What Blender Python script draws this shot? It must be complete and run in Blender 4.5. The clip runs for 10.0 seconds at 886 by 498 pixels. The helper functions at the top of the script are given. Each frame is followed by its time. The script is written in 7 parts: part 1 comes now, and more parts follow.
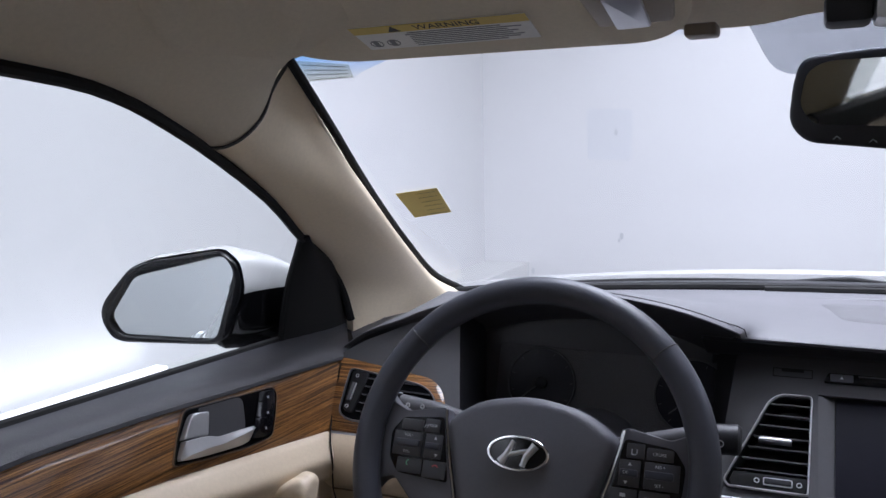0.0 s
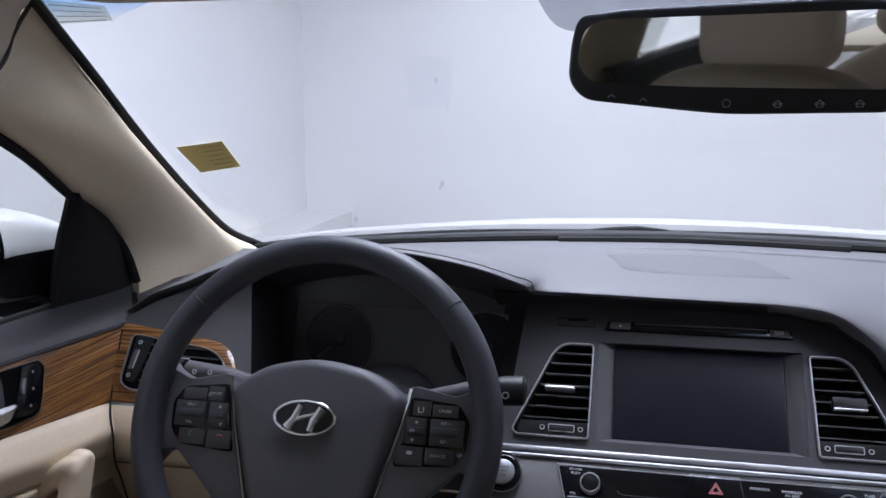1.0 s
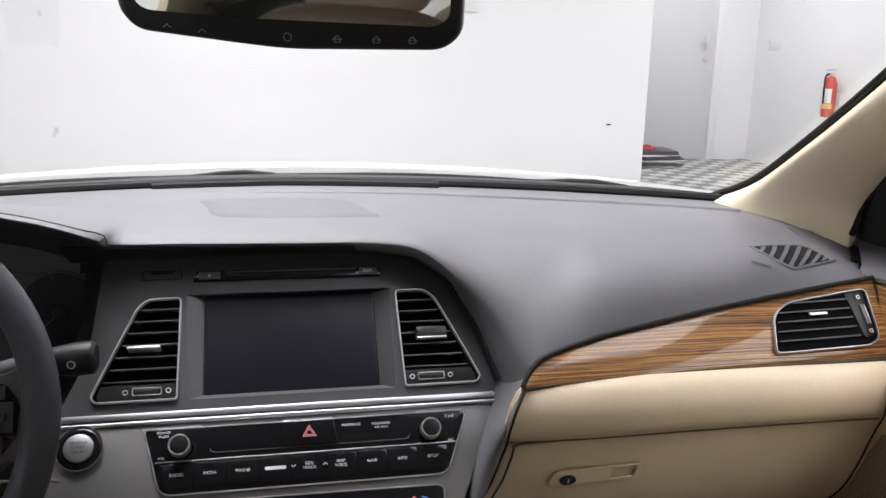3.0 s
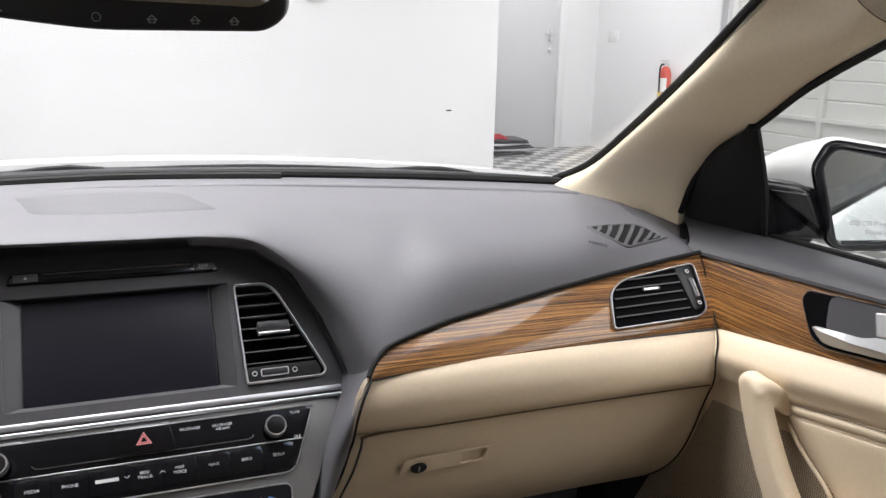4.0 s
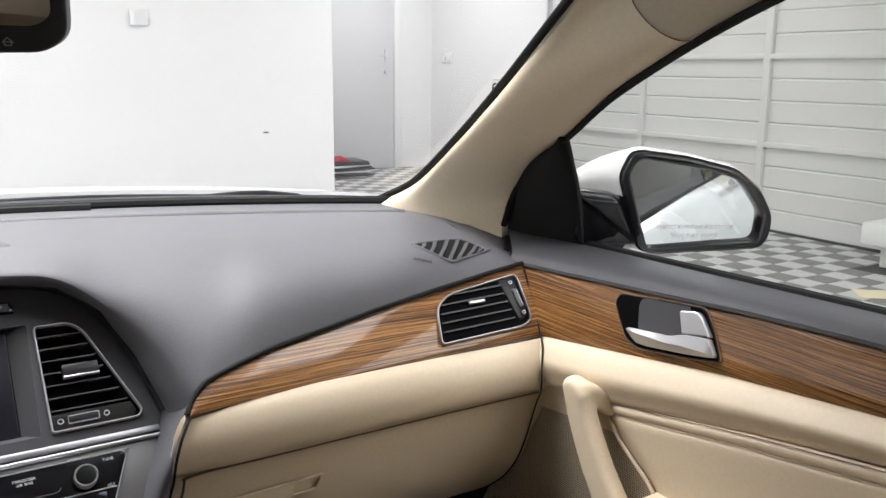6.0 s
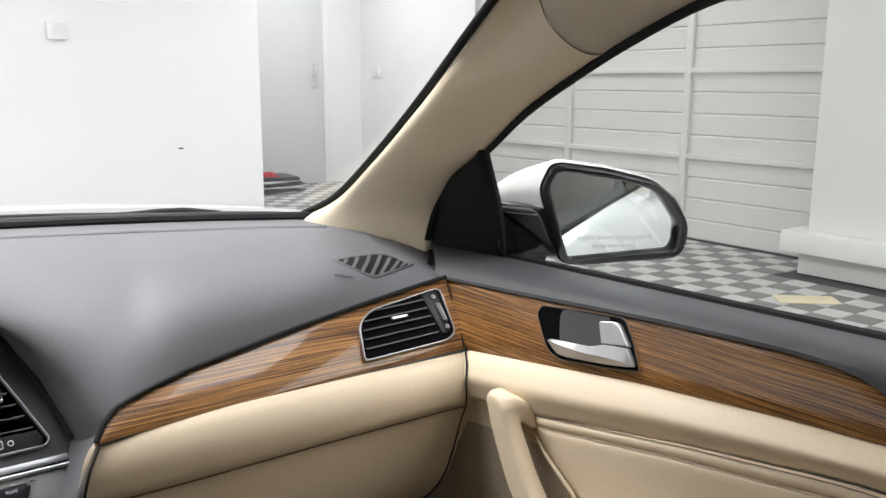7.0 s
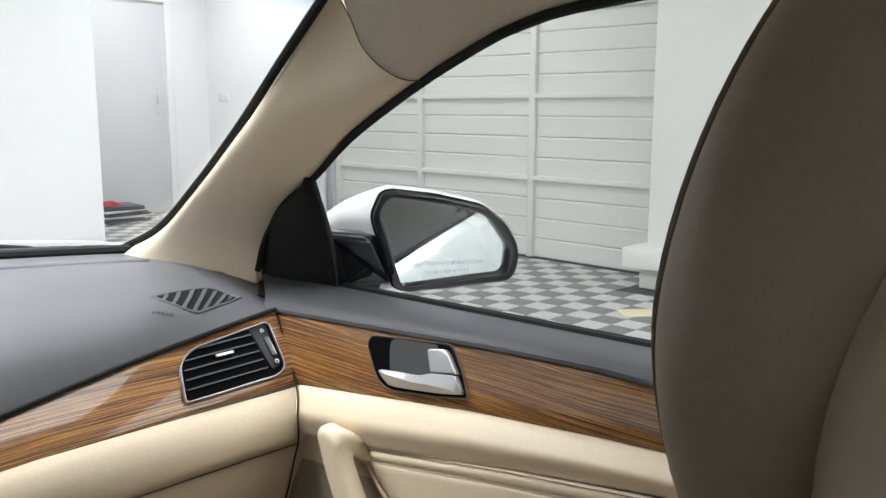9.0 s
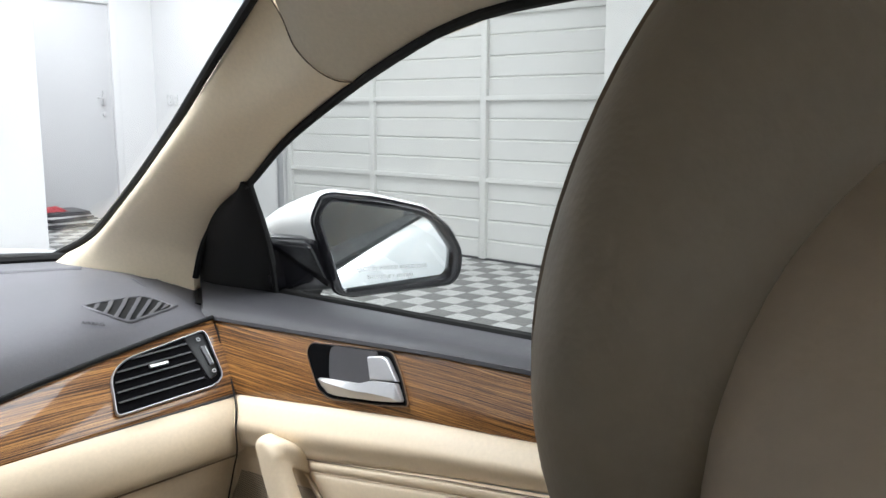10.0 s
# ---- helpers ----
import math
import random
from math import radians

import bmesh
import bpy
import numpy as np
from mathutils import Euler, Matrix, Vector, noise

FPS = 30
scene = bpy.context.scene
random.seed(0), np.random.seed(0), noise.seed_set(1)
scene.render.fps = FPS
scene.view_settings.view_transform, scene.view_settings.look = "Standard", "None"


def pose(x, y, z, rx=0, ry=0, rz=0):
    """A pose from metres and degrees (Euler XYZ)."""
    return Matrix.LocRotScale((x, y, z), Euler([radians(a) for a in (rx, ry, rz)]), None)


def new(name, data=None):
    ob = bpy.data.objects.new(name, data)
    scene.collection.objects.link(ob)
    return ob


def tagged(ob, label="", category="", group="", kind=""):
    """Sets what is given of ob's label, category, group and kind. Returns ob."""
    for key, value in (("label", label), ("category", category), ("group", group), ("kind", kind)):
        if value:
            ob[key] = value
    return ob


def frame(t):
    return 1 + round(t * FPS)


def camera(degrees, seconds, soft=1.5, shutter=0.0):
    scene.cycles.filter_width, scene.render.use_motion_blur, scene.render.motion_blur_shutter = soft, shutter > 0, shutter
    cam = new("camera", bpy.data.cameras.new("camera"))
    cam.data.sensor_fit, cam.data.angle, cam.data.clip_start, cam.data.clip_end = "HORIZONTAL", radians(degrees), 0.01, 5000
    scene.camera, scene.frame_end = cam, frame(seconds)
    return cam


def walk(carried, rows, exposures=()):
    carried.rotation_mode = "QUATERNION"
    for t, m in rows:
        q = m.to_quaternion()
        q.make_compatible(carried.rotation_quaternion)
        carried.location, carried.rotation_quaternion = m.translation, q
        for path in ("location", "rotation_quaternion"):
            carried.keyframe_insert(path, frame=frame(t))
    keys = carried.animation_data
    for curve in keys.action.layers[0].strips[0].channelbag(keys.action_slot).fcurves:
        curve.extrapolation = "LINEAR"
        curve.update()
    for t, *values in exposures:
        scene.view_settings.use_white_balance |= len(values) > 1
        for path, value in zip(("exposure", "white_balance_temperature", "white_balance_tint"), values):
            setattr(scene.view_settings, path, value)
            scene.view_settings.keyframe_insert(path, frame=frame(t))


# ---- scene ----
# ------------------------------------------------------------------ camera
# the car stands with x to its right, y to its front, z up; x = 0 is its middle
cam = camera(55.76, 10.0)
ROWS = [
    (0.0, -0.1248, -0.0647, 1.2203, 24.084, -6.161, 1.030),
    (0.5, -0.1094, -0.0445, 1.2218, 18.457, -8.163, 0.846),
    (1.0, -0.0917, -0.0230, 1.2282, 12.349, -9.930, 0.310),
    (1.5, -0.0805, -0.0090, 1.2299, 5.741, -11.328, -0.585),
    (2.0, -0.0560, -0.0022, 1.2254, -0.463, -11.814, -1.020),
    (2.5, -0.0377, 0.0107, 1.2231, -5.926, -12.536, -1.089),
    (3.0, -0.0188, 0.0254, 1.2184, -11.483, -13.445, -1.225),
    (4.5, 0.0141, 0.0356, 1.2078, -24.866, -13.371, -1.133),
    (5.0, 0.0220, 0.0349, 1.2066, -27.460, -12.874, -0.858),
    (5.5, 0.0311, 0.0334, 1.2067, -29.759, -12.500, -0.606),
    (7.0, 0.0567, 0.0292, 1.2062, -36.641, -11.148, -0.315),
    (7.5, 0.0674, 0.0286, 1.2052, -39.170, -10.519, -0.234),
    (8.0, 0.0799, 0.0267, 1.2071, -41.956, -10.024, -0.275),
    (8.5, 0.0915, 0.0240, 1.2070, -44.446, -9.702, -0.180),
    (9.0, 0.1008, 0.0221, 1.2076, -46.367, -9.460, -0.240),
    (9.5, 0.1125, 0.0211, 1.2088, -47.985, -9.288, -0.176),
    (10.0, 0.1235, 0.0203, 1.2071, -49.492, -9.274, -0.147),
]
EXPOSURES = [(0.0, 0.2, 5530, 17), (1.0, 0.12, 5450, 17), (1.5, 0.34, 5780, 14), (2.0, 0.46, 6080, 13), (2.5, 0.5, 6150, 14), (3.2, 0.5, 6250, 13), (5.0, 0.52, 6250, 12), (7.0, 0.54, 6250, 9), (8.5, 0.52, 6120, 7), (9.2, 0.64, 6040, 7), (10.0, 0.78, 5930, 8)]
walk(cam, [(t, pose(x, y, z, 90 + pitch, roll, yaw)) for t, x, y, z, yaw, pitch, roll in ROWS], EXPOSURES)

# ------------------------------------------------------------------ light
world = bpy.data.worlds.new("world")
scene.world = world
world.use_nodes = True
world.node_tree.nodes["Background"].inputs[0].default_value = (0.9, 0.95, 1.0, 1)
world.node_tree.nodes["Background"].inputs[1].default_value = 0.3


def area(name, x, y, z, sx, sy, power, colour=(1, 0.98, 0.95)):
    lamp = bpy.data.lights.new(name, "AREA")
    lamp.shape, lamp.size, lamp.size_y, lamp.energy, lamp.color = "RECTANGLE", sx, sy, power, colour
    ob = new(name, lamp)
    ob.matrix_world = pose(x, y, z, 0, 0, 0)
    return ob


# unseen broad lamps under the garage ceiling, added to brighten cabin, walls and alcove
for lx, ly, sx, sy, power in ((-0.2, 2.08, 1.2, 2.2, 114), (2.0, -0.7, 2.2, 3.2, 95), (0.2, -4.4, 1.6, 2.0, 130), (-1.5, -3.4, 1.0, 2.0, 18), (4.0, 5.0, 1.2, 2.0, 36), (-0.3, 5.3, 1.2, 1.6, 26), (4.4, 7.9, 0.8, 1.2, 21)):
    area("unseen_ceiling_lamp", lx, ly, 3.05, sx, sy, power)
# the batten on the ledge of the left wall, shining up
FLOOR_LIGHTS = (2.15,)
for y, power in zip(FLOOR_LIGHTS, (1.0,)):
    area("batten_lamp", -2.77, y, 0.335, 0.07, 1.2, power).rotation_euler = (0, radians(180 - 12), 0)

# ------------------------------------------------------------------ materials
def material(name, colour, rough=0.5, metal=0.0, spec=0.5, coat=0.0, vary=0.06, scale=40.0, bump=0.0, bscale=300.0, spots=0.0):
    """A surface with a broad unevenness and a fine grain."""
    m = bpy.data.materials.new(name)
    m.use_nodes = True
    nt = m.node_tree
    b = nt.nodes["Principled BSDF"]
    b.inputs["Roughness"].default_value, b.inputs["Metallic"].default_value = rough, metal
    b.inputs["Specular IOR Level"].default_value, b.inputs["Coat Weight"].default_value = spec, coat
    b.inputs["Coat Roughness"].default_value = 0.05
    co = nt.nodes.new("ShaderNodeTexCoord")
    n1 = nt.nodes.new("ShaderNodeTexNoise")
    n1.inputs["Scale"].default_value, n1.inputs["Detail"].default_value = scale * 0.12, 4
    n2 = nt.nodes.new("ShaderNodeTexNoise")
    n2.inputs["Scale"].default_value, n2.inputs["Detail"].default_value = scale * 6, 2
    add = nt.nodes.new("ShaderNodeMath")
    add.operation = "ADD"
    ramp = nt.nodes.new("ShaderNodeMapRange")
    ramp.inputs[1].default_value, ramp.inputs[2].default_value = 0.6, 1.4
    ramp.inputs[3].default_value, ramp.inputs[4].default_value = 1 - vary, 1 + vary
    mul = nt.nodes.new("ShaderNodeVectorMath")
    mul.operation = "SCALE"
    mul.inputs[0].default_value = colour
    for n in (n1, n2):
        nt.links.new(co.outputs["Object"], n.inputs["Vector"])
    nt.links.new(n1.outputs[0], add.inputs[0])
    nt.links.new(n2.outputs[0], add.inputs[1])
    nt.links.new(add.outputs[0], ramp.inputs[0])
    nt.links.new(ramp.outputs[0], mul.inputs["Scale"])
    nt.links.new(mul.outputs[0], b.inputs["Base Color"])
    rr = nt.nodes.new("ShaderNodeMapRange")
    rr.inputs[1].default_value, rr.inputs[2].default_value = 0.3, 0.7
    rr.inputs[3].default_value, rr.inputs[4].default_value = max(0.0, rough - 0.05), min(1.0, rough + 0.05)
    nt.links.new(n1.outputs[0], rr.inputs[0])
    nt.links.new(rr.outputs[0], b.inputs["Roughness"])
    if bump:
        v = nt.nodes.new("ShaderNodeTexVoronoi")
        v.inputs["Scale"].default_value = bscale
        nt.links.new(co.outputs["Object"], v.inputs["Vector"])
        bp = nt.nodes.new("ShaderNodeBump")
        bp.inputs["Strength"].default_value, bp.inputs["Distance"].default_value = bump, 0.0008
        nt.links.new(v.outputs["Distance"], bp.inputs["Height"])
        nt.links.new(bp.outputs[0], b.inputs["Normal"])
    return m


def wood_material(name):
    """Glossy zebrano veneer: long dark streaks on tan."""
    m = material(name, (0.3, 0.15, 0.06), 0.35, spec=0.3, coat=0.6)
    nt = m.node_tree
    b = nt.nodes["Principled BSDF"]
    co = nt.nodes.new("ShaderNodeTexCoord")
    mp = nt.nodes.new("ShaderNodeMapping")
    mp.inputs["Scale"].default_value = (0.5, 0.5, 98.0)
    # the grain drifts up and down in long waves
    wv = nt.nodes.new("ShaderNodeTexNoise")
    wv.inputs["Scale"].default_value, wv.inputs["Detail"].default_value = 4.5, 2
    sh = nt.nodes.new("ShaderNodeVectorMath")
    sh.operation = "MULTIPLY_ADD"
    sh.inputs[1].default_value = (0, 0, 0.007)
    nt.links.new(co.outputs["Object"], wv.inputs["Vector"])
    nt.links.new(wv.outputs["Color"], sh.inputs[0])
    nt.links.new(co.outputs["Object"], sh.inputs[2])
    nt.links.new(sh.outputs[0], mp.inputs["Vector"])
    n1 = nt.nodes.new("ShaderNodeTexNoise")
    n1.inputs["Scale"].default_value, n1.inputs["Detail"].default_value, n1.inputs["Roughness"].default_value = 8, 7, 0.66
    n1.inputs["Distortion"].default_value = 0.25
    n2 = nt.nodes.new("ShaderNodeTexNoise")
    n2.inputs["Scale"].default_value, n2.inputs["Detail"].default_value = 60, 4
    mix = nt.nodes.new("ShaderNodeMath")
    mix.operation = "MULTIPLY_ADD"
    mix.inputs[1].default_value = 0.52
    ramp = nt.nodes.new("ShaderNodeValToRGB")
    e = ramp.color_ramp.elements
    e[0].position, e[0].color = 0.60, (0.026, 0.011, 0.005, 1)
    e[1].position, e[1].color = 0.95, (0.52, 0.262, 0.075, 1)
    for q, c in ((0.695, (0.080, 0.035, 0.013, 1)), (0.79, (0.250, 0.114, 0.034, 1))):
        k = e.new(q)
        k.color = c
    nt.links.new(mp.outputs[0], n1.inputs["Vector"])
    nt.links.new(mp.outputs[0], n2.inputs["Vector"])
    nt.links.new(n2.outputs[0], mix.inputs[0])
    nt.links.new(n1.outputs[0], mix.inputs[2])
    nt.links.new(mix.outputs[0], ramp.inputs[0])
    nt.links.new(ramp.outputs[0], b.inputs["Base Color"])
    return m


def glass_material(name, tint=(1, 1, 1), gloss=0.025, glancing=0.0):
    """Thin glazing: clear, with a little sheen."""
    m = bpy.data.materials.new(name)
    m.use_nodes = True
    nt = m.node_tree
    nt.nodes.clear()
    out = nt.nodes.new("ShaderNodeOutputMaterial")
    mix = nt.nodes.new("ShaderNodeMixShader")
    tr = nt.nodes.new("ShaderNodeBsdfTransparent")
    gl = nt.nodes.new("ShaderNodeBsdfGlossy")
    tr.inputs[0].default_value = (*tint, 1)
    gl.inputs["Roughness"].default_value = 0.02
    mix.inputs[0].default_value = gloss
    if glancing:
        lw = nt.nodes.new("ShaderNodeLayerWeight")
        lw.inputs[0].default_value = 0.5
        pw = nt.nodes.new("ShaderNodeMath")
        pw.operation = "POWER"
        pw.inputs[1].default_value = glancing
        ma = nt.nodes.new("ShaderNodeMath")
        ma.operation = "MULTIPLY_ADD"
        ma.inputs[1].default_value, ma.inputs[2].default_value = 0.94, 0.02
        nt.links.new(lw.outputs["Facing"], pw.inputs[0])
        nt.links.new(pw.outputs[0], ma.inputs[0])
        nt.links.new(ma.outputs[0], mix.inputs[0])
    nt.links.new(tr.outputs[0], mix.inputs[1])
    nt.links.new(gl.outputs[0], mix.inputs[2])
    nt.links.new(mix.outputs[0], out.inputs[0])
    return m


def perforated(name, colour, hole, scale):
    """A skin with rows of fine round holes."""
    m = material(name, colour, 0.6)
    nt = m.node_tree
    b = nt.nodes["Principled BSDF"]
    co = nt.nodes.new("ShaderNodeTexCoord")
    v = nt.nodes.new("ShaderNodeTexVoronoi")
    v.inputs["Scale"].default_value, v.inputs["Randomness"].default_value = scale, 0.0
    st = nt.nodes.new("ShaderNodeMapRange")
    st.inputs[1].default_value, st.inputs[2].default_value = 0.30, 0.38
    mx = nt.nodes.new("ShaderNodeMix")
    mx.data_type = "RGBA"
    mx.inputs[6].default_value, mx.inputs[7].default_value = (*hole, 1), (*colour, 1)
    nt.links.new(co.outputs["Object"], v.inputs["Vector"])
    nt.links.new(v.outputs["Distance"], st.inputs[0])
    nt.links.new(st.outputs[0], mx.inputs[0])
    nt.links.new(mx.outputs[2], b.inputs["Base Color"])
    return m


PAD = material("grained_grey_dash_skin", (0.118, 0.116, 0.126), 0.55, spec=0.4, bump=0.2, bscale=800)
DARK = material("charcoal_plastic", (0.075, 0.074, 0.080), 0.45, bump=0.2, bscale=800)
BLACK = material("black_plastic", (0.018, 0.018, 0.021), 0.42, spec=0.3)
GLOSS = material("piano_black", (0.007, 0.007, 0.009), 0.12, spec=0.35)
COVER = material("soft_charcoal_cover", (0.098, 0.098, 0.112), 0.48, bump=0.15, bscale=900)
LEATHER = material("black_leather", (0.046, 0.048, 0.060), 0.42, spec=0.4, bump=0.15, bscale=900)
BEIGE = material("beige_trim", (0.62, 0.512, 0.37), 0.5, bump=0.10, bscale=900)
LINER = material("beige_headliner_cloth", (0.72, 0.65, 0.52), 0.9, bump=0.8, bscale=1200)
PILLAR = material("beige_pillar_trim", (0.82, 0.71, 0.53), 0.6, bump=0.12, bscale=1100)
# leather lightened for the light on headrest back, driver's headrest and bench
SEAT_LIT = material("beige_leather_lit", (0.52, 0.445, 0.36), 0.6, bump=0.08, bscale=700)
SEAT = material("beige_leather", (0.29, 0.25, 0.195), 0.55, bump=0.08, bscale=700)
# pale grey base colour stands in for chrome's bright reflections
CHROME_SHINE = material("chrome_shine_grey", (0.66, 0.66, 0.67), 0.3, metal=0.55, vary=0.03)
CHROME = material("chrome", (0.75, 0.75, 0.76), 0.12, metal=1.0, vary=0.02)
SATIN = material("satin_silver", (0.74, 0.74, 0.75), 0.36, metal=1.0, vary=0.03)
GUNMETAL = material("gunmetal_paint", (0.122, 0.118, 0.118), 0.42, metal=0.3)
WOOD = wood_material("zebrano_veneer")
SATIN_PULL = material("satin_silver_lever", (0.46, 0.46, 0.47), 0.38, metal=0.75, vary=0.03)
STRIP = material("brushed_silver_strip", (0.42, 0.42, 0.44), 0.40, metal=1.0, vary=0.03)
FILM = glass_material("pale_film", (0.82, 0.82, 0.78), 0.02)
SCREEN = material("screen_glass", (0.014, 0.014, 0.021), 0.34, spec=0.22, vary=0.01)
WHITE_PAINT = material("white_car_paint", (0.80, 0.80, 0.80), 0.25, coat=0.8, vary=0.01)
WALL = material("white_wall_paint", (0.82, 0.82, 0.82), 0.75, vary=0.025, scale=6)
DIM_MIRROR = material("dimmed_mirror_silver", (0.76, 0.76, 0.73), 0.01, metal=1.0, vary=0.003)
MIRROR = material("mirror_silver", (0.62, 0.65, 0.66), 0.01, metal=1.0, vary=0.003)
GLASS = glass_material("clear_glazing", glancing=5.0)
TINT = glass_material("tinted_glazing", (0.84, 0.86, 0.86), 0.06, 5.0)
SIDE_GLASS = glass_material("side_glazing", (0.662, 0.672, 0.658), 0.02, 5.0)
INK = material("pale_ink", (0.62, 0.63, 0.64), 0.6, vary=0.02)
INK_DARK = material("dark_ink", (0.05, 0.05, 0.05), 0.6, vary=0.02)
GLASS_INK = material("pale_etching", (0.70, 0.71, 0.72), 0.5, vary=0.02)
MIRROR_INK = material("etched_grey", (0.24, 0.25, 0.26), 0.6, vary=0.02)
RED = material("red_enamel", (0.62, 0.10, 0.07), 0.4)
RED_INK = material("red_ink", (0.75, 0.12, 0.12), 0.5)
GREEN_INK = material("green_ink", (0.15, 0.42, 0.25), 0.5)
YELLOW = material("yellow_paper", (0.72, 0.57, 0.18), 0.7, vary=0.05)
PAPER = material("white_label", (0.84, 0.84, 0.82), 0.6)
# near-black painted where ducts, cups and joints would fall into shade
DEPTH_BLACK = material("painted_depth_black", (0.003, 0.003, 0.0035), 0.9, spec=0.05)
VENT_BLACK = material("satin_vent_black", (0.008, 0.008, 0.009), 0.35, spec=0.25)
SEAL = material("black_rubber", (0.012, 0.012, 0.012), 0.7, spec=0.2)
# black slats made grey: the light their front edges catch is painted in
SLAT = material("grey_lit_slat", (0.15, 0.15, 0.157), 0.28)
SILL = material("grained_charcoal_sill", (0.058, 0.057, 0.064), 0.52, spec=0.45, bump=0.3, bscale=700)
# tan base colour carries the wood reflected in the cup's lip
LIP = material("lip_wood_reflection", (0.36, 0.26, 0.18), 0.35, metal=0.5)
# beige darkened to brown: shade painted into the trim's gaps and seams
SEAM_SHADE = material("shaded_beige_seam", (0.16, 0.12, 0.08), 0.7)
PINK = material("warning_red_ink", (0.85, 0.30, 0.30), 0.5)
GRILLE = material("dotted_grey_skin", (0.108, 0.106, 0.114), 0.6, spec=0.36, bump=0.6, bscale=600)
FILM_INK = glass_material("faded_film_print", (0.62, 0.62, 0.58), 0.01)


# ------------------------------------------------------------------ mesh helpers
def part(name, bm, mat, parent=None, label="", smooth=True):
    me = bpy.data.meshes.new(name)
    bmesh.ops.recalc_face_normals(bm, faces=bm.faces)
    bm.to_mesh(me)
    bm.free()
    me.materials.append(mat)
    if smooth:
        me.polygons.foreach_set("use_smooth", [True] * len(me.polygons))
        me.set_sharp_from_angle(angle=radians(35))
    ob = new(name, me)
    ob.parent = parent
    if label:
        ob["label"] = label
    return ob


def thing(name, label, category, group="", kind=""):
    return tagged(new(name), label, category, group, kind)


def frame_of(o, u, v):
    """A pose with its x along u and its y along v, at o."""
    u = Vector(u).normalized()
    v = Vector(v)
    v = (v - u * v.dot(u)).normalized()
    n = u.cross(v)
    m = Matrix((u, v, n)).transposed().to_4x4()
    m.translation = Vector(o)
    return m


def spline(points, n):
    """n points on a smooth line through the given ones, evenly by chord."""
    p = [np.array(q, float) for q in points]
    p = [2 * p[0] - p[1]] + p + [2 * p[-1] - p[-2]]
    out, seg = [], len(points) - 1
    length = np.cumsum([0] + [np.linalg.norm(p[i + 2] - p[i + 1]) for i in range(seg)])
    for s in np.linspace(0, length[-1], n):
        i = min(int(np.searchsorted(length, s, "right")) - 1, seg - 1)
        t = (s - length[i]) / max(length[i + 1] - length[i], 1e-9)
        a, b, c, d = p[i:i + 4]
        out.append(0.5 * (2 * b + (c - a) * t + (2 * a - 5 * b + 4 * c - d) * t * t + (3 * b - a - 3 * c + d) * t ** 3))
    return [Vector(q) for q in out]


def curve_at(points, x):
    """The value, on a smooth line of (key, value) pairs, at x."""
    k = [q[0] for q in points]
    v = np.array([q[1] for q in points], float)
    return float(np.interp(x, k, v)) if k[0] < k[-1] else float(np.interp(x, k[::-1], v[::-1]))


def sheet(rows, thick=0.0, closed=False):
    """A surface through rows of points; with thick it gets a back and edges."""
    bm = bmesh.new()
    vs = [[bm.verts.new(p) for p in r] for r in rows]
    for i in range(len(vs) - 1):
        n = len(vs[i])
        for j in range(n if closed else n - 1):
            q = (vs[i][j], vs[i][(j + 1) % n], vs[i + 1][(j + 1) % n], vs[i + 1][j])
            bm.faces.new(q)
    if thick:
        bmesh.ops.recalc_face_normals(bm, faces=bm.faces)
        bm.normal_update()
        mid = Vector((0, 0.2, 1.1))
        if sum(f.normal.dot(mid - f.calc_center_median()) * f.calc_area() for f in bm.faces) < 0:
            thick = -thick
        front = list(bm.verts)
        edge = [(e.verts[0], e.verts[1]) for e in bm.edges if len(e.link_faces) == 1]
        back = {v: bm.verts.new(v.co - v.normal * thick) for v in front}
        for f in list(bm.faces):
            bm.faces.new([back[v] for v in reversed(f.verts)])
        for p, q in edge:
            bm.faces.new((p, q, back[q], back[p]))
    return bm


def rounded(points, r, n=4):
    """A polygon in 2D with its corners rounded; r is one radius or a list of them."""
    out, k = [], len(points)
    for i in range(k):
        a, b, c = Vector(points[i - 1]), Vector(points[i]), Vector(points[(i + 1) % k])
        ri = r[i] if isinstance(r, (list, tuple)) else r
        d1, d2 = (a - b), (c - b)
        cut = min(ri, d1.length * 0.49, d2.length * 0.49)
        p, q = b + d1.normalized() * cut, b + d2.normalized() * cut
        for j in range(n + 1):
            t = j / n
            out.append(tuple((1 - t) ** 2 * p + 2 * t * (1 - t) * b + t * t * q))
    return out


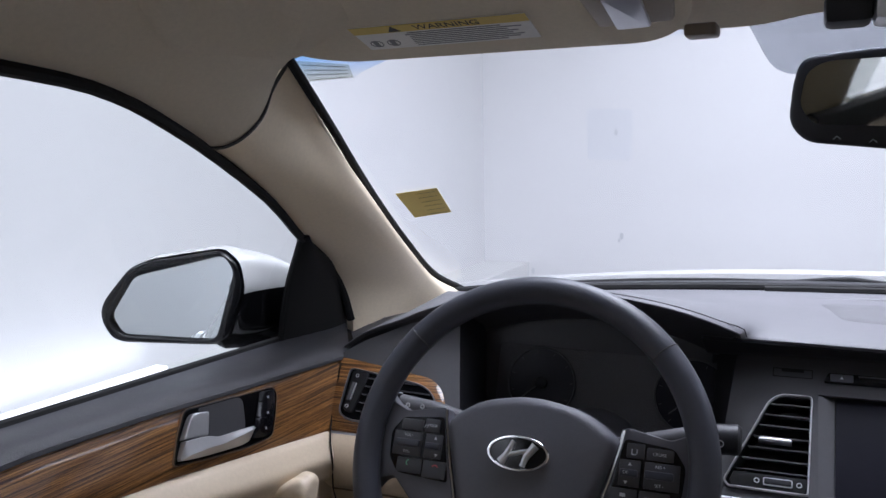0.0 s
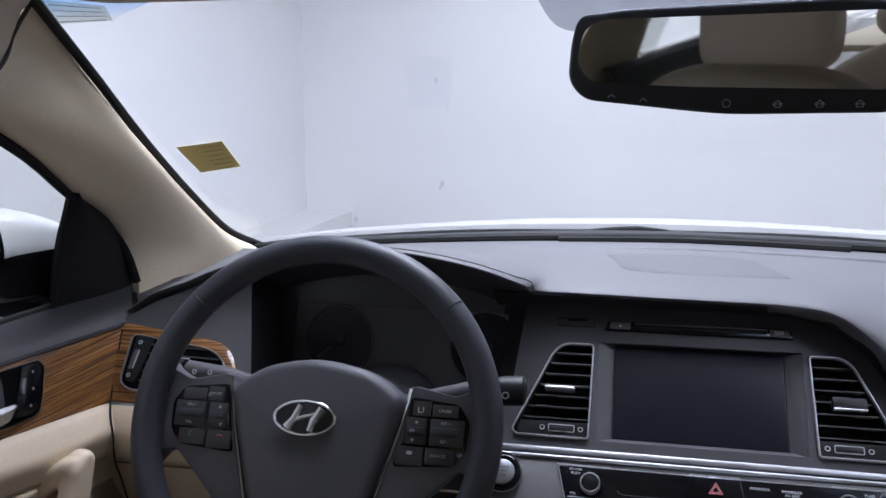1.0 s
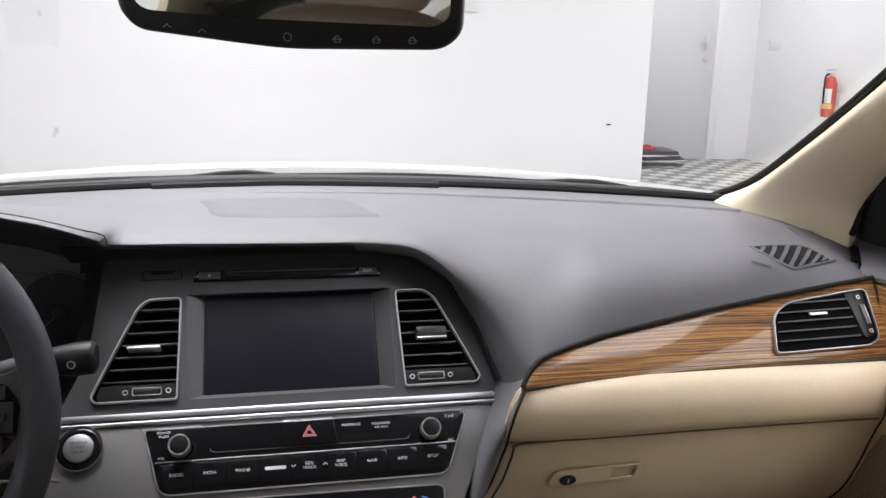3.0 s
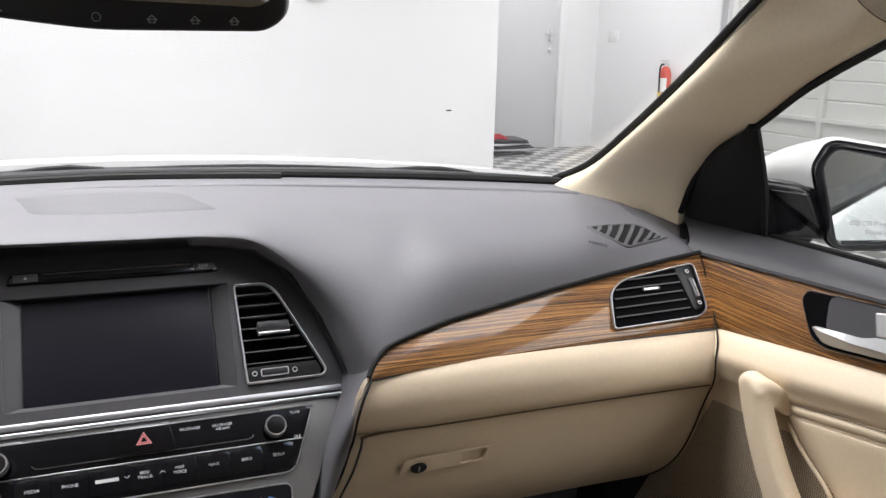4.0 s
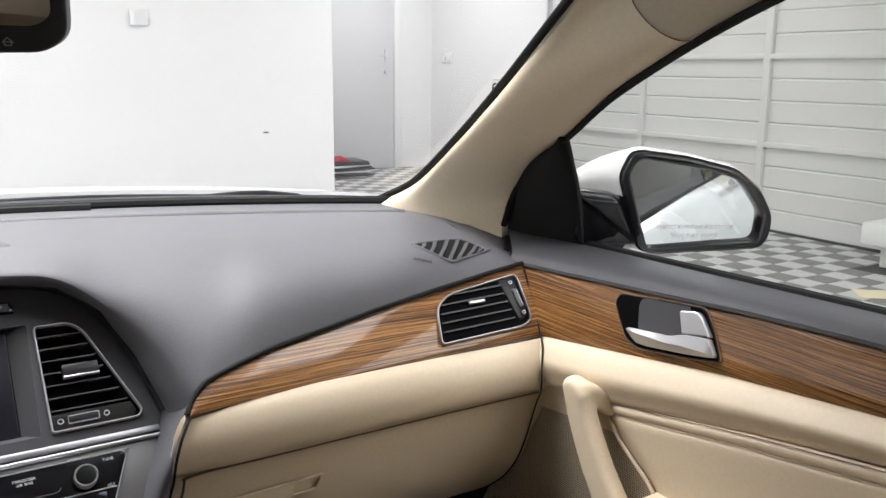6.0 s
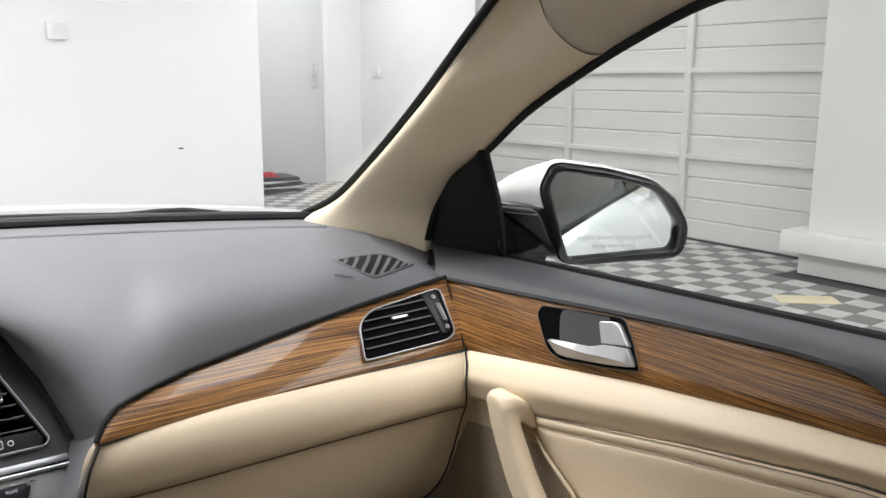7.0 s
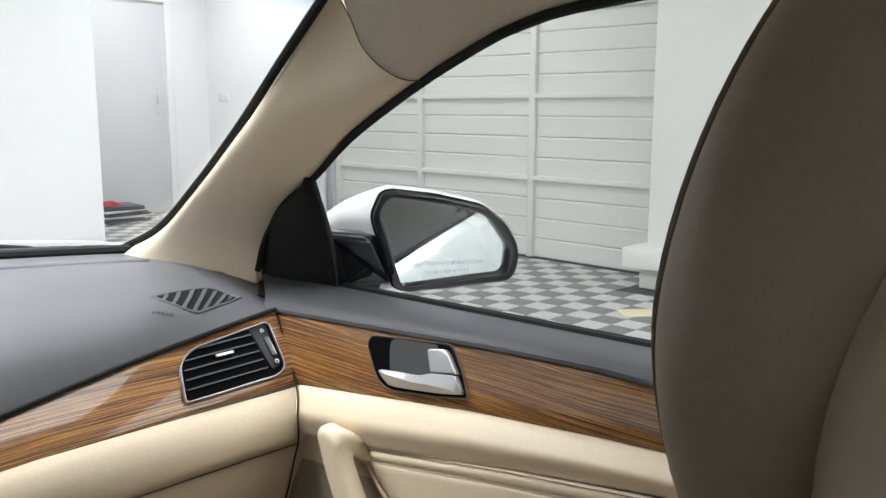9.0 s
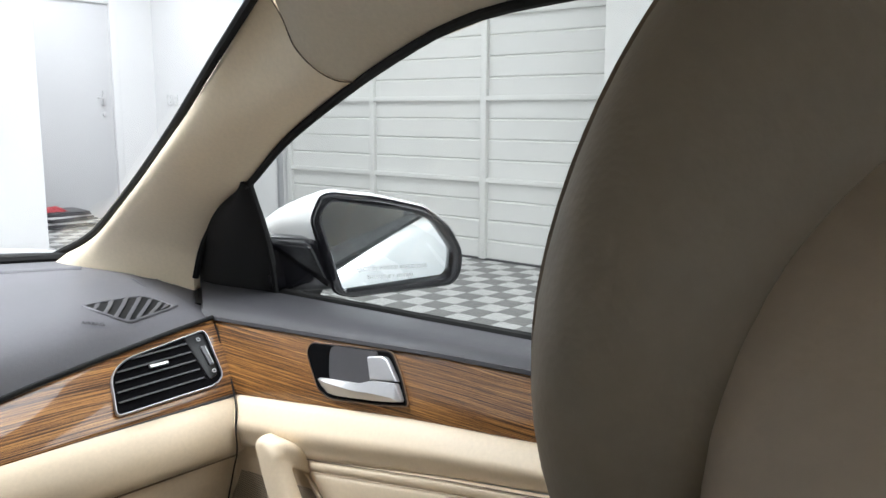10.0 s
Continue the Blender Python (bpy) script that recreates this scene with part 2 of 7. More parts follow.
def plate(outline, depth, m=Matrix(), holes=(), bevel=0.0, base=0.0, steps=2):
    """A flat piece with that outline (2D), from base to base + depth along its normal, with holes through it."""
    bm = bmesh.new()
    loops = []
    for poly in (outline, *holes):
        vs = [bm.verts.new((x, y, base)) for x, y in poly]
        loops.append([bm.edges.new((vs[i - 1], vs[i])) for i in range(len(vs))])
    if holes:
        bmesh.ops.triangle_fill(bm, edges=[e for l in loops for e in l], use_beauty=True)
    else:
        bm.faces.new(vs)
    for f in bm.faces:
        f.normal_update()
    if depth:
        r = bmesh.ops.extrude_face_region(bm, geom=bm.faces[:])
        up = [v for v in r["geom"] if isinstance(v, bmesh.types.BMVert)]
        bmesh.ops.translate(bm, verts=up, vec=(0, 0, depth))
        if bevel:
            top = set(up)
            ed = [e for e in bm.edges if e.verts[0] in top and e.verts[1] in top and any(abs(f.normal.z) < 0.5 for f in e.link_faces) and len(e.link_faces) == 2]
            for f in bm.faces:
                f.normal_update()
            ed = [e for e in bm.edges if e.verts[0] in top and e.verts[1] in top and len(e.link_faces) == 2
                  and min(abs(f.normal.z) for f in e.link_faces) < 0.5 < max(abs(f.normal.z) for f in e.link_faces)]
            bmesh.ops.bevel(bm, geom=ed, offset=bevel, segments=steps, profile=0.5, affect="EDGES")
    bmesh.ops.transform(bm, matrix=m, verts=bm.verts)
    return bm


def ring(outline, inner, depth, m=Matrix(), bevel=0.0, base=0.0):
    """A frame between two outlines with the same count of points."""
    bm = bmesh.new()
    n = len(outline)
    rows = []
    for poly, z in ((outline, base), (outline, base + depth - bevel), ([tuple(Vector(a).lerp(Vector(b), 0.25)) for a, b in zip(outline, inner)], base + depth),
                    ([tuple(Vector(a).lerp(Vector(b), 0.75)) for a, b in zip(outline, inner)], base + depth), (inner, base + depth - bevel), (inner, base)):
        rows.append([bm.verts.new((x, y, z)) for x, y in poly])
    for i in range(len(rows)):
        a, b = rows[i], rows[(i + 1) % len(rows)]
        for j in range(n):
            bm.faces.new((a[j], a[(j + 1) % n], b[(j + 1) % n], b[j]))
    bmesh.ops.transform(bm, matrix=m, verts=bm.verts)
    return bm


def shrink(poly, d):
    """The polygon moved inwards by d."""
    k = len(poly)
    p = [Vector(q) for q in poly]
    area2 = sum(p[i - 1].x * p[i].y - p[i].x * p[i - 1].y for i in range(k))
    s = 1 if area2 > 0 else -1
    out = []
    for i in range(k):
        t = (p[(i + 1) % k] - p[i - 1])
        if t.length < 1e-9:
            out.append(tuple(p[i]))
            continue
        t.normalize()
        out.append(tuple(p[i] + Vector((-t.y, t.x)) * d * s))
    return out


def box(x0, y0, z0, x1, y1, z1, bevel=0.0, m=Matrix()):
    bm = bmesh.new()
    bmesh.ops.create_cube(bm, size=1, matrix=Matrix.Translation(((x0 + x1) / 2, (y0 + y1) / 2, (z0 + z1) / 2)) @ Matrix.Diagonal((x1 - x0, y1 - y0, z1 - z0, 1)))
    if bevel:
        bmesh.ops.bevel(bm, geom=bm.edges[:], offset=bevel, segments=2, profile=0.5, affect="EDGES")
    bmesh.ops.transform(bm, matrix=m, verts=bm.verts)
    return bm


def tube(path, radius, n=10, closed=False, flat=1.0, up=(0, 0, 1)):
    """A round bar along a line; radius may be a list; flat squeezes it along up."""
    path = [Vector(p) for p in path]
    k = len(path)
    rad = radius if isinstance(radius, (list, tuple)) else [radius] * k
    rows = []
    for i in range(k):
        t = (path[(i + 1) % k] - path[i - 1]) if closed else (path[min(i + 1, k - 1)] - path[max(i - 1, 0)])
        t.normalize()
        a = Vector(up) - t * t.dot(Vector(up))
        a = a.normalized() if a.length > 1e-6 else t.orthogonal().normalized()
        b = t.cross(a)
        rows.append([path[i] + (a * math.sin(q) * flat + b * math.cos(q)) * rad[i] for q in (2 * math.pi * j / n for j in range(n))])
    if closed:
        rows.append(rows[0])
    bm = sheet(rows, closed=True)
    if closed:
        bmesh.ops.remove_doubles(bm, verts=bm.verts, dist=1e-7)
    else:
        bm.verts.ensure_lookup_table()
        bm.faces.new([bm.verts[j] for j in range(n)])
        bm.faces.new([bm.verts[(k - 1) * n + j] for j in range(n)])
    return bm


def disc(r, depth, m=Matrix(), n=32, bevel=0.0, base=0.0):
    return plate([(r * math.cos(2 * math.pi * i / n), r * math.sin(2 * math.pi * i / n)) for i in range(n)], depth, m, bevel=bevel, base=base)


def annulus(r0, r1, depth, m=Matrix(), n=40, bevel=0.0, base=0.0):
    c = [(math.cos(2 * math.pi * i / n), math.sin(2 * math.pi * i / n)) for i in range(n)]
    return ring([(r1 * x, r1 * y) for x, y in c], [(r0 * x, r0 * y) for x, y in c], depth, m, bevel, base)


def merge(*many):
    out = bmesh.new()
    for bm in many:
        me = bpy.data.meshes.new("t")
        bm.to_mesh(me)
        bm.free()
        out.from_mesh(me)
        bpy.data.meshes.remove(me)
    return out


def writing(text, size, m, mat, parent, name="lettering", width=None):
    """Flat lettering in the built-in type, centred at m."""
    c = bpy.data.curves.new(name, "FONT")
    c.body, c.size, c.align_x, c.align_y, c.extrude = text, size, "CENTER", "CENTER", 0.0001
    tmp = bpy.data.objects.new(name, c)
    scene.collection.objects.link(tmp)
    dg = bpy.context.evaluated_depsgraph_get()
    me = bpy.data.meshes.new_from_object(tmp.evaluated_get(dg))
    bpy.data.objects.remove(tmp)
    if width:
        w = max(v.co.x for v in me.vertices) - min(v.co.x for v in me.vertices)
        me.transform(Matrix.Diagonal((width / w, 1, 1, 1)))
    me.transform(m)
    me.name = name
    me.materials.clear()
    me.materials.append(mat)
    ob = new(name, me)
    ob.parent = parent
    return ob


def mirrored(p, s):
    return Vector((p[0] * s, p[1], p[2]))

# ------------------------------------------------------------------ the garage
X_L, X_R, Y_F, Y_B, Z_C = -2.88, 5.6, 9.2, -6.0, 3.1


def structure(name, bm, mat, label, smooth=False):
    return tagged(part(name, bm, mat, None, label, smooth), kind="structure", category=name.split("_")[0])


GROUT = material("dark_subfloor", (0.08, 0.08, 0.078), 0.8, vary=0.1, scale=8)
floor_ob = structure("floor", box(X_L - 0.2, Y_B - 0.2, -0.1, X_R + 0.2, Y_F + 0.2, -0.009), GROUT, "grey and white checkered garage floor tiles")
structure("ceiling", box(X_L - 0.2, Y_B - 0.2, Z_C, X_R + 0.2, Y_F + 0.2, Z_C + 0.1), WALL, "plain white painted garage ceiling")
structure("wall_west", box(X_L - 0.15, Y_B, 0, X_L, 7.2, Z_C), WALL, "smooth white painted garage wall")
structure("wall_south", box(X_L, Y_B - 0.15, 0, X_R, Y_B, Z_C), WALL, "plain white garage wall behind the car")
wall_front = structure("wall_front", box(X_L - 0.15, 7.0, 0, 3.24, 7.2, Z_C, 0.004), WALL, "white painted partition wall ahead of the car")
structure("wall_north", box(3.0, Y_F, 0, 4.2, Y_F + 0.15, Z_C), WALL, "white wall around a grey service door")
structure("wall_north_side", box(5.16, Y_F, 0, X_R, Y_F + 0.15, Z_C), WALL, "white wall beside the service door")
structure("wall_alcove", box(2.85, 7.2, 0, 3.0, Y_F, Z_C), WALL, "white side wall of the alcove")
structure("wall_east", box(X_R, 6.75, 0, X_R + 0.15, Y_F + 0.15, Z_C), WALL, "white painted wall beside the garage door")
structure("wall_east_rear", box(X_R, Y_B, 0, X_R + 0.15, 2.9, Z_C), WALL, "white garage wall behind the pillar")
structure("wall_over_door", box(4.2, Y_F, 2.5, 5.16, Y_F + 0.15, Z_C), WALL, "white wall above the service door")
structure("lintel", box(X_R, 2.9, 2.6, X_R + 0.15, 6.75, Z_C), WALL, "white wall above the garage door")

DOOR_GREY = material("grey_door_paint", (0.66, 0.66, 0.67), 0.5, vary=0.02, scale=8)
sd = tagged(part("service_door", box(4.2, Y_F + 0.02, 0.0, 5.07, Y_F + 0.06, 2.4, 0.003), DOOR_GREY), "pale grey flush service door, shut", "door", "", "structure")
part("door_frame", merge(box(5.07, Y_F - 0.02, 0, 5.16, Y_F + 0.1, 2.5, 0.004), box(4.2, Y_F - 0.02, 2.4, 5.07, Y_F + 0.1, 2.5, 0.004)), WALL, sd)
part("deadbolt", disc(0.028, 0.025, frame_of((4.965, Y_F + 0.02, 1.17), (1, 0, 0), (0, 0, 1)), 24, 0.004), SATIN, sd)
part("door_handle", merge(box(4.945, Y_F + 0.0, 1.27, 4.985, Y_F + 0.02, 1.44, 0.004), box(4.86, Y_F - 0.05, 1.345, 4.975, Y_F - 0.035, 1.365, 0.004), box(4.955, Y_F - 0.05, 1.345, 4.975, Y_F + 0.0, 1.365)), SATIN, sd)
for z in (0.25, 1.2, 2.15):
    part("hinge", box(4.203, Y_F + 0.008, z - 0.05, 4.215, Y_F + 0.02, z + 0.05, 0.002), SATIN, sd)

# the sectional garage door on the right
SHUTTER = material("white_ribbed_steel", (0.74, 0.74, 0.72), 0.45, vary=0.03, scale=10)
gd = tagged(new("garage_door"), "white ribbed steel sectional garage door, shut", "garage door", "", "structure")
for k in range(4):
    z0 = k * 0.66
    rows = []
    for j in range(4):
        za, zb = z0 + 0.165 * j, z0 + 0.165 * (j + 1)
        for z, dx in ((za + 0.001, 0.014), (za + 0.008, 0.003), (za + 0.018, 0.0), (za + 0.034, 0.004), (za + 0.048, 0.0005), (za + 0.066, 0.0045), (za + 0.084, 0.001), (za + 0.104, 0.0045), (za + 0.122, 0.0005), (za + 0.140, 0.003), (zb - 0.014, 0.0), (zb - 0.006, 0.004), (zb - 0.001, 0.014)):
            rows.append([Vector((X_R - 0.03 + dx, 2.9, z)), Vector((X_R - 0.03 + dx, 6.7, z))])
    part("panel", sheet(rows, 0.006), SHUTTER, gd)
for y in (2.95, 4.22, 5.5, 6.68):
    part("stile", box(X_R - 0.065, y - 0.030, 0.01, X_R - 0.02, y + 0.030, 2.6, 0.004), SHUTTER, gd)
for k in range(1, 4):
    part("rail", box(X_R - 0.060, 2.9, k * 0.66 - 0.020, X_R - 0.02, 6.7, k * 0.66 + 0.020, 0.004), SHUTTER, gd)
part("bottom_seal", box(X_R - 0.055, 2.9, 0.0, X_R - 0.02, 6.7, 0.016, 0.004), DARK, gd)
for y in (6.72, 6.86):
    part("track", box(X_R - 0.07, y - 0.012, 0.0, X_R, y + 0.012, 2.6, 0.003), SATIN, gd)

# the pillar with its low ledge
PLASTER = material("white_plaster", (0.82, 0.82, 0.80), 0.7, vary=0.03, scale=5)
pl_ob = tagged(part("pillar", box(5.14, 0.6, 0.29, X_R, 2.9, Z_C, 0.006), PLASTER), "white plastered pillar with a stepped ledge at its foot", "pillar", "", "structure")
part("ledge", box(5.02, 0.6, 0.155, X_R, 3.02, 0.29, 0.006), PLASTER, pl_ob)
part("plinth", box(5.14, 0.6, 0.0, X_R, 2.95, 0.155, 0.004), PLASTER, pl_ob)

# small things in the garage
def fire_extinguisher(x, y, z, k=1.2):
    def put(name, bm, mat):
        bmesh.ops.transform(bm, matrix=Matrix.Translation((x, y, z)) @ Matrix.Diagonal((k, k, k, 1)), verts=bm.verts)
        return part(name, bm, mat, t)

    t = thing("fire_extinguisher", "small red fire extinguisher hung on a white wall", "fire extinguisher")
    prof = [(0.05, 0.005), (0.055, 0.03), (0.055, 0.27), (0.04, 0.32), (0.018, 0.34), (0.018, 0.36)]
    bm = sheet([[Vector((r * math.cos(a), r * math.sin(a), h)) for a in (2 * math.pi * i / 20 for i in range(20))] for r, h in prof], closed=True)
    bmesh.ops.holes_fill(bm, edges=bm.edges[:])
    put("cylinder", bm, RED)
    put("valve", merge(box(-0.02, -0.02, 0.34, 0.02, 0.02, 0.37, 0.004), box(-0.06, -0.012, 0.385, 0.03, 0.012, 0.40, 0.003), box(-0.06, -0.01, 0.36, 0, 0.01, 0.372)), SATIN)
    put("label_band", sheet([[Vector((0.0555 * math.cos(a), 0.0555 * math.sin(a), h)) for a in np.linspace(2.2, 4.4, 10)] for h in (0.12, 0.24)], 0.001), PAPER)
    put("label_strip", sheet([[Vector((0.0555 * math.cos(a), 0.0555 * math.sin(a), h)) for a in np.linspace(2.2, 4.6, 10)] for h in (0.075, 0.115)], 0.001), YELLOW)
    put("hose", tube(spline([(-0.02, 0, 0.36), (-0.07, -0.02, 0.33), (-0.068, -0.02, 0.12)], 12), 0.008), BLACK)
    put("bracket", box(0.05, -0.03, 0.1, 0.10 / k, 0.03, 0.2, 0.004), SATIN)


fire_extinguisher(X_R - 0.10, 7.63, 0.625)


def stacked_mats():
    rng = random.Random(4)
    for k in range(9):
        w, d = 0.46 + rng.uniform(-0.05, 0.05), 0.46 + rng.uniform(-0.04, 0.04)
        a = rng.uniform(-14, 14)
        lean = 0.04 * math.sin(k * 1.9)
        tagged(part("floor_tile", box(-w / 2, -d / 2, 0, w / 2, d / 2, 0.017, 0.004, pose(4.13 + lean + rng.uniform(-0.03, 0.03), 8.7, 0.021 * k, rng.uniform(-0.4, 0.4), rng.uniform(-0.6, 0.6), a)), DARK if k % 3 else DOOR_GREY), "loose grey plastic floor tile in a stack", "floor tile", "stacked floor tiles")
    rng = random.Random(11)
    rows = []
    for i in range(9):
        row = []
        for j in range(11):
            u, v = i / 8 * 2 - 1, j / 10 * 2 - 1
            edge = max(abs(u), abs(v))
            h = 0.006 + (0.042 * (1 - edge ** 2) + rng.uniform(-0.010, 0.012)) * (0 if edge == 1 else 1)
            row.append(Vector((4.02 + 0.11 * v + rng.uniform(-0.012, 0.012), 8.60 + 0.09 * u + rng.uniform(-0.012, 0.012), 0.190 + h)))
        rows.append(row)
    tagged(part("cloth", sheet(rows, 0.004), material("red_cloth", (0.42, 0.05, 0.06), 0.9, vary=0.25, scale=60)), "crumpled red cloth on stacked floor tiles", "cloth")


stacked_mats()
tagged(part("paper_sheet", box(-0.17, -0.09, 0, 0.17, 0.09, 0.004, 0.001, pose(4.52, 2.52, 0.001, 0, 0, -42)), material("tan_card", (0.80, 0.71, 0.50), 0.7)), "flat tan card lying on the floor tiles", "card")
th = thing("thermostat", "small white wall thermostat with a grey display", "thermostat")
part("casing", box(1.53, 6.965, 1.52, 1.67, 7.0, 1.64, 0.006), WHITE_PAINT, th)
part("display", box(1.565, 6.961, 1.56, 1.635, 6.9655, 1.615), GLASS_INK, th)
ws_ = thing("wall_switch", "double white light switch on the wall", "light switch")
part("plate", box(X_R - 0.012, 8.72, 1.28, X_R, 8.94, 1.40, 0.004), WHITE_PAINT, ws_)
part("rocker", box(X_R - 0.018, 8.75, 1.305, X_R - 0.012, 8.81, 1.375, 0.002), WHITE_PAINT, ws_)
part("rocker", box(X_R - 0.018, 8.85, 1.305, X_R - 0.012, 8.91, 1.375, 0.002), WHITE_PAINT, ws_)

# a patch of newer paint and filled holes on the wall ahead
PATCH = material("fresh_white_paint", (0.775, 0.785, 0.80), 0.8, vary=0.03, scale=10)
FILLER = material("grey_filler", (0.65, 0.66, 0.67), 0.9, vary=0.15, scale=60)
part("paint_patch", plate(rounded([(-1.93, 1.19), (-1.56, 1.18), (-1.55, 1.60), (-1.94, 1.615)], 0.03), 0.0015, frame_of((0, 7.0, 0), (1, 0, 0), (0, 0, 1))), PATCH, wall_front, "slightly greyer paint patch")
rw = random.Random(7)
for x, z, r in ((-1.69, 1.415, 0.030), (-1.59, 1.185, 0.018), (-1.64, 0.54, 0.034), (-1.66, 0.50, 0.018), (-2.42, 0.21, 0.03)):
    pts = [(x + r * rw.uniform(0.6, 1.1) * math.cos(a) * 0.7, z + r * rw.uniform(0.7, 1.2) * math.sin(a)) for a in np.linspace(0, 2 * math.pi, 11, endpoint=False)]
    part("filled_hole", plate(pts, 0.002, frame_of((0, 7.0, 0), (1, 0, 0), (0, 0, 1)), base=0.0018), FILLER, wall_front)

# the low ledge along the left wall, with a light lying on it against the wall
structure("wall_ledge", merge(box(X_L, Y_B, 0.155, X_L + 0.42, 7.0, 0.29, 0.006), box(X_L, Y_B, 0.0, X_L + 0.33, 7.0, 0.155, 0.004)), PLASTER, "white plastered ledge along the garage wall")
GLOW = bpy.data.materials.new("lit_white_diffuser")
GLOW.use_nodes = True
GLOW.node_tree.nodes["Principled BSDF"].inputs["Emission Color"].default_value = (1, 0.98, 0.95, 1)
GLOW.node_tree.nodes["Principled BSDF"].inputs["Emission Strength"].default_value = 1.6
for y in FLOOR_LIGHTS:
    fl = thing("batten_light", "lit white batten light lying on the wall ledge", "light")
    part("housing", box(X_L + 0.06, y - 0.62, 0.29, X_L + 0.16, y + 0.62, 0.315, 0.006), WHITE_PAINT, fl)
    part("diffuser", box(X_L + 0.075, y - 0.60, 0.315, X_L + 0.145, y + 0.60, 0.330, 0.005), GLOW, fl)

# ------------------------------------------------------------------ the car's shell
WS_K = 1.963


def glass_y(x, z):
    """The windscreen's place along the car."""
    crown = 0.10 * max(0.0, 1 - (x / 0.66) ** 2) * min(1.0, max(0.0, (z - 0.995) / 0.15))
    return 1.41 - 0.36 * x * x - WS_K * (z - 0.995) + crown


# the windscreen's edge and the upper edge of the door opening, on the right
SCREEN_EDGE = [(0.597, 0.575, 1.356), (0.611, 0.641, 1.319), (0.632, 0.747, 1.259), (0.662, 0.887, 1.181), (0.686, 1.03, 1.103), (0.699, 1.16, 1.033), (0.683, 1.245, 0.995)]
DOOR_EDGE = [(0.66, -0.6, 1.25), (0.645, -0.1, 1.293), (0.643, 0.2, 1.297), (0.645, 0.382, 1.289), (0.651, 0.462, 1.278), (0.663, 0.536, 1.257), (0.682, 0.629, 1.225), (0.711, 0.753, 1.176), (0.741, 0.857, 1.125), (0.762, 0.945, 1.085), (0.772, 1.01, 1.03), (0.77, 1.03, 0.98)]

car = thing("car", "white saloon car with a beige cabin", "car")


def roof_z(x, y):
    top = 1.462 - 0.27 * max(0.0, y - 0.33)
    if y < -0.6:
        top -= 0.12 * (y + 0.6) ** 2
    return top - 0.11 * x * x


SEAM = [(0.615, 0.655, 1.320), (0.635, 0.655, 1.295), (0.642, 0.646, 1.268), (0.650, 0.628, 1.248), (0.662, 0.612, 1.237), (0.676, 0.602, 1.2355)]


def lining_edge(y):
    """Half width and height of the lining's lower edge."""
    half = curve_at([(-1.5, 0.60), (-0.6, 0.655), (0.2, 0.645), (0.382, 0.647), (0.462, 0.653), (0.536, 0.665), (0.6, 0.676)], y)
    return half, curve_at([(-1.5, 1.17), (-0.6, 1.255), (-0.1, 1.298), (0.2, 1.302), (0.382, 1.292), (0.462, 1.280), (0.536, 1.259), (0.6, 1.238)], y)


def lining_z(x, y):
    half, ze = lining_edge(y)
    return ze + (roof_z(x, y) - ze) * (1 - min(1.0, abs(x) / half) ** 5)


def headliner():
    corner = [(0.0, 0.775, 1.348), (0.12, 0.774, 1.345), (0.18, 0.772, 1.337), (0.24, 0.760, 1.336), (0.30, 0.748, 1.340), (0.45, 0.705, 1.341), (0.55, 0.672, 1.334)] + SEAM
    n = 40
    rows = [spline(corner, n)]
    for y in np.linspace(0.575, -1.45, 26):
        half, ze = lining_edge(y)
        rows.append(spline([(half * e, y, lining_z(half * e, y)) for e in np.linspace(0, 1, 40)], n))
    rows = [r + [r[-1] + Vector((0.009, 0, -0.004))] for r in rows]
    rows = [[mirrored(p, -1) for p in r[:0:-1]] + r for r in rows]
    return sheet(rows, 0.010)


part("headliner", headliner(), LINER, car, "beige woven headliner cloth")


def pillar_trim(s):
    """From the windscreen's edge to the door opening, swelling into the cabin."""
    a = spline([(0.613, 0.652, 1.3195)] + SCREEN_EDGE[2:], 30)
    b = spline([(0.683, 0.600, 1.2330), (0.687, 0.645, 1.2175)] + DOOR_EDGE[7:], 30)
    seam = spline(SEAM, 19)
    rows = []
    for i, (p, q) in enumerate(zip(a, b)):
        k = min(1.0, i / 14)
        k = k * k * (3 - 2 * k)
        row = []
        for j, t in enumerate(np.linspace(0, 1, 19)):
            r = p.lerp(q, t)
            out = Vector((-0.85, -0.42, -0.1)).normalized() * (0.036 * max(0.0, math.sin(math.pi * t ** 0.62)) ** 0.75)
            start = seam[j] - a[0].lerp(b[0], t) + Vector((0.004, 0.006, -0.002)) * (1.2 * t * (1 - t))
            row.append(mirrored(r + start.lerp(out, k), s))
        row.insert(0, row[0] + Vector((0.008 * s, 0.012, 0.004)))
        row.append(row[-1] + Vector((0.014 * s, 0.006, 0.002)))
        rows.append(row)
    rows.append([p + Vector((0, 0, -0.07)) for p in rows[-1]])
    return sheet(rows, 0.006)


for s in (1, -1):
    part("pillar_trim", pillar_trim(s), PILLAR, car, "beige windscreen pillar trim")
    e = [mirrored(p, s) for p in spline(SCREEN_EDGE, 40)]
    part("screen_seal", tube([p + Vector((-0.004 * s, 0.004, 0.002)) for p in e], 0.0052, 8), SEAL, car, "black windscreen edge seal")
    d = [mirrored(p, s) for p in spline(DOOR_EDGE, 60)]
    part("door_seal", tube([p + Vector((0.003 * s, 0, -0.002)) for p in d], 0.0048 if s > 0 else 0.0062, 8), SEAL, car, "black rubber door seal")
    part("trim_seam", tube([mirrored(p, s) + Vector((-0.001 * s, -0.0015, -0.001)) for p in spline(SEAM, 30)], 0.0007 if s > 0 else 0.0020, 6), SEAM_SHADE if s > 0 else INK_DARK, car)


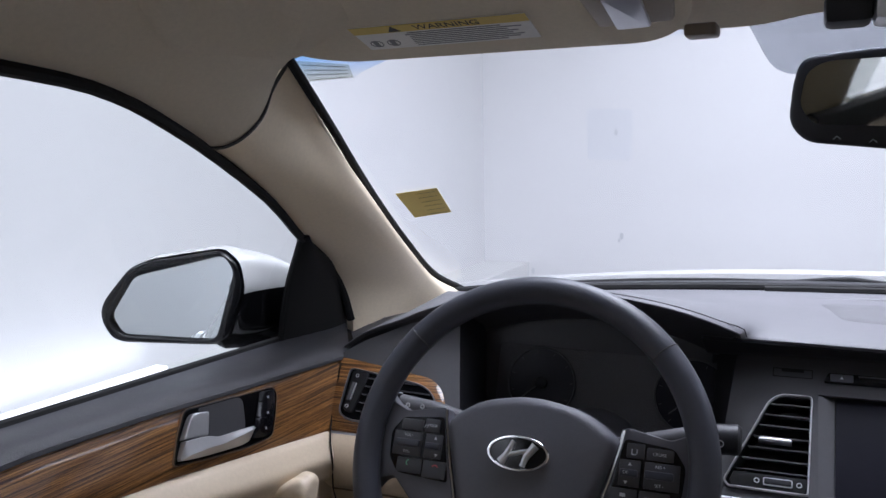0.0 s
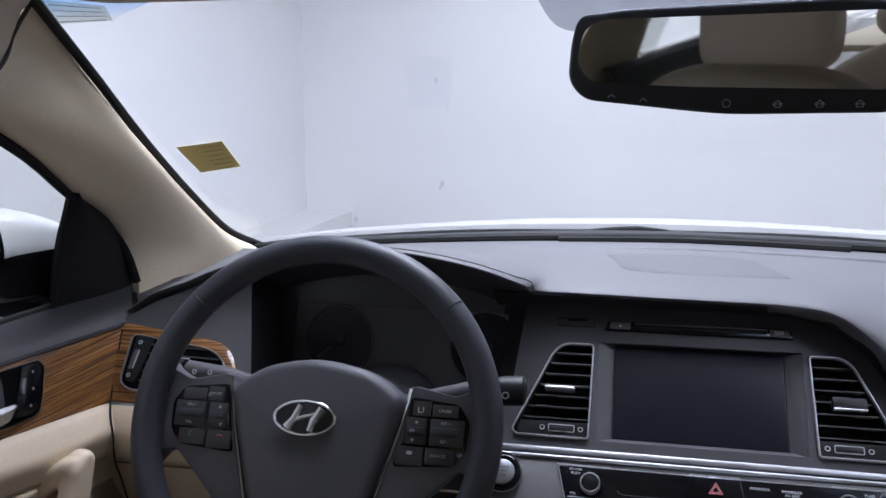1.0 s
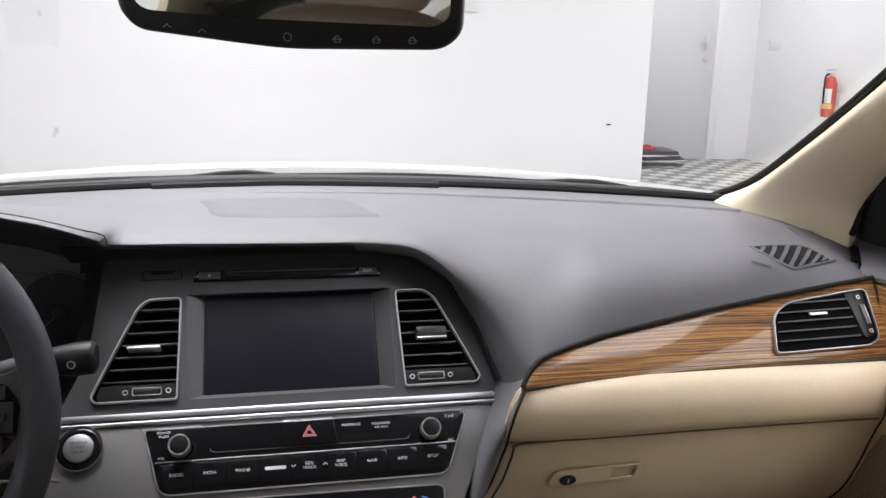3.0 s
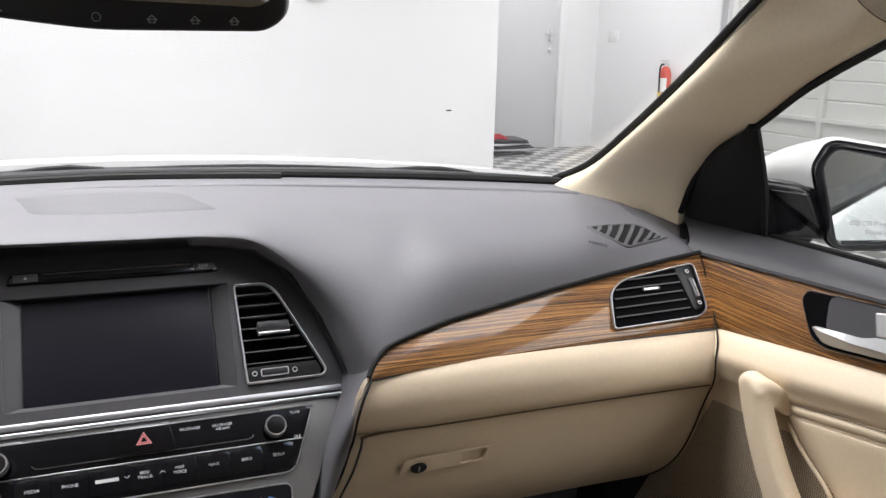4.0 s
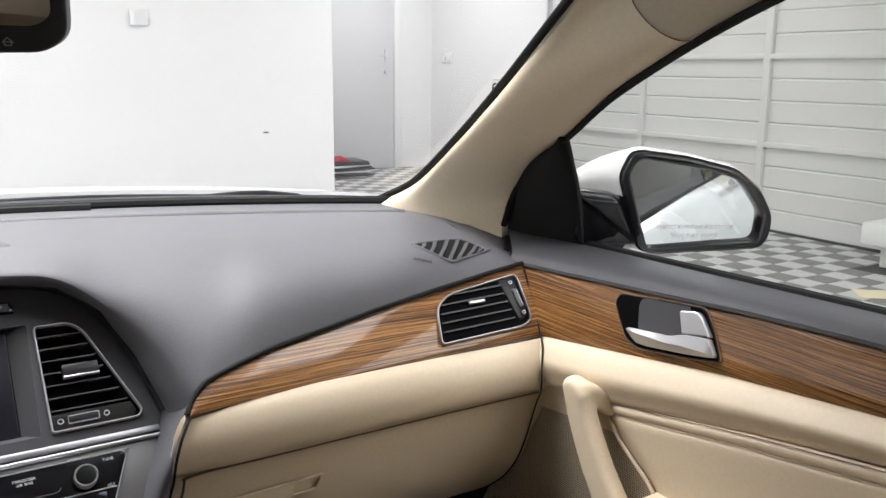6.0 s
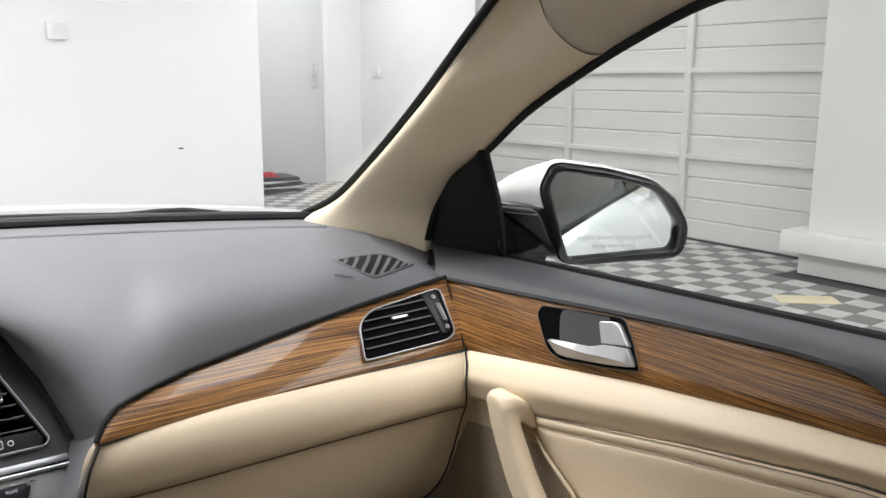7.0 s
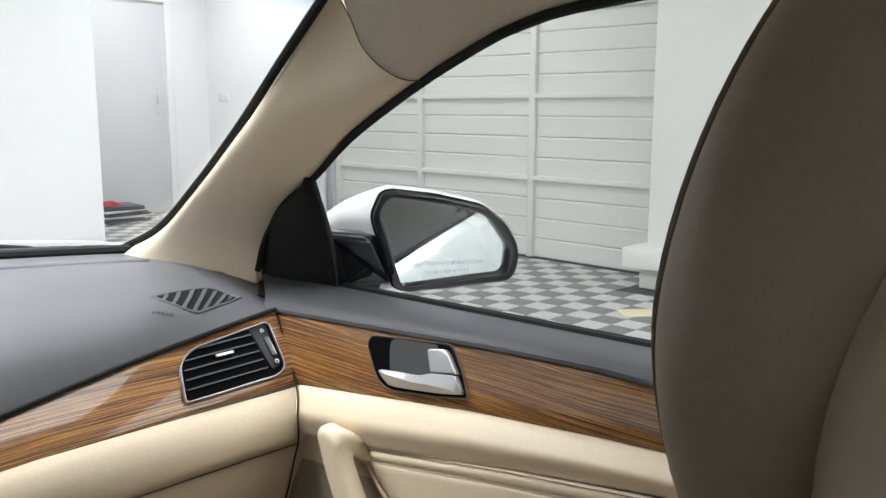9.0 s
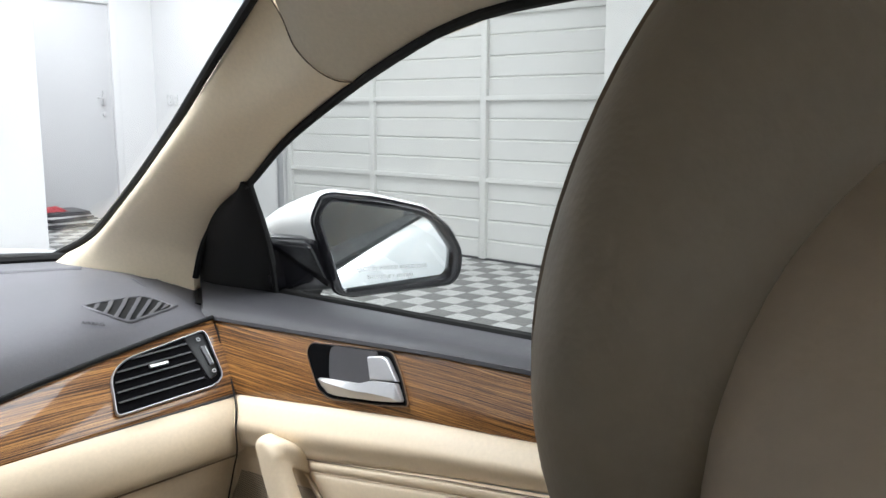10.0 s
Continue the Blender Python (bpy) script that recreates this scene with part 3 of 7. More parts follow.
def windscreen():
    rows = []
    for z in np.linspace(0.985, 1.40, 14):
        half = curve_at([(0.98, 0.69), (1.033, 0.705), (1.1, 0.69), (1.18, 0.667), (1.26, 0.636), (1.32, 0.614), (1.4, 0.59)], z)
        rows.append([Vector((x, glass_y(x, z) + 0.006, z)) for x in np.linspace(-half, half, 21)])
    return sheet(rows)


g = part("windscreen", windscreen(), GLASS, car, "clear windscreen glass")
g.visible_shadow = False


# blue shade band along the top of the screen, and a stone chip
BLUE = glass_material("blue_shade_glass", (0.50, 0.72, 0.97), 0.02)
nt = BLUE.node_tree
# the tint fades out downwards and inwards from the corners
tc, sp, ab, ma, mr, mx = [nt.nodes.new(k) for k in ("ShaderNodeTexCoord", "ShaderNodeSeparateXYZ", "ShaderNodeMath", "ShaderNodeMath", "ShaderNodeMapRange", "ShaderNodeMix")]
ab.operation, ma.operation, mx.data_type = "ABSOLUTE", "MULTIPLY_ADD", "RGBA"
ma.inputs[1].default_value = 0.10
mr.inputs[1].default_value, mr.inputs[2].default_value = 1.362, 1.386
mx.inputs[6].default_value, mx.inputs[7].default_value = (1, 1, 1, 1), (0.22, 0.50, 0.92, 1)
nt.links.new(tc.outputs["Object"], sp.inputs[0])
nt.links.new(sp.outputs["X"], ab.inputs[0])
nt.links.new(ab.outputs[0], ma.inputs[0])
nt.links.new(sp.outputs["Z"], ma.inputs[2])
nt.links.new(ma.outputs[0], mr.inputs[0])
nt.links.new(mr.outputs[0], mx.inputs[0])
nt.links.new(mx.outputs[2], next(n for n in nt.nodes if n.type == "BSDF_TRANSPARENT").inputs[0])
rows = []
for t in np.linspace(0, 1, 4):
    row = []
    for x in np.linspace(-0.612, 0.612, 25):
        z0 = 1.335 - 0.050 * max(0, (abs(x) - 0.45) / 0.16) ** 2
        z = z0 + (1.385 - z0) * t
        row.append(Vector((x, glass_y(x, z) + 0.003, z)))
    rows.append(row)
sb_ = part("shade_band", sheet(rows), BLUE, car, "blue tinted shade band of the windscreen")
sb_.visible_shadow = False
part("stone_chip", disc(0.0028, 0.0008, frame_of((0.446, glass_y(0.446, 1.1205) - 0.001, 1.1205), (1, -0.32, 0), (0, -0.9, 0.45)) @ Matrix.Diagonal((1.3, 0.7, 1, 1)), 10), INK_DARK, car, "small dark chip on the windscreen")


# black band and cowl at the foot of the screen, wipers and bonnet
def cowl():
    rows = []
    for t in np.linspace(0, 1, 7):
        row = []
        for x in np.linspace(-0.72, 0.72, 31):
            y0 = 1.40 - 0.36 * x * x
            y = y0 + 0.30 * t
            row.append(Vector((x, y, 1.000 - 0.034 * t - 0.02 * x * x)))
        rows.append(row)
    return sheet(rows, 0.01)


part("cowl", cowl(), material("grey_cowl_plastic", (0.030, 0.030, 0.033), 0.7, spec=0.2), car, "dark grey plastic cowl below the windscreen")


def bonnet():
    rows = []
    for t in np.linspace(0, 1, 14):
        row = []
        for x in np.linspace(-0.86, 0.86, 41):
            y = 1.61 - 0.30 * x * x + 0.95 * t
            z = 0.985 - 0.036 * x * x - 0.076 * t - 0.060 * t * t - 0.10 * max(0, abs(x) - 0.72) ** 1.3
            row.append(Vector((x, y, z)))
        rows.append(row)
    return sheet(rows, 0.012)


part("bonnet", bonnet(), WHITE_PAINT, car, "white painted bonnet")
for xp, xe in ((-0.066, -0.60), (0.556, 0.03)):
    # the arm rises in a hump over its pivot and lies down towards the blade
    def cowl_at(x, up):
        return Vector((x, 1.56 - 0.36 * x * x, 0.984 - 0.02 * x * x + up))

    wp = part("wiper", tube([cowl_at(xp + dx, up) for dx, up in ((0.07, 0.001), (0.05, 0.006), (0.0, 0.010), (-0.04, 0.009), (-0.09, 0.005), (-0.16, 0.004))], [0.004, 0.006, 0.0075, 0.007, 0.006, 0.005], 10, flat=0.8), SEAL, car, "black wiper arm")
    part("blade", tube([cowl_at(xp - 0.10 + (xe - xp + 0.10) * t, 0.007 + 0.003 * math.sin(math.pi * t)) + Vector((0, -0.03, 0)) for t in np.linspace(0, 1, 14)], 0.006, 8), SEAL, wp)


# outer sides, seen in the mirrors
def outer_side(s):
    rows = []
    for y in np.linspace(1.05, -2.4, 30):
        w = curve_at([(-2.4, 0.80), (-1.6, 0.895), (-0.5, 0.92), (0.5, 0.915), (1.05, 0.90), (1.9, 0.89), (2.36, 0.86)], y)
        belt = curve_at([(-2.4, 1.03), (-1.2, 1.02), (0.3, 0.985), (1.05, 0.955)], y)
        row = []
        for z, k in ((0.28, -0.03), (0.45, 0.0), (0.62, 0.0), (0.72, -0.012), (0.80, 0.0), (0.90, -0.012), (belt - 0.028, -0.055), (belt - 0.008, 0.826 - w), (belt - 0.002, 0.812 - w)):
            row.append(mirrored((w + k, y, z), s))
        rows.append(row)
    return sheet(rows, 0.008)


def front_fender(s):
    rows = []
    for y in np.linspace(2.36, 1.05, 16):
        w = curve_at([(1.05, 0.90), (1.9, 0.89), (2.36, 0.86)], y)
        top = curve_at([(1.05, 0.90), (1.45, 0.88), (1.9, 0.82), (2.36, 0.70)], y)
        rows.append([mirrored((w + k, y, z), s) for z, k in ((0.28, -0.03), (0.45, 0.0), (0.62, 0.0), (0.5 * (0.62 + top), -0.004), (top, -0.03))])
    return sheet(rows, 0.008)


for s in (1, -1):
    part("front_fender", front_fender(s), WHITE_PAINT, car, "white painted front fender")
    side = part("body_side", outer_side(s), WHITE_PAINT, car, "white painted body side")
    for y0 in (-0.16, -1.22):
        part("door_gap", tube([mirrored((0.921 + dx, y0 - 0.05 * (0.95 - z), z), s) for z, dx in ((0.33, -0.022), (0.45, 0.0), (0.62, 0.001), (0.72, -0.010), (0.80, 0.001), (0.90, -0.010), (0.955, -0.05))], 0.004, 6), SEAL, side)
    part("side_crease", tube([mirrored((0.9215, y, 0.805 + 0.02 * (0.5 - y) / 2), s) for y in np.linspace(0.9, -1.5, 12)], 0.004, 6), WHITE_PAINT, side)
    part("rear_side_glass", sheet([[mirrored(p, s) for p in r] for r in ([(0.83, -0.25, 0.995), (0.75, -0.25, 1.18), (0.672, -0.25, 1.32)], [(0.84, -1.15, 1.015), (0.77, -1.15, 1.15), (0.69, -1.15, 1.27)])]), TINT, car, "dark tinted rear window")
    part("centre_pillar", sheet([[mirrored(p, s) for p in r] for r in ([(0.82, 0.05 if s < 0 else -0.10, 0.99), (0.74, 0.03 if s < 0 else -0.10, 1.18), (0.66, 0.0 if s < 0 else -0.10, 1.315)], [(0.825, -0.25, 0.995), (0.745, -0.25, 1.18), (0.665, -0.25, 1.31)])], 0.02), PILLAR, car, "beige centre pillar trim")
    for ya, yb, w in ((-0.12, -0.10, 0.035), (-0.22, -0.20, 0.03), (-1.02, -0.98, 0.045)):
        part("pillar_cover", sheet([[mirrored((x, y0 + d * w, z), s) for x, y0, z in ((0.838, ya, 1.0), (0.802, 0.5 * (ya + yb), 1.09), (0.762, yb, 1.18), (0.690, yb, 1.31))] for d in (-0.5, 0.5)], 0.004), GLOSS, car, "gloss black window pillar cover")
    part("belt_line", tube([mirrored((curve_at([(-2.4, 0.80), (-1.6, 0.845), (-0.5, 0.862), (0.5, 0.855), (1.05, 0.825)], y), y, curve_at([(-2.4, 1.035), (-1.2, 1.022), (0.3, 0.988), (1.05, 0.96)], y)), s) for y in np.linspace(0.05, -2.0, 30)], 0.009, 6), CHROME, car, "chrome window belt strip")
    part("outer_handle", tube([mirrored(p, s) for p in spline([(0.905, -0.02, 0.845), (0.95, -0.05, 0.85), (0.95, -0.17, 0.855), (0.905, -0.2, 0.855)], 12)], 0.014, 8), WHITE_PAINT, car)
for s in (1, -1):
    rows = []
    for y in np.linspace(-0.10, -1.15, 12):
        zb = curve_at([(-1.2, 1.116), (-0.20, 1.092)], y)
        rows.append([mirrored(p, s) for p in ((0.780, y, zb), (0.768, y, zb + 0.004), (0.752, y, zb - 0.006), (0.744, y, zb - 0.03), (0.738, y, zb - 0.14), (0.735, y, zb - 0.265))])
    rd = part("rear_door", sheet(rows, 0.006), SEAL, car, "black rear door sill with beige lower trim")
    part("lower_trim", sheet([[mirrored((0.735, y, 0.86), s), mirrored((0.722, y, 0.80), s), mirrored((0.728, y, 0.66), s), mirrored((0.74, y, 0.40), s)] for y in np.linspace(-0.26, -1.15, 6)], 0.006), BEIGE, rd)
    part("window_seal", tube([mirrored((0.777, y, curve_at([(-1.2, 1.124), (-0.25, 1.100)], y)), s) for y in (-0.26, -0.7, -1.15)], 0.008, 8), SATIN, rd)
part("roof_skin", sheet([[Vector((x, y, roof_z(x, y) + 0.035 - (0.07 if abs(x) > 0.6 else 0))) for x in np.linspace(-0.66, 0.66, 15)] for y in np.linspace(0.50, -1.4, 14)], 0.01), WHITE_PAINT, car, "white painted roof")
part("boot_lid", sheet([[Vector((x, y, 1.04 - 0.03 * (x / 0.8) ** 2)) for x in np.linspace(-0.8, 0.8, 9)] for y in np.linspace(-1.75, -2.4, 4)], 0.01), WHITE_PAINT, car)
part("parcel_shelf", sheet([[Vector((x, y, 1.0)) for x in np.linspace(-0.7, 0.7, 5)] for y in np.linspace(-1.15, -1.8, 4)], 0.02), LINER, car, "beige rear parcel shelf")
part("rear_screen", sheet([[Vector((x * (0.62 + 0.1 * t), -1.42 - 0.5 * t, 1.31 - 0.28 * t)) for x in np.linspace(-1, 1, 7)] for t in np.linspace(0, 1, 5)]), GLASS, car, "clear rear window").visible_shadow = False
part("cabin_floor", box(-0.75, -1.3, 0.22, 0.75, 1.2, 0.30, 0.02), DARK, car, "black carpeted cabin floor")
part("bulkhead", box(-0.72, 1.15, 0.3, 0.72, 1.2, 0.95, 0.02), DARK, car)
for x, y in ((0.80, 1.35), (-0.80, 1.35), (0.80, -1.45), (-0.80, -1.45)):
    part("tyre", tube([(x, y + 0.23 * math.cos(a), 0.33 + 0.23 * math.sin(a)) for a in np.linspace(0, 2 * math.pi, 24, endpoint=False)], 0.1, 8, True, up=(1, 0, 0)), SEAL, car)

# ------------------------------------------------------------------ the dashboard
dash = thing("dashboard", "dark grey dashboard with beige lower half and wood trim", "dashboard")
STACK = frame_of((0, 1.0, 0.93), (1, 0, 0), (0, 0.9, 1))
WOODF = frame_of((0, 0.845, 0.873), (1, 0, 0), (0, 0.95, 1))
WOOD_TOP = [(0.2412, 0.8635), (0.246, 0.870), (0.253, 0.877), (0.267, 0.8860), (0.283, 0.8905), (0.304, 0.8955), (0.346, 0.904), (0.405, 0.912), (0.485, 0.923), (0.571, 0.933), (0.664, 0.943), (0.724, 0.9485)]
WOOD_LOW = [(0.24, 0.8612), (0.318, 0.8645), (0.40, 0.8665), (0.535, 0.869), (0.724, 0.8695)]


def wood_y(z):
    return 0.845 + 0.95 * (z - 0.873)


# the inner side of the pad's rounded edge, down along the centre stack
BORDER = [(0.08, 0.08, 1.004, 0.981), (0.10, 0.10, 1.005, 0.980), (0.155, 0.150, 1.006, 0.971), (0.205, 0.188, 0.996, 0.945), (0.238, 0.218, 0.946, 0.900), (0.257, 0.236, 0.902, 0.852), (0.262, 0.238, 0.893, 0.842)]


def blur(points, first, width):
    """Points evened out along their line, from the first index on."""
    out = list(points)
    n = len(points)
    for i in range(first, n):
        tot, acc = 0.0, Vector()
        for j in range(max(first, i - 3 * width), min(n, i + 3 * width + 1)):
            w = math.exp(-0.5 * ((i - j) / width) ** 2)
            tot, acc = tot + w, acc + points[j] * w
        out[i] = acc / tot
    return out


def pad():
    # along the front edge: where it starts, and how far across it ends at the screen
    edge = [(-0.742, 0.938, 0.952, -0.735), (-0.70, 0.945, 0.981, -0.69), (-0.645, 0.948, 1.002, -0.63), (-0.60, 0.948, 1.020, -0.58), (-0.52, 0.946, 1.043, -0.50),
            (-0.43, 0.945, 1.053, -0.42), (-0.35, 0.947, 1.049, -0.34), (-0.27, 0.952, 1.034, -0.26), (-0.21, 0.968, 1.011, -0.20), (-0.192, 0.995, 0.998, -0.185),
            (-0.10, 1.0, 0.995, -0.10), (0.0, 1.0, 0.994, 0.0), (0.10, 1.0, 0.992, 0.11), (0.155, 0.985, 0.985, 0.19), (0.205, 0.955, 0.950, 0.26), (0.238, 0.915, 0.915, 0.30),
            (0.256, 0.876, 0.884, 0.322), (0.268, 0.857, 0.873, 0.334), (0.290, 0.855, 0.875, 0.352), (0.318, 0.862, 0.885, 0.375)]
    edge += [(x, wood_y(z - 0.012) + 0.005, z - 0.012, x + 0.078 * (1 - (x - 0.25) / 0.474)) for x, z in WOOD_TOP[6:]]
    n = 240
    line = spline([e[:3] for e in edge], n)
    mids, tops, firm = [], [], []
    for p in line:
        xt = curve_at([(e[0], e[3]) for e in edge], p.x)
        yb = 1.405 - 0.36 * xt * xt
        yt = min(p.y + 0.19, yb - 0.05)
        right = min(1, max(0, (p.x - 0.10) / 0.20))
        hood = 1.0 if p.x < -0.2 else max(0, 1 - (p.x + 0.2) / 0.02)
        zt = 1.004 - 0.010 * right + 0.010 * hood - 0.02 * max(0, abs(p.x) - 0.55)
        mids.append(Vector((p.x * 0.75 + xt * 0.25, p.y + (0.035 + 0.004 * right), zt + 0.002 - 0.004 * right if not hood else p.z + 0.006)))
        mids[-1].z += curve_at([(0.30, 0), (0.45, 0.012), (0.56, 0.026), (0.60, 0.022), (0.65, 0.002), (0.70, -0.022), (0.73, -0.032)], p.x)
        flat = min(1.0, max(0.0, (p.x - 0.27) / 0.13))
        flat *= flat * (3 - 2 * flat)
        firm.append(flat)
        mids[-1].y += (p.y + 0.026 - mids[-1].y) * flat
        mids[-1].z += (curve_at([(0.27, 0.955), (0.35, 0.964), (0.45, 0.972), (0.56, 0.978), (0.60, 0.974), (0.65, 0.966), (0.70, 0.958), (0.73, 0.952)], p.x) - mids[-1].z) * flat
        tops.append(Vector((xt, yt, zt - 0.10 * max(0, p.x - 0.64))))
    first = next(i for i, p in enumerate(line) if p.x > -0.17)
    keep = [min(1.0, max(0.0, (p.x - 0.40) / 0.12)) for p in line]
    mids = [a.lerp(b, k) for a, b, k in zip(blur(mids, first, 16), mids, keep)]
    tops = [a.lerp(b, k) for a, b, k in zip(blur(tops, 0, 16), tops, keep)]
    near = [math.exp(-((p.x + 0.20) / 0.07) ** 2) for p in line]
    mids = [a.lerp(b, k) for a, b, k in zip(mids, blur(mids, 0, 6), near)]
    rows, lip, tip = [], [], None
    for i, (p, c, t_) in enumerate(zip(line, mids, tops)):
        yb = 1.405 - 0.36 * t_.x * t_.x
        if 0.08 < p.x < 0.262:
            inner = Vector([curve_at([(q[0], q[k]) for q in BORDER], p.x) for k in (1, 2, 3)])
        else:
            inner = p + Vector((0, 0.014, -0.010))
        d0 = (c - p).normalized() * (p - inner).length * 0.45
        row = [inner + Vector((0, 0.012, -0.004))]
        for t in (0, 0.2, 0.4, 0.6, 0.8):
            row.append((1 - t) ** 2 * inner + 2 * t * (1 - t) * (p - d0) + t * t * p)
        if 0.2 < p.x < 0.262:
            tip = (inner, p - d0, p)
        for t in np.linspace(0, 1, 16):
            w = 1 + 1.4 * firm[i]
            row.append(((1 - t) ** 2 * p + 2 * w * t * (1 - t) * c + t * t * t_) / ((1 - t) ** 2 + 2 * w * t * (1 - t) + t * t))
        for t in (0.25, 0.5, 0.75, 1.0):
            row.append(Vector((t_.x, t_.y + (yb - t_.y) * t, t_.z + (1.000 - 0.012 * abs(t_.x) - t_.z) * t)))
        rows.append(row)
    return sheet(rows, 0.0), tip


PAD_BM, TIP = pad()
PAD_OB = part("dash_pad", PAD_BM, PAD, dash, "soft grained dark grey dash top")
# the groove along the top of the pad, near the glass
part("pad_groove", tube([(x, 1.300 - 0.36 * x * x, 0.9995 - 0.014 * abs(x)) for x in np.linspace(-0.15, 0.665, 40)], 0.0052, 12), PAD, dash)
part("rear_edge", tube([(x, 1.395 - 0.36 * x * x, 1.004 - 0.012 * abs(x)) for x in np.linspace(-0.69, 0.69, 50)], 0.008, 8), SEAL, dash, "black strip under the windscreen")
part("defroster_slot", tube([(x, 1.380 - 0.36 * x * x, 1.0025 - 0.012 * abs(x)) for x in np.linspace(-0.2, 0.25, 30)], 0.0075, 8), SEAL, dash, "black defroster slot")


def leg(s):
    """The grey border that runs on from the pad down beside the centre stack."""
    inner = spline([TIP[0], (0.227, 0.886, 0.822), (0.196, 0.845, 0.770), (0.182, 0.81, 0.72), (0.172, 0.79, 0.69)], 24)
    outer = spline([TIP[2], (0.252, 0.844, 0.874), (0.2420, 0.834, 0.8635), (0.2335, 0.825, 0.855), (0.2265, 0.817, 0.845), (0.2210, 0.818, 0.825), (0.2190, 0.836, 0.780), (0.212, 0.85, 0.745), (0.19, 0.86, 0.69)], 24)
    bend = TIP[1] - (TIP[0] + TIP[2]) / 2
    rows = []
    for i, (p, q) in enumerate(zip(inner, outer)):
        k = (p + q) / 2 + bend.lerp(Vector((0.002, -0.012, 0.004)), min(1, i / 8))
        row = [mirrored(p + Vector((0, 0.03, 0)), s)]
        for t in np.linspace(0, 1, 9):
            row.append(mirrored((1 - t) ** 2 * p + 2 * t * (1 - t) * k + t * t * q, s))
        row.append(mirrored(q + Vector((0.012, 0.03, 0)), s))
        rows.append(row)
    return sheet(rows)


part("stack_border", leg(1), PAD, dash, "grained grey border of the centre stack")
part("border_gap", tube(spline([(0.2445, 0.833, 0.8635), (0.2365, 0.823, 0.855), (0.2290, 0.815, 0.845), (0.2230, 0.814, 0.825), (0.2215, 0.824, 0.800), (0.2205, 0.838, 0.780), (0.2150, 0.852, 0.745), (0.20, 0.866, 0.70)], 30), 0.0015, 8), SEAL, dash)


# the dark panel of the centre stack, with openings for vents and screen
def flip(poly, s):
    return [(x * s, y) for x, y in poly]


VENT = [(0.1255, -0.002), (0.160, -0.002), (0.172, -0.012), (0.2155, -0.116), (0.211, -0.1225), (0.127, -0.1225)]
VENT_R = rounded(VENT, [0.004, 0.012, 0.012, 0.006, 0.006, 0.003])
OUTER = [(-0.212, 0.064), (0.12, 0.064), (0.17, 0.046), (0.215, -0.03), (0.243, -0.105), (0.236, -0.137), (-0.250, -0.137), (-0.222, -0.07)]
SCREEN_HOLE = rounded([(-0.119, 0.004), (0.119, 0.004), (0.116, -0.1235), (-0.116, -0.1235)], 0.003)
STACK_SKIN = material("dark_stack_plastic", (0.050, 0.049, 0.054), 0.42, bump=0.15, bscale=800)
part("stack_panel", plate(rounded(OUTER, [0.02, 0.03, 0.03, 0.02, 0.02, 0.01, 0.01, 0.02]), -0.004, STACK, holes=(VENT_R, flip(VENT_R, -1), SCREEN_HOLE)), STACK_SKIN, dash, "charcoal centre stack panel")
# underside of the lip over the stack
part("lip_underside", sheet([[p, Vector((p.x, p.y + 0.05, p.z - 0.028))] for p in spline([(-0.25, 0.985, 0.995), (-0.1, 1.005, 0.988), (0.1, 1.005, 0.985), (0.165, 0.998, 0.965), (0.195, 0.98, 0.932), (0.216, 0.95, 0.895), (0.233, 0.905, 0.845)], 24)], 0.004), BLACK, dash)


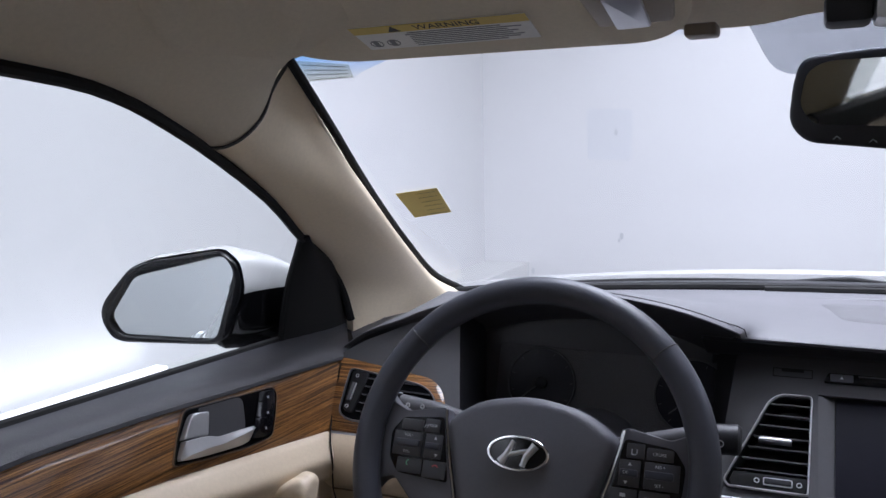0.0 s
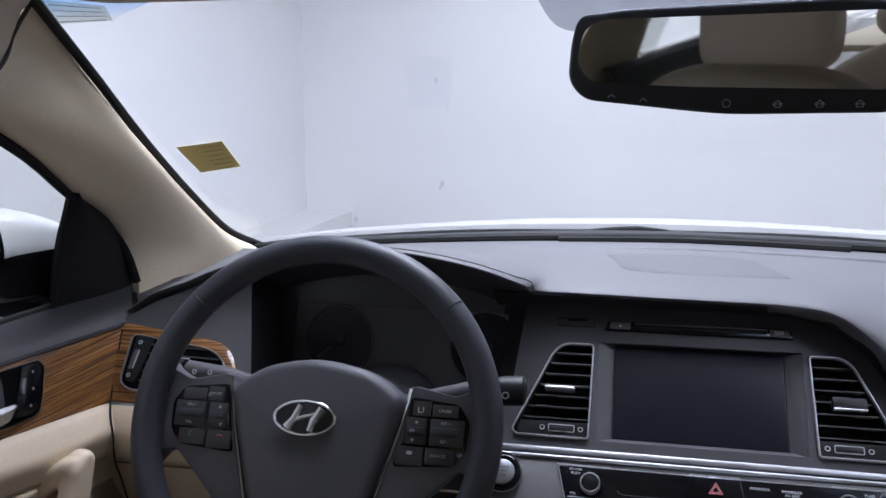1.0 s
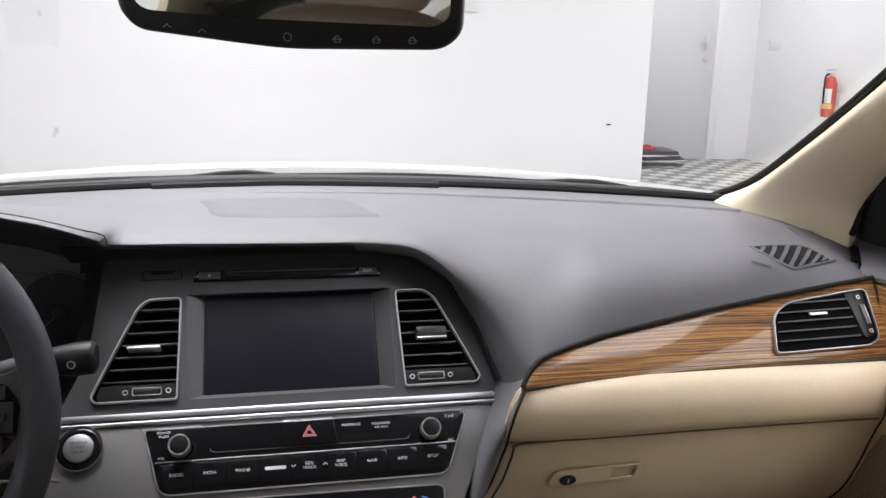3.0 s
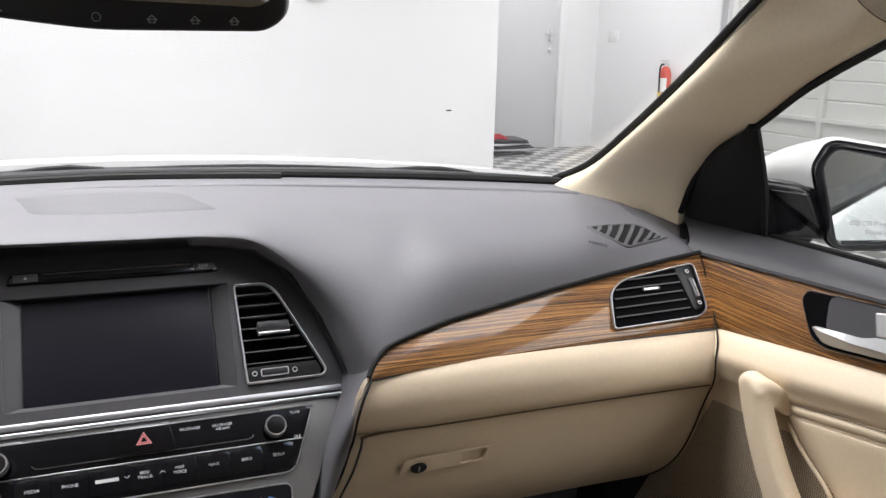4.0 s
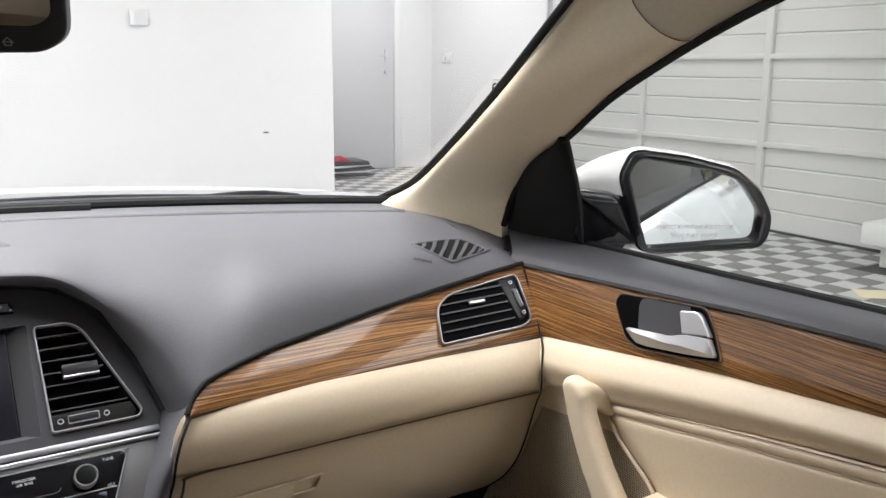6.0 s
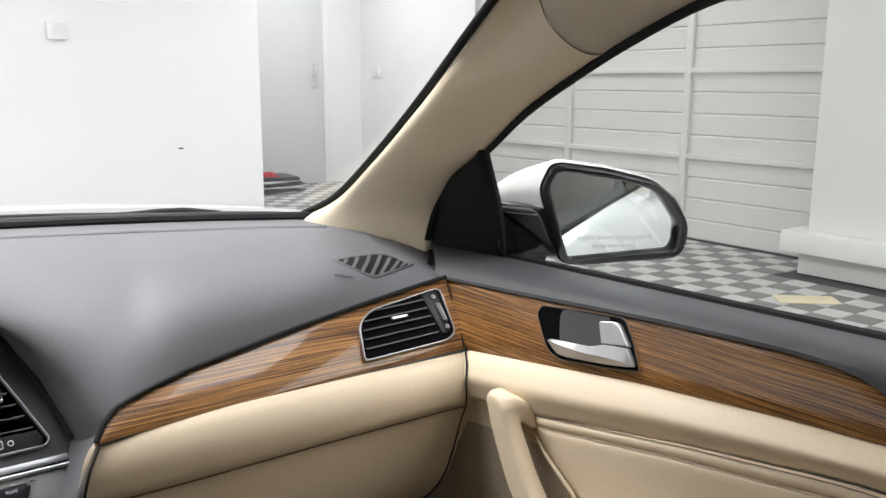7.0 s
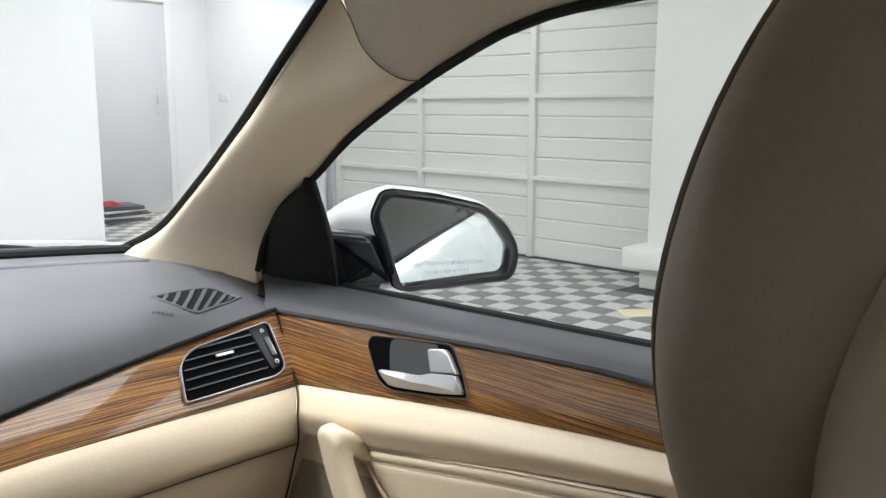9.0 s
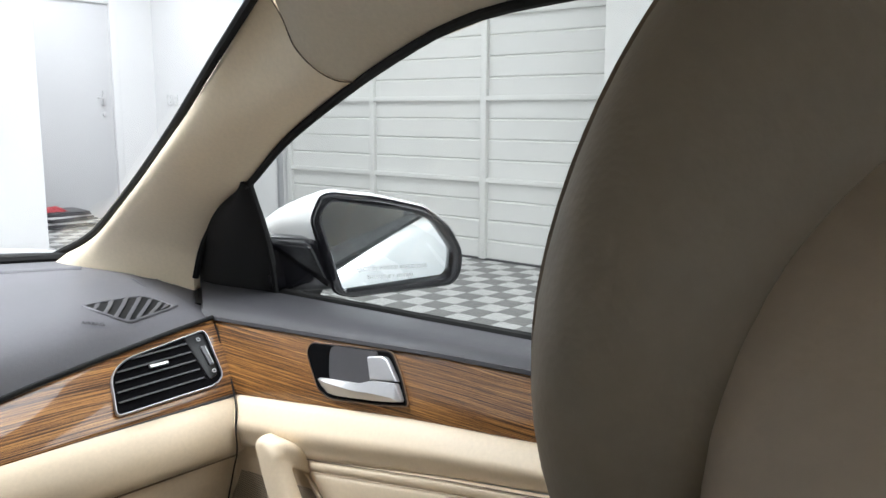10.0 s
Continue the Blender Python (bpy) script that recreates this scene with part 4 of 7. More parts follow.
def centre_vent(s):
    rim = shrink(flip(VENT_R, s), -0.0014)
    inn = shrink(flip(VENT_R, s), 0.0006)
    v = part("air_vent", ring(rim, inn, 0.005, STACK, 0.0014), CHROME_SHINE, dash, "centre air vent with black slats in a chrome frame")
    part("duct", merge(plate(flip(VENT_R, s), 0.002, STACK, base=-0.046), ring(flip(VENT_R, s), inn, 0.042, STACK, 0.0, -0.044)), BLACK, v)
    for k in range(7):
        y = -0.0135 - 0.0143 * k
        x0, x1 = 0.1265, curve_at([(-0.116, 0.2115), (-0.012, 0.1705), (-0.002, 0.158)], y) - 0.001
        bm = box(x0, -0.0007, -0.024, x1, 0.0006, 0.0005, 0.0003, pose(0, 0, 0, 0, 0, 0))
        bmesh.ops.transform(bm, matrix=Matrix.Translation((0, y, 0)) @ pose(0, 0, 0, 18, 0, 0), verts=bm.verts)
        if s < 0:
            bmesh.ops.transform(bm, matrix=Matrix.Diagonal((-1, 1, 1, 1)), verts=bm.verts)
        bmesh.ops.transform(bm, matrix=STACK, verts=bm.verts)
        part("slat", bm, SLAT, v)
    xm = 0.163 * s
    sl = part("slider", box(xm - 0.018, -0.0655 if s > 0 else -0.0640, -0.006, xm + 0.018, -0.052 if s > 0 else -0.0605, 0.008, 0.0015, STACK), BLACK if s > 0 else SATIN, v)
    if s > 0:
        part("slider_edge", box(xm - 0.018, -0.0675, 0.002, xm + 0.018, -0.0655, 0.009, 0.0008, STACK), SATIN, sl)
    low = shrink(flip([(0.1275, -0.103), (0.2065, -0.103), (0.211, -0.115), (0.207, -0.1215), (0.1285, -0.1215)], s), 0.0005)
    part("wheel_panel", plate(low, 0.010, STACK, base=-0.009, bevel=0.0008), SEAL, v)
    tw = part("thumbwheel", box(0.158 * s - 0.0145, -0.1155, 0.0005, 0.158 * s + 0.0145, -0.1085, 0.0045, 0.0015, STACK), BLACK, v)
    wo = rounded([(0.158 * s - 0.0155, -0.1165), (0.158 * s + 0.0155, -0.1165), (0.158 * s + 0.0155, -0.1075), (0.158 * s - 0.0155, -0.1075)], 0.002)
    part("wheel_rim", ring(wo, shrink(wo, 0.0011), 0.002, STACK, 0.0004, 0.0008), SATIN, tw)
    for k in (-1, 1):
        part("symbol", annulus(0.0022, 0.003, 0.0004, STACK @ Matrix.Translation((0.158 * s + 0.0225 * k, -0.112, 0.0014)), 16), INK, v)


centre_vent(1)
centre_vent(-1)

# the recessed display
disp = part("display", plate(rounded([(-0.099, 0.005), (0.098, 0.005), (0.097, -0.1165), (-0.0985, -0.1165)], 0.002), 0.003, STACK, base=-0.012, bevel=0.0006), SCREEN, dash, "large blank dark display")
for s in (1, -1):
    part("display_cheek", sheet([[STACK @ Vector((0.119 * s, y, -0.001)), STACK @ Vector((0.112 * s, y, -0.003)), STACK @ Vector((0.103 * s, y, -0.009)), STACK @ Vector((0.0985 * s, y, -0.0115))] for y in (0.004, -0.1235)], 0.002), STACK_SKIN, disp, "grey side bezel")
part("display_sill", sheet([[STACK @ Vector((x, -0.1165, -0.0095)), STACK @ Vector((x, -0.1235, -0.001))] for x in np.linspace(-0.116, 0.116, 6)], 0.002), DARK, disp)
part("display_head", sheet([[STACK @ Vector((x, 0.0045, -0.0095)), STACK @ Vector((x, 0.005, -0.001))] for x in np.linspace(-0.116, 0.116, 6)], 0.001), SEAL, disp)

# disc slot, its buttons and the small card slot
slot = part("disc_slot", plate(rounded([(-0.113, 0.020), (-0.108, 0.033), (0.106, 0.033), (0.110, 0.020)], 0.003), 0.004, STACK, bevel=0.001, base=-0.0005), GLOSS, dash, "black disc slot with end buttons")
part("slit", box(-0.074, 0.0240, 0.0034, 0.079, 0.0285, 0.0045, 0.0005, STACK), SEAL, slot)
part("slot_ridge", box(-0.076, 0.0292, 0.0034, 0.08, 0.0310, 0.0050, 0.0005, STACK), DARK, slot)
part("slot_button", box(-0.106, 0.0213, 0.003, -0.081, 0.0315, 0.0048, 0.001, STACK), DARK, slot)
part("slot_button", box(0.083, 0.0213, 0.003, 0.105, 0.0315, 0.0048, 0.001, STACK), DARK, slot)
writing("DISP", 0.0055, STACK @ Matrix.Translation((0.0935, 0.0262, 0.0050)), INK, slot)
part("symbol", plate([(-0.0955, 0.0245), (-0.0915, 0.0245), (-0.0935, 0.0280)], 0.0003, STACK, base=0.0048), INK, slot)
card = part("card_slot", ring(rounded([(-0.170, 0.024), (-0.125, 0.024), (-0.125, 0.036), (-0.170, 0.036)], 0.0015), shrink(rounded([(-0.170, 0.024), (-0.125, 0.024), (-0.125, 0.036), (-0.170, 0.036)], 0.0015), 0.001), 0.0010, STACK, 0.0002, -0.0002), SEAL, dash)
part("slit", box(-0.160, 0.0315, -0.001, -0.135, 0.0350, 0.0006, 0.0, STACK), SEAL, card)

# chrome strip, silver panel with the radio
part("chrome_strip", merge(box(-0.262, -0.1442, -0.002, 0.229, -0.1366, 0.0060, 0.0018, STACK), tube([STACK @ Vector((x, -0.1478, 0.003)) for x in (-0.262, -0.1, 0.1, 0.229)], 0.0026, 12, up=STACK.to_3x3() @ Vector((0, 0, 1)))), STRIP, dash, "two-line chrome strip")
HU = rounded([(-0.158, -0.157), (0.192, -0.157), (0.163, -0.2265), (-0.140, -0.2265)], [0.004, 0.008, 0.012, 0.012])
PANEL = rounded([(-0.262, -0.1495), (0.228, -0.1495), (0.176, -0.262), (0.13, -0.33), (-0.20, -0.33), (-0.262, -0.262)], [0.002, 0.006, 0.03, 0.03, 0.03, 0.02])
part("radio_surround", plate(PANEL, 0.006, STACK, bevel=0.0012, base=-0.004), GUNMETAL, dash, "satin grey metal radio surround")
radio = part("radio", plate(HU, 0.003, STACK, bevel=0.0008, base=0.002), GLOSS, dash, "glossy black radio with knobs and buttons")
part("radio_rim", ring(shrink(HU, -0.0009), shrink(HU, 0.0003), 0.0042, STACK, 0.0005, 0.001), SATIN, radio)
for xa, xb in ((-0.160, -0.100), (0.135, 0.193)):
    part("raised_edge", tube([STACK @ Vector(p) for p in ((xa, -0.1558, 0.0045), (xb, -0.1558, 0.0045), (xb + 0.002, -0.1572, 0.0045))], 0.0008, 6), SATIN, radio)
part("divider", box(-0.146, -0.1932, 0.0045, 0.176, -0.1919, 0.0060, 0.0004, STACK), STRIP, radio)
part("inset_line", tube([STACK @ Vector(p) for p in [(-0.0905, -0.1815, 0.0052), (-0.0885, -0.1842, 0.0052), (-0.084, -0.1855, 0.0052), (0.119, -0.1855, 0.0052), (0.123, -0.1842, 0.0052), (0.125, -0.1815, 0.0052)]], 0.0005, 5), GUNMETAL, radio)
for x in (-0.121, 0.148):
    at = STACK @ Matrix.Translation((x, -0.178, 0.004))
    k = part("knob", disc(0.0096, 0.0135, at, 28, 0.0015), VENT_BLACK, radio)
    part("knob_ring", annulus(0.0096, 0.0113, 0.0148, at, 36, 0.0008), SATIN, k)
    part("knob_skirt", annulus(0.0113, 0.0126, 0.0040, at, 36, 0.0008), GLOSS, k)
hz = part("hazard_button", plate(rounded([(-0.018, -0.0185), (0.044, -0.0185), (0.040, 0.0085), (-0.016, 0.0085)], 0.002), 0.004, STACK @ Matrix.Translation((0.001, -0.1665, 0.0045)), bevel=0.001), GLOSS, radio)
tri = [(0, 0.0070), (-0.0072, -0.005), (0.0072, -0.005)]
for d in (0.0, 0.0030):
    part("triangle", ring(shrink(tri, -0.0006 + d), shrink(tri, 0.0008 + d), 0.0004, STACK @ Matrix.Translation((0.0145, -0.171, 0.0090))), PINK, hz, "red warning triangle")
for x, y, txt, size in ((-0.150 + 0.012, -0.163, "POWER\nPUSH", 0.0042), (-0.140, -0.1885, "VOL", 0.0038), (0.172, -0.163, "TUNE", 0.0042), (0.171, -0.190, "FILE", 0.0042),
                        (0.061, -0.1655, "PASSENGER", 0.0040), (0.094, -0.168, "PASSENGER\nAIR BAG", 0.0040)):
    writing(txt, size, STACK @ Matrix.Translation((x, y, 0.0053)), INK, radio)
for i, txt in enumerate(("RADIO", "MEDIA", "PHONE", "", "SEEK\nTRACK", "MAP\nVOICE", "NAVI", "INFO", "SETUP")):
    x = -0.124 + 0.0338 * i + (0.002 if i > 3 else 0)
    b = part("radio_button", box(x - 0.0166, -0.2215, 0.0045, x + 0.0166, -0.1950, 0.0058, 0.0006, STACK), GLOSS, radio)
    if txt:
        writing(txt, 0.0046, STACK @ Matrix.Translation((x, -0.207, 0.0062)), INK, b)
    else:
        part("text_bar", box(x - 0.011, -0.2088, 0.006, x + 0.011, -0.2052, 0.0062, 0, STACK), INK, b)
for sx, up in ((-1, -1), (1, 1)):
    part("arrow", tube([STACK @ Vector((0.0132 + 0.017 * sx + d * 0.0025, -0.2065 + up * (0.0012 - 0.0024 * abs(d)), 0.0063)) for d in (-1, 0, 1)], 0.0004, 4), INK, radio)
# top of the climate panel
CP = rounded([(-0.135, -0.236), (0.157, -0.239), (0.150, -0.30), (-0.125, -0.30)], 0.008)
cp = part("climate_panel", plate(CP, 0.003, STACK, bevel=0.0008, base=0.002), GLOSS, dash, "glossy black climate panel")
part("panel_rim", ring(shrink(CP, -0.0015), shrink(CP, 0.0004), 0.0045, STACK, 0.0008, 0.001), SATIN, cp)
for x in (-0.10, 0.128):
    part("climate_knob", disc(0.014, 0.014, STACK @ Matrix.Translation((x, -0.268, 0.004)), 28, 0.0015), GLOSS, cp)
    for a0, a1, ink in ((100, 170, RED_INK), (10, 80, material("blue_ink", (0.10, 0.2, 0.6), 0.5))):
        part("scale_arc", tube([STACK @ Vector((x + 0.0185 * math.cos(radians(q)), -0.268 + 0.0185 * math.sin(radians(q)), 0.0052)) for q in np.linspace(a0, a1, 8)], 0.0008, 5), ink, cp)
part("hazard_edge", tube([STACK @ Vector(p) for p in ((-0.013, -0.1562, 0.0078), (0.040, -0.1562, 0.0078))], 0.0007, 5), SATIN, hz)
# starter button
sb = part("starter_button", disc(0.0150, 0.011, STACK @ Matrix.Translation((-0.222, -0.172, 0.0)), 40, 0.002), STRIP, dash, "round silver starter button in a chrome ring")
part("button_ring", annulus(0.0150, 0.0215, 0.008, STACK @ Matrix.Translation((-0.222, -0.172, 0.0)), 40, 0.001), GLOSS, sb)
part("outer_ring", annulus(0.0215, 0.0245, 0.007, STACK @ Matrix.Translation((-0.222, -0.172, 0.0)), 40, 0.002), CHROME, sb)
writing("ENGINE\nSTART\nSTOP", 0.0048, STACK @ Matrix.Translation((-0.222, -0.172, 0.0112)), INK_DARK, sb)


# wood trim on the dash
def dash_wood(s, x0, x1):
    rows = []
    for x in [x0 + (x1 - x0) * t ** 1.7 for t in np.linspace(0, 1, 60)]:
        zt, zb = curve_at(WOOD_TOP, x), curve_at(WOOD_LOW, x)
        if s < 0 and x < 0.590:
            k = math.sqrt(max(0.0, 1 - ((0.590 - x) / 0.0421) ** 2))
            mid = 0.5 * (zt + zb) - 0.004
            zt, zb = mid + (zt - mid) * k, mid + (zb - mid) * k
        rows.append([mirrored((x, wood_y(z) - 0.004 * math.sin(math.pi * t) + (0.003 if t in (0, 1) else 0), z), s) for t in np.linspace(0, 1, 17) for z in [zb + (zt - zb) * t]])
    return sheet(rows, 0.004)


part("wood_trim", dash_wood(1, 0.2414, 0.722), WOOD, dash, "glossy streaked brown wood trim")
part("wood_trim", dash_wood(-1, 0.548, 0.722), WOOD, dash, "glossy streaked brown wood trim")
# rolled edge made black: the overhang's shade along the wood is painted in
part("pad_edge", tube([Vector((x, wood_y(curve_at(WOOD_TOP, x)) - 0.0015, curve_at(WOOD_TOP, x) + 0.0012)) for x in [0.2414 + 0.48 * t ** 1.7 for t in np.linspace(0, 1, 60)]], 0.0030, 8), SEAL, dash, "rolled pad edge, black for the shade under it")
part("trim_line", tube([Vector((x, wood_y(curve_at(WOOD_LOW, x)) + 0.003, curve_at(WOOD_LOW, x) - 0.0012)) for x in np.linspace(0.245, 0.722, 40)], 0.0016, 6), INK_DARK, dash)


def wpt(x, z):
    return (x, (z - 0.873) * 1.3793)


def side_vent(s):
    poly = rounded([wpt(0.5635, 0.9135), wpt(0.585, 0.9245), wpt(0.698, 0.9355), wpt(0.692, 0.8875), wpt(0.676, 0.8815), wpt(0.551, 0.8785)], [0.016, 0.02, 0.009, 0.012, 0.012, 0.006])
    m = WOODF @ Matrix.Translation((0, 0, 0.0022))
    poly = flip(poly, s)
    v = part("air_vent", ring(shrink(poly, -0.0011), shrink(poly, 0.0005), 0.0050, m, 0.0007, 0.001), STRIP, dash, "side air vent with black slats in a chrome frame")
    # flat plate above the wood; its black stands in for the duct's depth
    part("duct", plate(shrink(poly, 0.001), 0.002, m, base=0.002), DEPTH_BLACK, v)
    for k in range(5):
        z = 0.8885 + 0.0088 * k
        xa = curve_at([(0.878, 0.5545), (0.9135, 0.567), (0.9265, 0.60)], z)
        a, b = wpt(xa, z), wpt(0.667, z + 0.002)
        bm = sheet([[m @ Vector((x * s, y, h)) for x, y, h in ((p[0], p[1] - 0.0008, 0.0062), (p[0], p[1] + 0.0008, 0.0065), (p[0], p[1] + 0.0014, 0.003), (p[0], p[1] + 0.0002, 0.003))] for p in (a, b)], closed=True)
        part("slat", bm, STACK_SKIN, v)
    part("slider", box(0.620 * s - 0.012, 0.0520, 0.006, 0.620 * s + 0.012, 0.0560, 0.0095, 0.001, m), SATIN, v)
    wp = flip(rounded([wpt(0.666, 0.9325), wpt(0.6925, 0.9335), wpt(0.687, 0.8905), wpt(0.672, 0.887)], 0.006), s)
    part("wheel_panel", plate(wp, 0.004, m, base=0.002, bevel=0.001), VENT_BLACK, v)
    part("thumbwheel", box(0.683 * s - 0.003, 0.037, 0.006, 0.683 * s + 0.003, 0.064, 0.0085, 0.001, m), DARK, v)
    part("wheel_edge", box(0.683 * s + 0.0022, 0.038, 0.006, 0.683 * s + 0.0036, 0.063, 0.0082, 0.0004, m), SATIN, v)
    for yy in (0.028, 0.073):
        part("symbol", annulus(0.0018, 0.0026, 0.0004, m @ Matrix.Translation((0.681 * s, yy, 0.0092)), 14), INK, v)


side_vent(1)
side_vent(-1)


# beige lower dash and glovebox
def x_left(z):
    return curve_at([(0.60, 0.175), (0.70, 0.197), (0.745, 0.211), (0.78, 0.2180), (0.80, 0.2190), (0.827, 0.2205), (0.848, 0.227), (0.858, 0.2345), (0.8615, 0.2405), (0.87, 0.266)], z)


LOW = [(0.8400, 0.8672), (0.828, 0.858), (0.818, 0.842), (0.815, 0.826), (0.820, 0.809), (0.838, 0.7955)]
GLOVE = [(0.842, 0.7925), (0.846, 0.775), (0.853, 0.75), (0.862, 0.722), (0.882, 0.68), (0.915, 0.64), (0.965, 0.60)]


def low_dash(s, prof, n=24, x1=0.722):
    rows = []
    for y, z in prof:
        xa = x_left(z) if s > 0 else 0.33
        rows.append([mirrored((xa + (x1 - xa) * t, y + 0.010 * (max(0, 0.5 - t) * 2) ** 4 + 0.0 * t, z + 0.002 * math.sin(math.pi * t)), s) for t in np.linspace(0, 1, n)])
    return sheet(rows, 0.004)


for s in (1, -1):
    part("lower_trim", low_dash(s, [(p.x, p.y) for p in spline([(*q, 0) for q in LOW], 20)]), BEIGE, dash, "smooth beige lower dash trim")
    part("glovebox_door" if s > 0 else "knee_panel", low_dash(s, [(p.x, p.y) for p in spline([(*q, 0) for q in GLOVE], 20)]), BEIGE, dash, "beige glovebox lid" if s > 0 else "beige knee panel")
    part("trim_gap", tube([mirrored((x, 0.8400 + 0.010 * (max(0, 0.5 - (x - 0.22) / 0.5) * 2) ** 4, z), s) for x, z in [(0.236, 0.7885), (0.245, 0.7915), (0.26, 0.7935)] + [(x, 0.7940 + 0.002 * math.sin(math.pi * (x - 0.22) / 0.5)) for x in np.linspace(0.29, 0.72, 20)]], 0.0016, 6), SEAM_SHADE, dash)
# glovebox seam at its inner edge, and the latch
part("lid_seam", tube([(x_left(z) + 0.018, curve_at([(0.60, 0.965), (0.68, 0.880), (0.75, 0.853), (0.792, 0.842)], z) - 0.0005, z) for z in np.linspace(0.79, 0.66, 12)], 0.0014, 6), INK_DARK, dash)
LATCH = frame_of((0.338, 0.8535, 0.743), (1, 0, 0), (0, -0.32, 1))
la = part("glovebox_latch", plate(rounded([(-0.056, -0.012), (0.053, -0.0095), (0.057, 0.0135), (-0.050, 0.010)], [0.006, 0.004, 0.004, 0.006]), 0.0028, LATCH, holes=(rounded([(0.020, -0.0070), (0.048, -0.0060), (0.0515, 0.0110), (0.020, 0.0100)], 0.003),), bevel=0.001), BEIGE, dash, "beige latch with a round black lock and finger pocket")
part("lock", disc(0.0085, 0.003, LATCH @ Matrix.Translation((-0.033, -0.001, 0.0035)) @ Matrix.Diagonal((1.15, 0.8, 1, 1)), 24, 0.0008), BLACK, la)
part("key_slot", box(-0.0340, -0.004, 0.0066, -0.0320, 0.003, 0.0071, 0, LATCH), SATIN, la)


# speaker grille on the dash top, corner vent, raised airbag lettering
GR = rounded([(-0.120, 0.045), (-0.03, 0.070), (0.085, 0.055), (0.122, -0.078), (0.0, -0.089), (-0.092, -0.076)], [0.02, 0.05, 0.03, 0.008, 0.05, 0.02], 6)


bpy.context.view_layer.update()


def on_pad(x, y):
    """The pad's surface under (x, y): place and normal."""
    hit, place, normal, _ = PAD_OB.ray_cast((x, y, 2), (0, 0, -1))
    return (place, normal) if normal.z > 0 else (place, -normal)


def pad_frame(x, y, u):
    p, n = on_pad(x, y)
    u = Vector(u)
    u = (u - n * u.dot(n)).normalized()
    return frame_of(p, u, n.cross(u))


def on_pad_plate(outline, m, lift, mat, name, parent, edge=0.0012):
    """A thin skin that follows the pad, with this outline in the plan."""
    o = [m @ Vector((x, y, 0)) for x, y in outline]
    ins = [m @ Vector((x, y, 0)) for x, y in shrink(outline, edge)]
    c = sum(ins, Vector()) / len(ins)
    rows = [[on_pad(p.x, p.y)[0] + on_pad(p.x, p.y)[1] * h for p in q] for q, h in ((o, 0.0), (ins, lift), ([c.lerp(p, 0.66) for p in ins], lift), ([c.lerp(p, 0.33) for p in ins], lift), ([c.lerp(p, 0.02) for p in ins], lift))]
    return part(name, sheet(rows, closed=True), mat, parent)


part("hood_seam", tube([on_pad(x, y)[0] + Vector((0, 0, 0.0003)) for x, y in [(p.x, p.y) for p in spline([(-0.56, 0.953, 0), (-0.43, 0.952, 0), (-0.35, 0.955, 0), (-0.27, 0.962, 0), (-0.235, 0.971, 0), (-0.222, 0.976, 0)], 30)]] + [Vector((-0.2095, 0.9775, 1.0150)), Vector((-0.2010, 0.9790, 1.0110)), Vector((-0.1982, 0.9815, 1.0015))], 0.0009, 5), INK_DARK, dash)
GRF = Matrix.Translation((0.0, 1.18, 1.0))
gr = on_pad_plate(GR, GRF, 0.0008, GRILLE, "speaker_grille", dash)
gr["label"] = "flat speaker grille in the dash top"

CV = frame_of((0.6428, 0.9655, 0.9735), (0.963, -0.112, -0.246), (0.177, 0.948, 0.264))
CVO = rounded([(-0.066, 0.0013), (-0.021, 0.0242), (0.0258, 0.0421), (0.0416, 0.0356), (0.0621, 0.0043), (0.0462, -0.0086), (0.0135, -0.0276), (-0.0191, -0.0426), (-0.0316, -0.0384), (-0.0526, -0.0198)], [0.004, 0.02, 0.008, 0.01, 0.004, 0.01, 0.02, 0.006, 0.01, 0.02])
CVI = rounded([(-0.0603, -0.0025), (-0.021, 0.0150), (0.0249, 0.0328), (0.0368, 0.0248), (0.0517, 0.002), (0.0400, -0.0090), (0.0161, -0.0217), (-0.0173, -0.0382), (-0.0303, -0.0353), (-0.0480, -0.0200)], [0.003, 0.02, 0.006, 0.01, 0.003, 0.01, 0.02, 0.005, 0.01, 0.02])


def on_vent(q, h):
    """A place on the vent's outline, lifted off the pad by h."""
    w = CV @ Vector((q[0], q[1], 0))
    p, n = on_pad(w.x, w.y)
    return p + n * h


mid = (-0.004, -0.003)
# no opening in the pad: a black skin gives the vent its shaded depth
rows = [[on_vent(q, -0.001) for q in CVI], [on_vent(q, 0.0006) for q in CVI]] + [[on_vent(tuple(Vector(mid).lerp(Vector(q), t)), 0.0006) for q in CVI] for t in (0.66, 0.33, 0.02)]
cv = part("corner_vent", sheet(rows, closed=True), SEAL, dash, "slanted corner demister vent")
part("vent_rim", sheet([[on_vent(q, h) for q in o] for o, h in ((CVO, -0.002), (shrink(CVO, -0.0002), 0.0010), (shrink(CVO, 0.0010), 0.0020), (shrink(CVI, -0.0008), 0.0020), (CVI, 0.0010), (CVI, -0.002))], closed=True), PAD, cv)
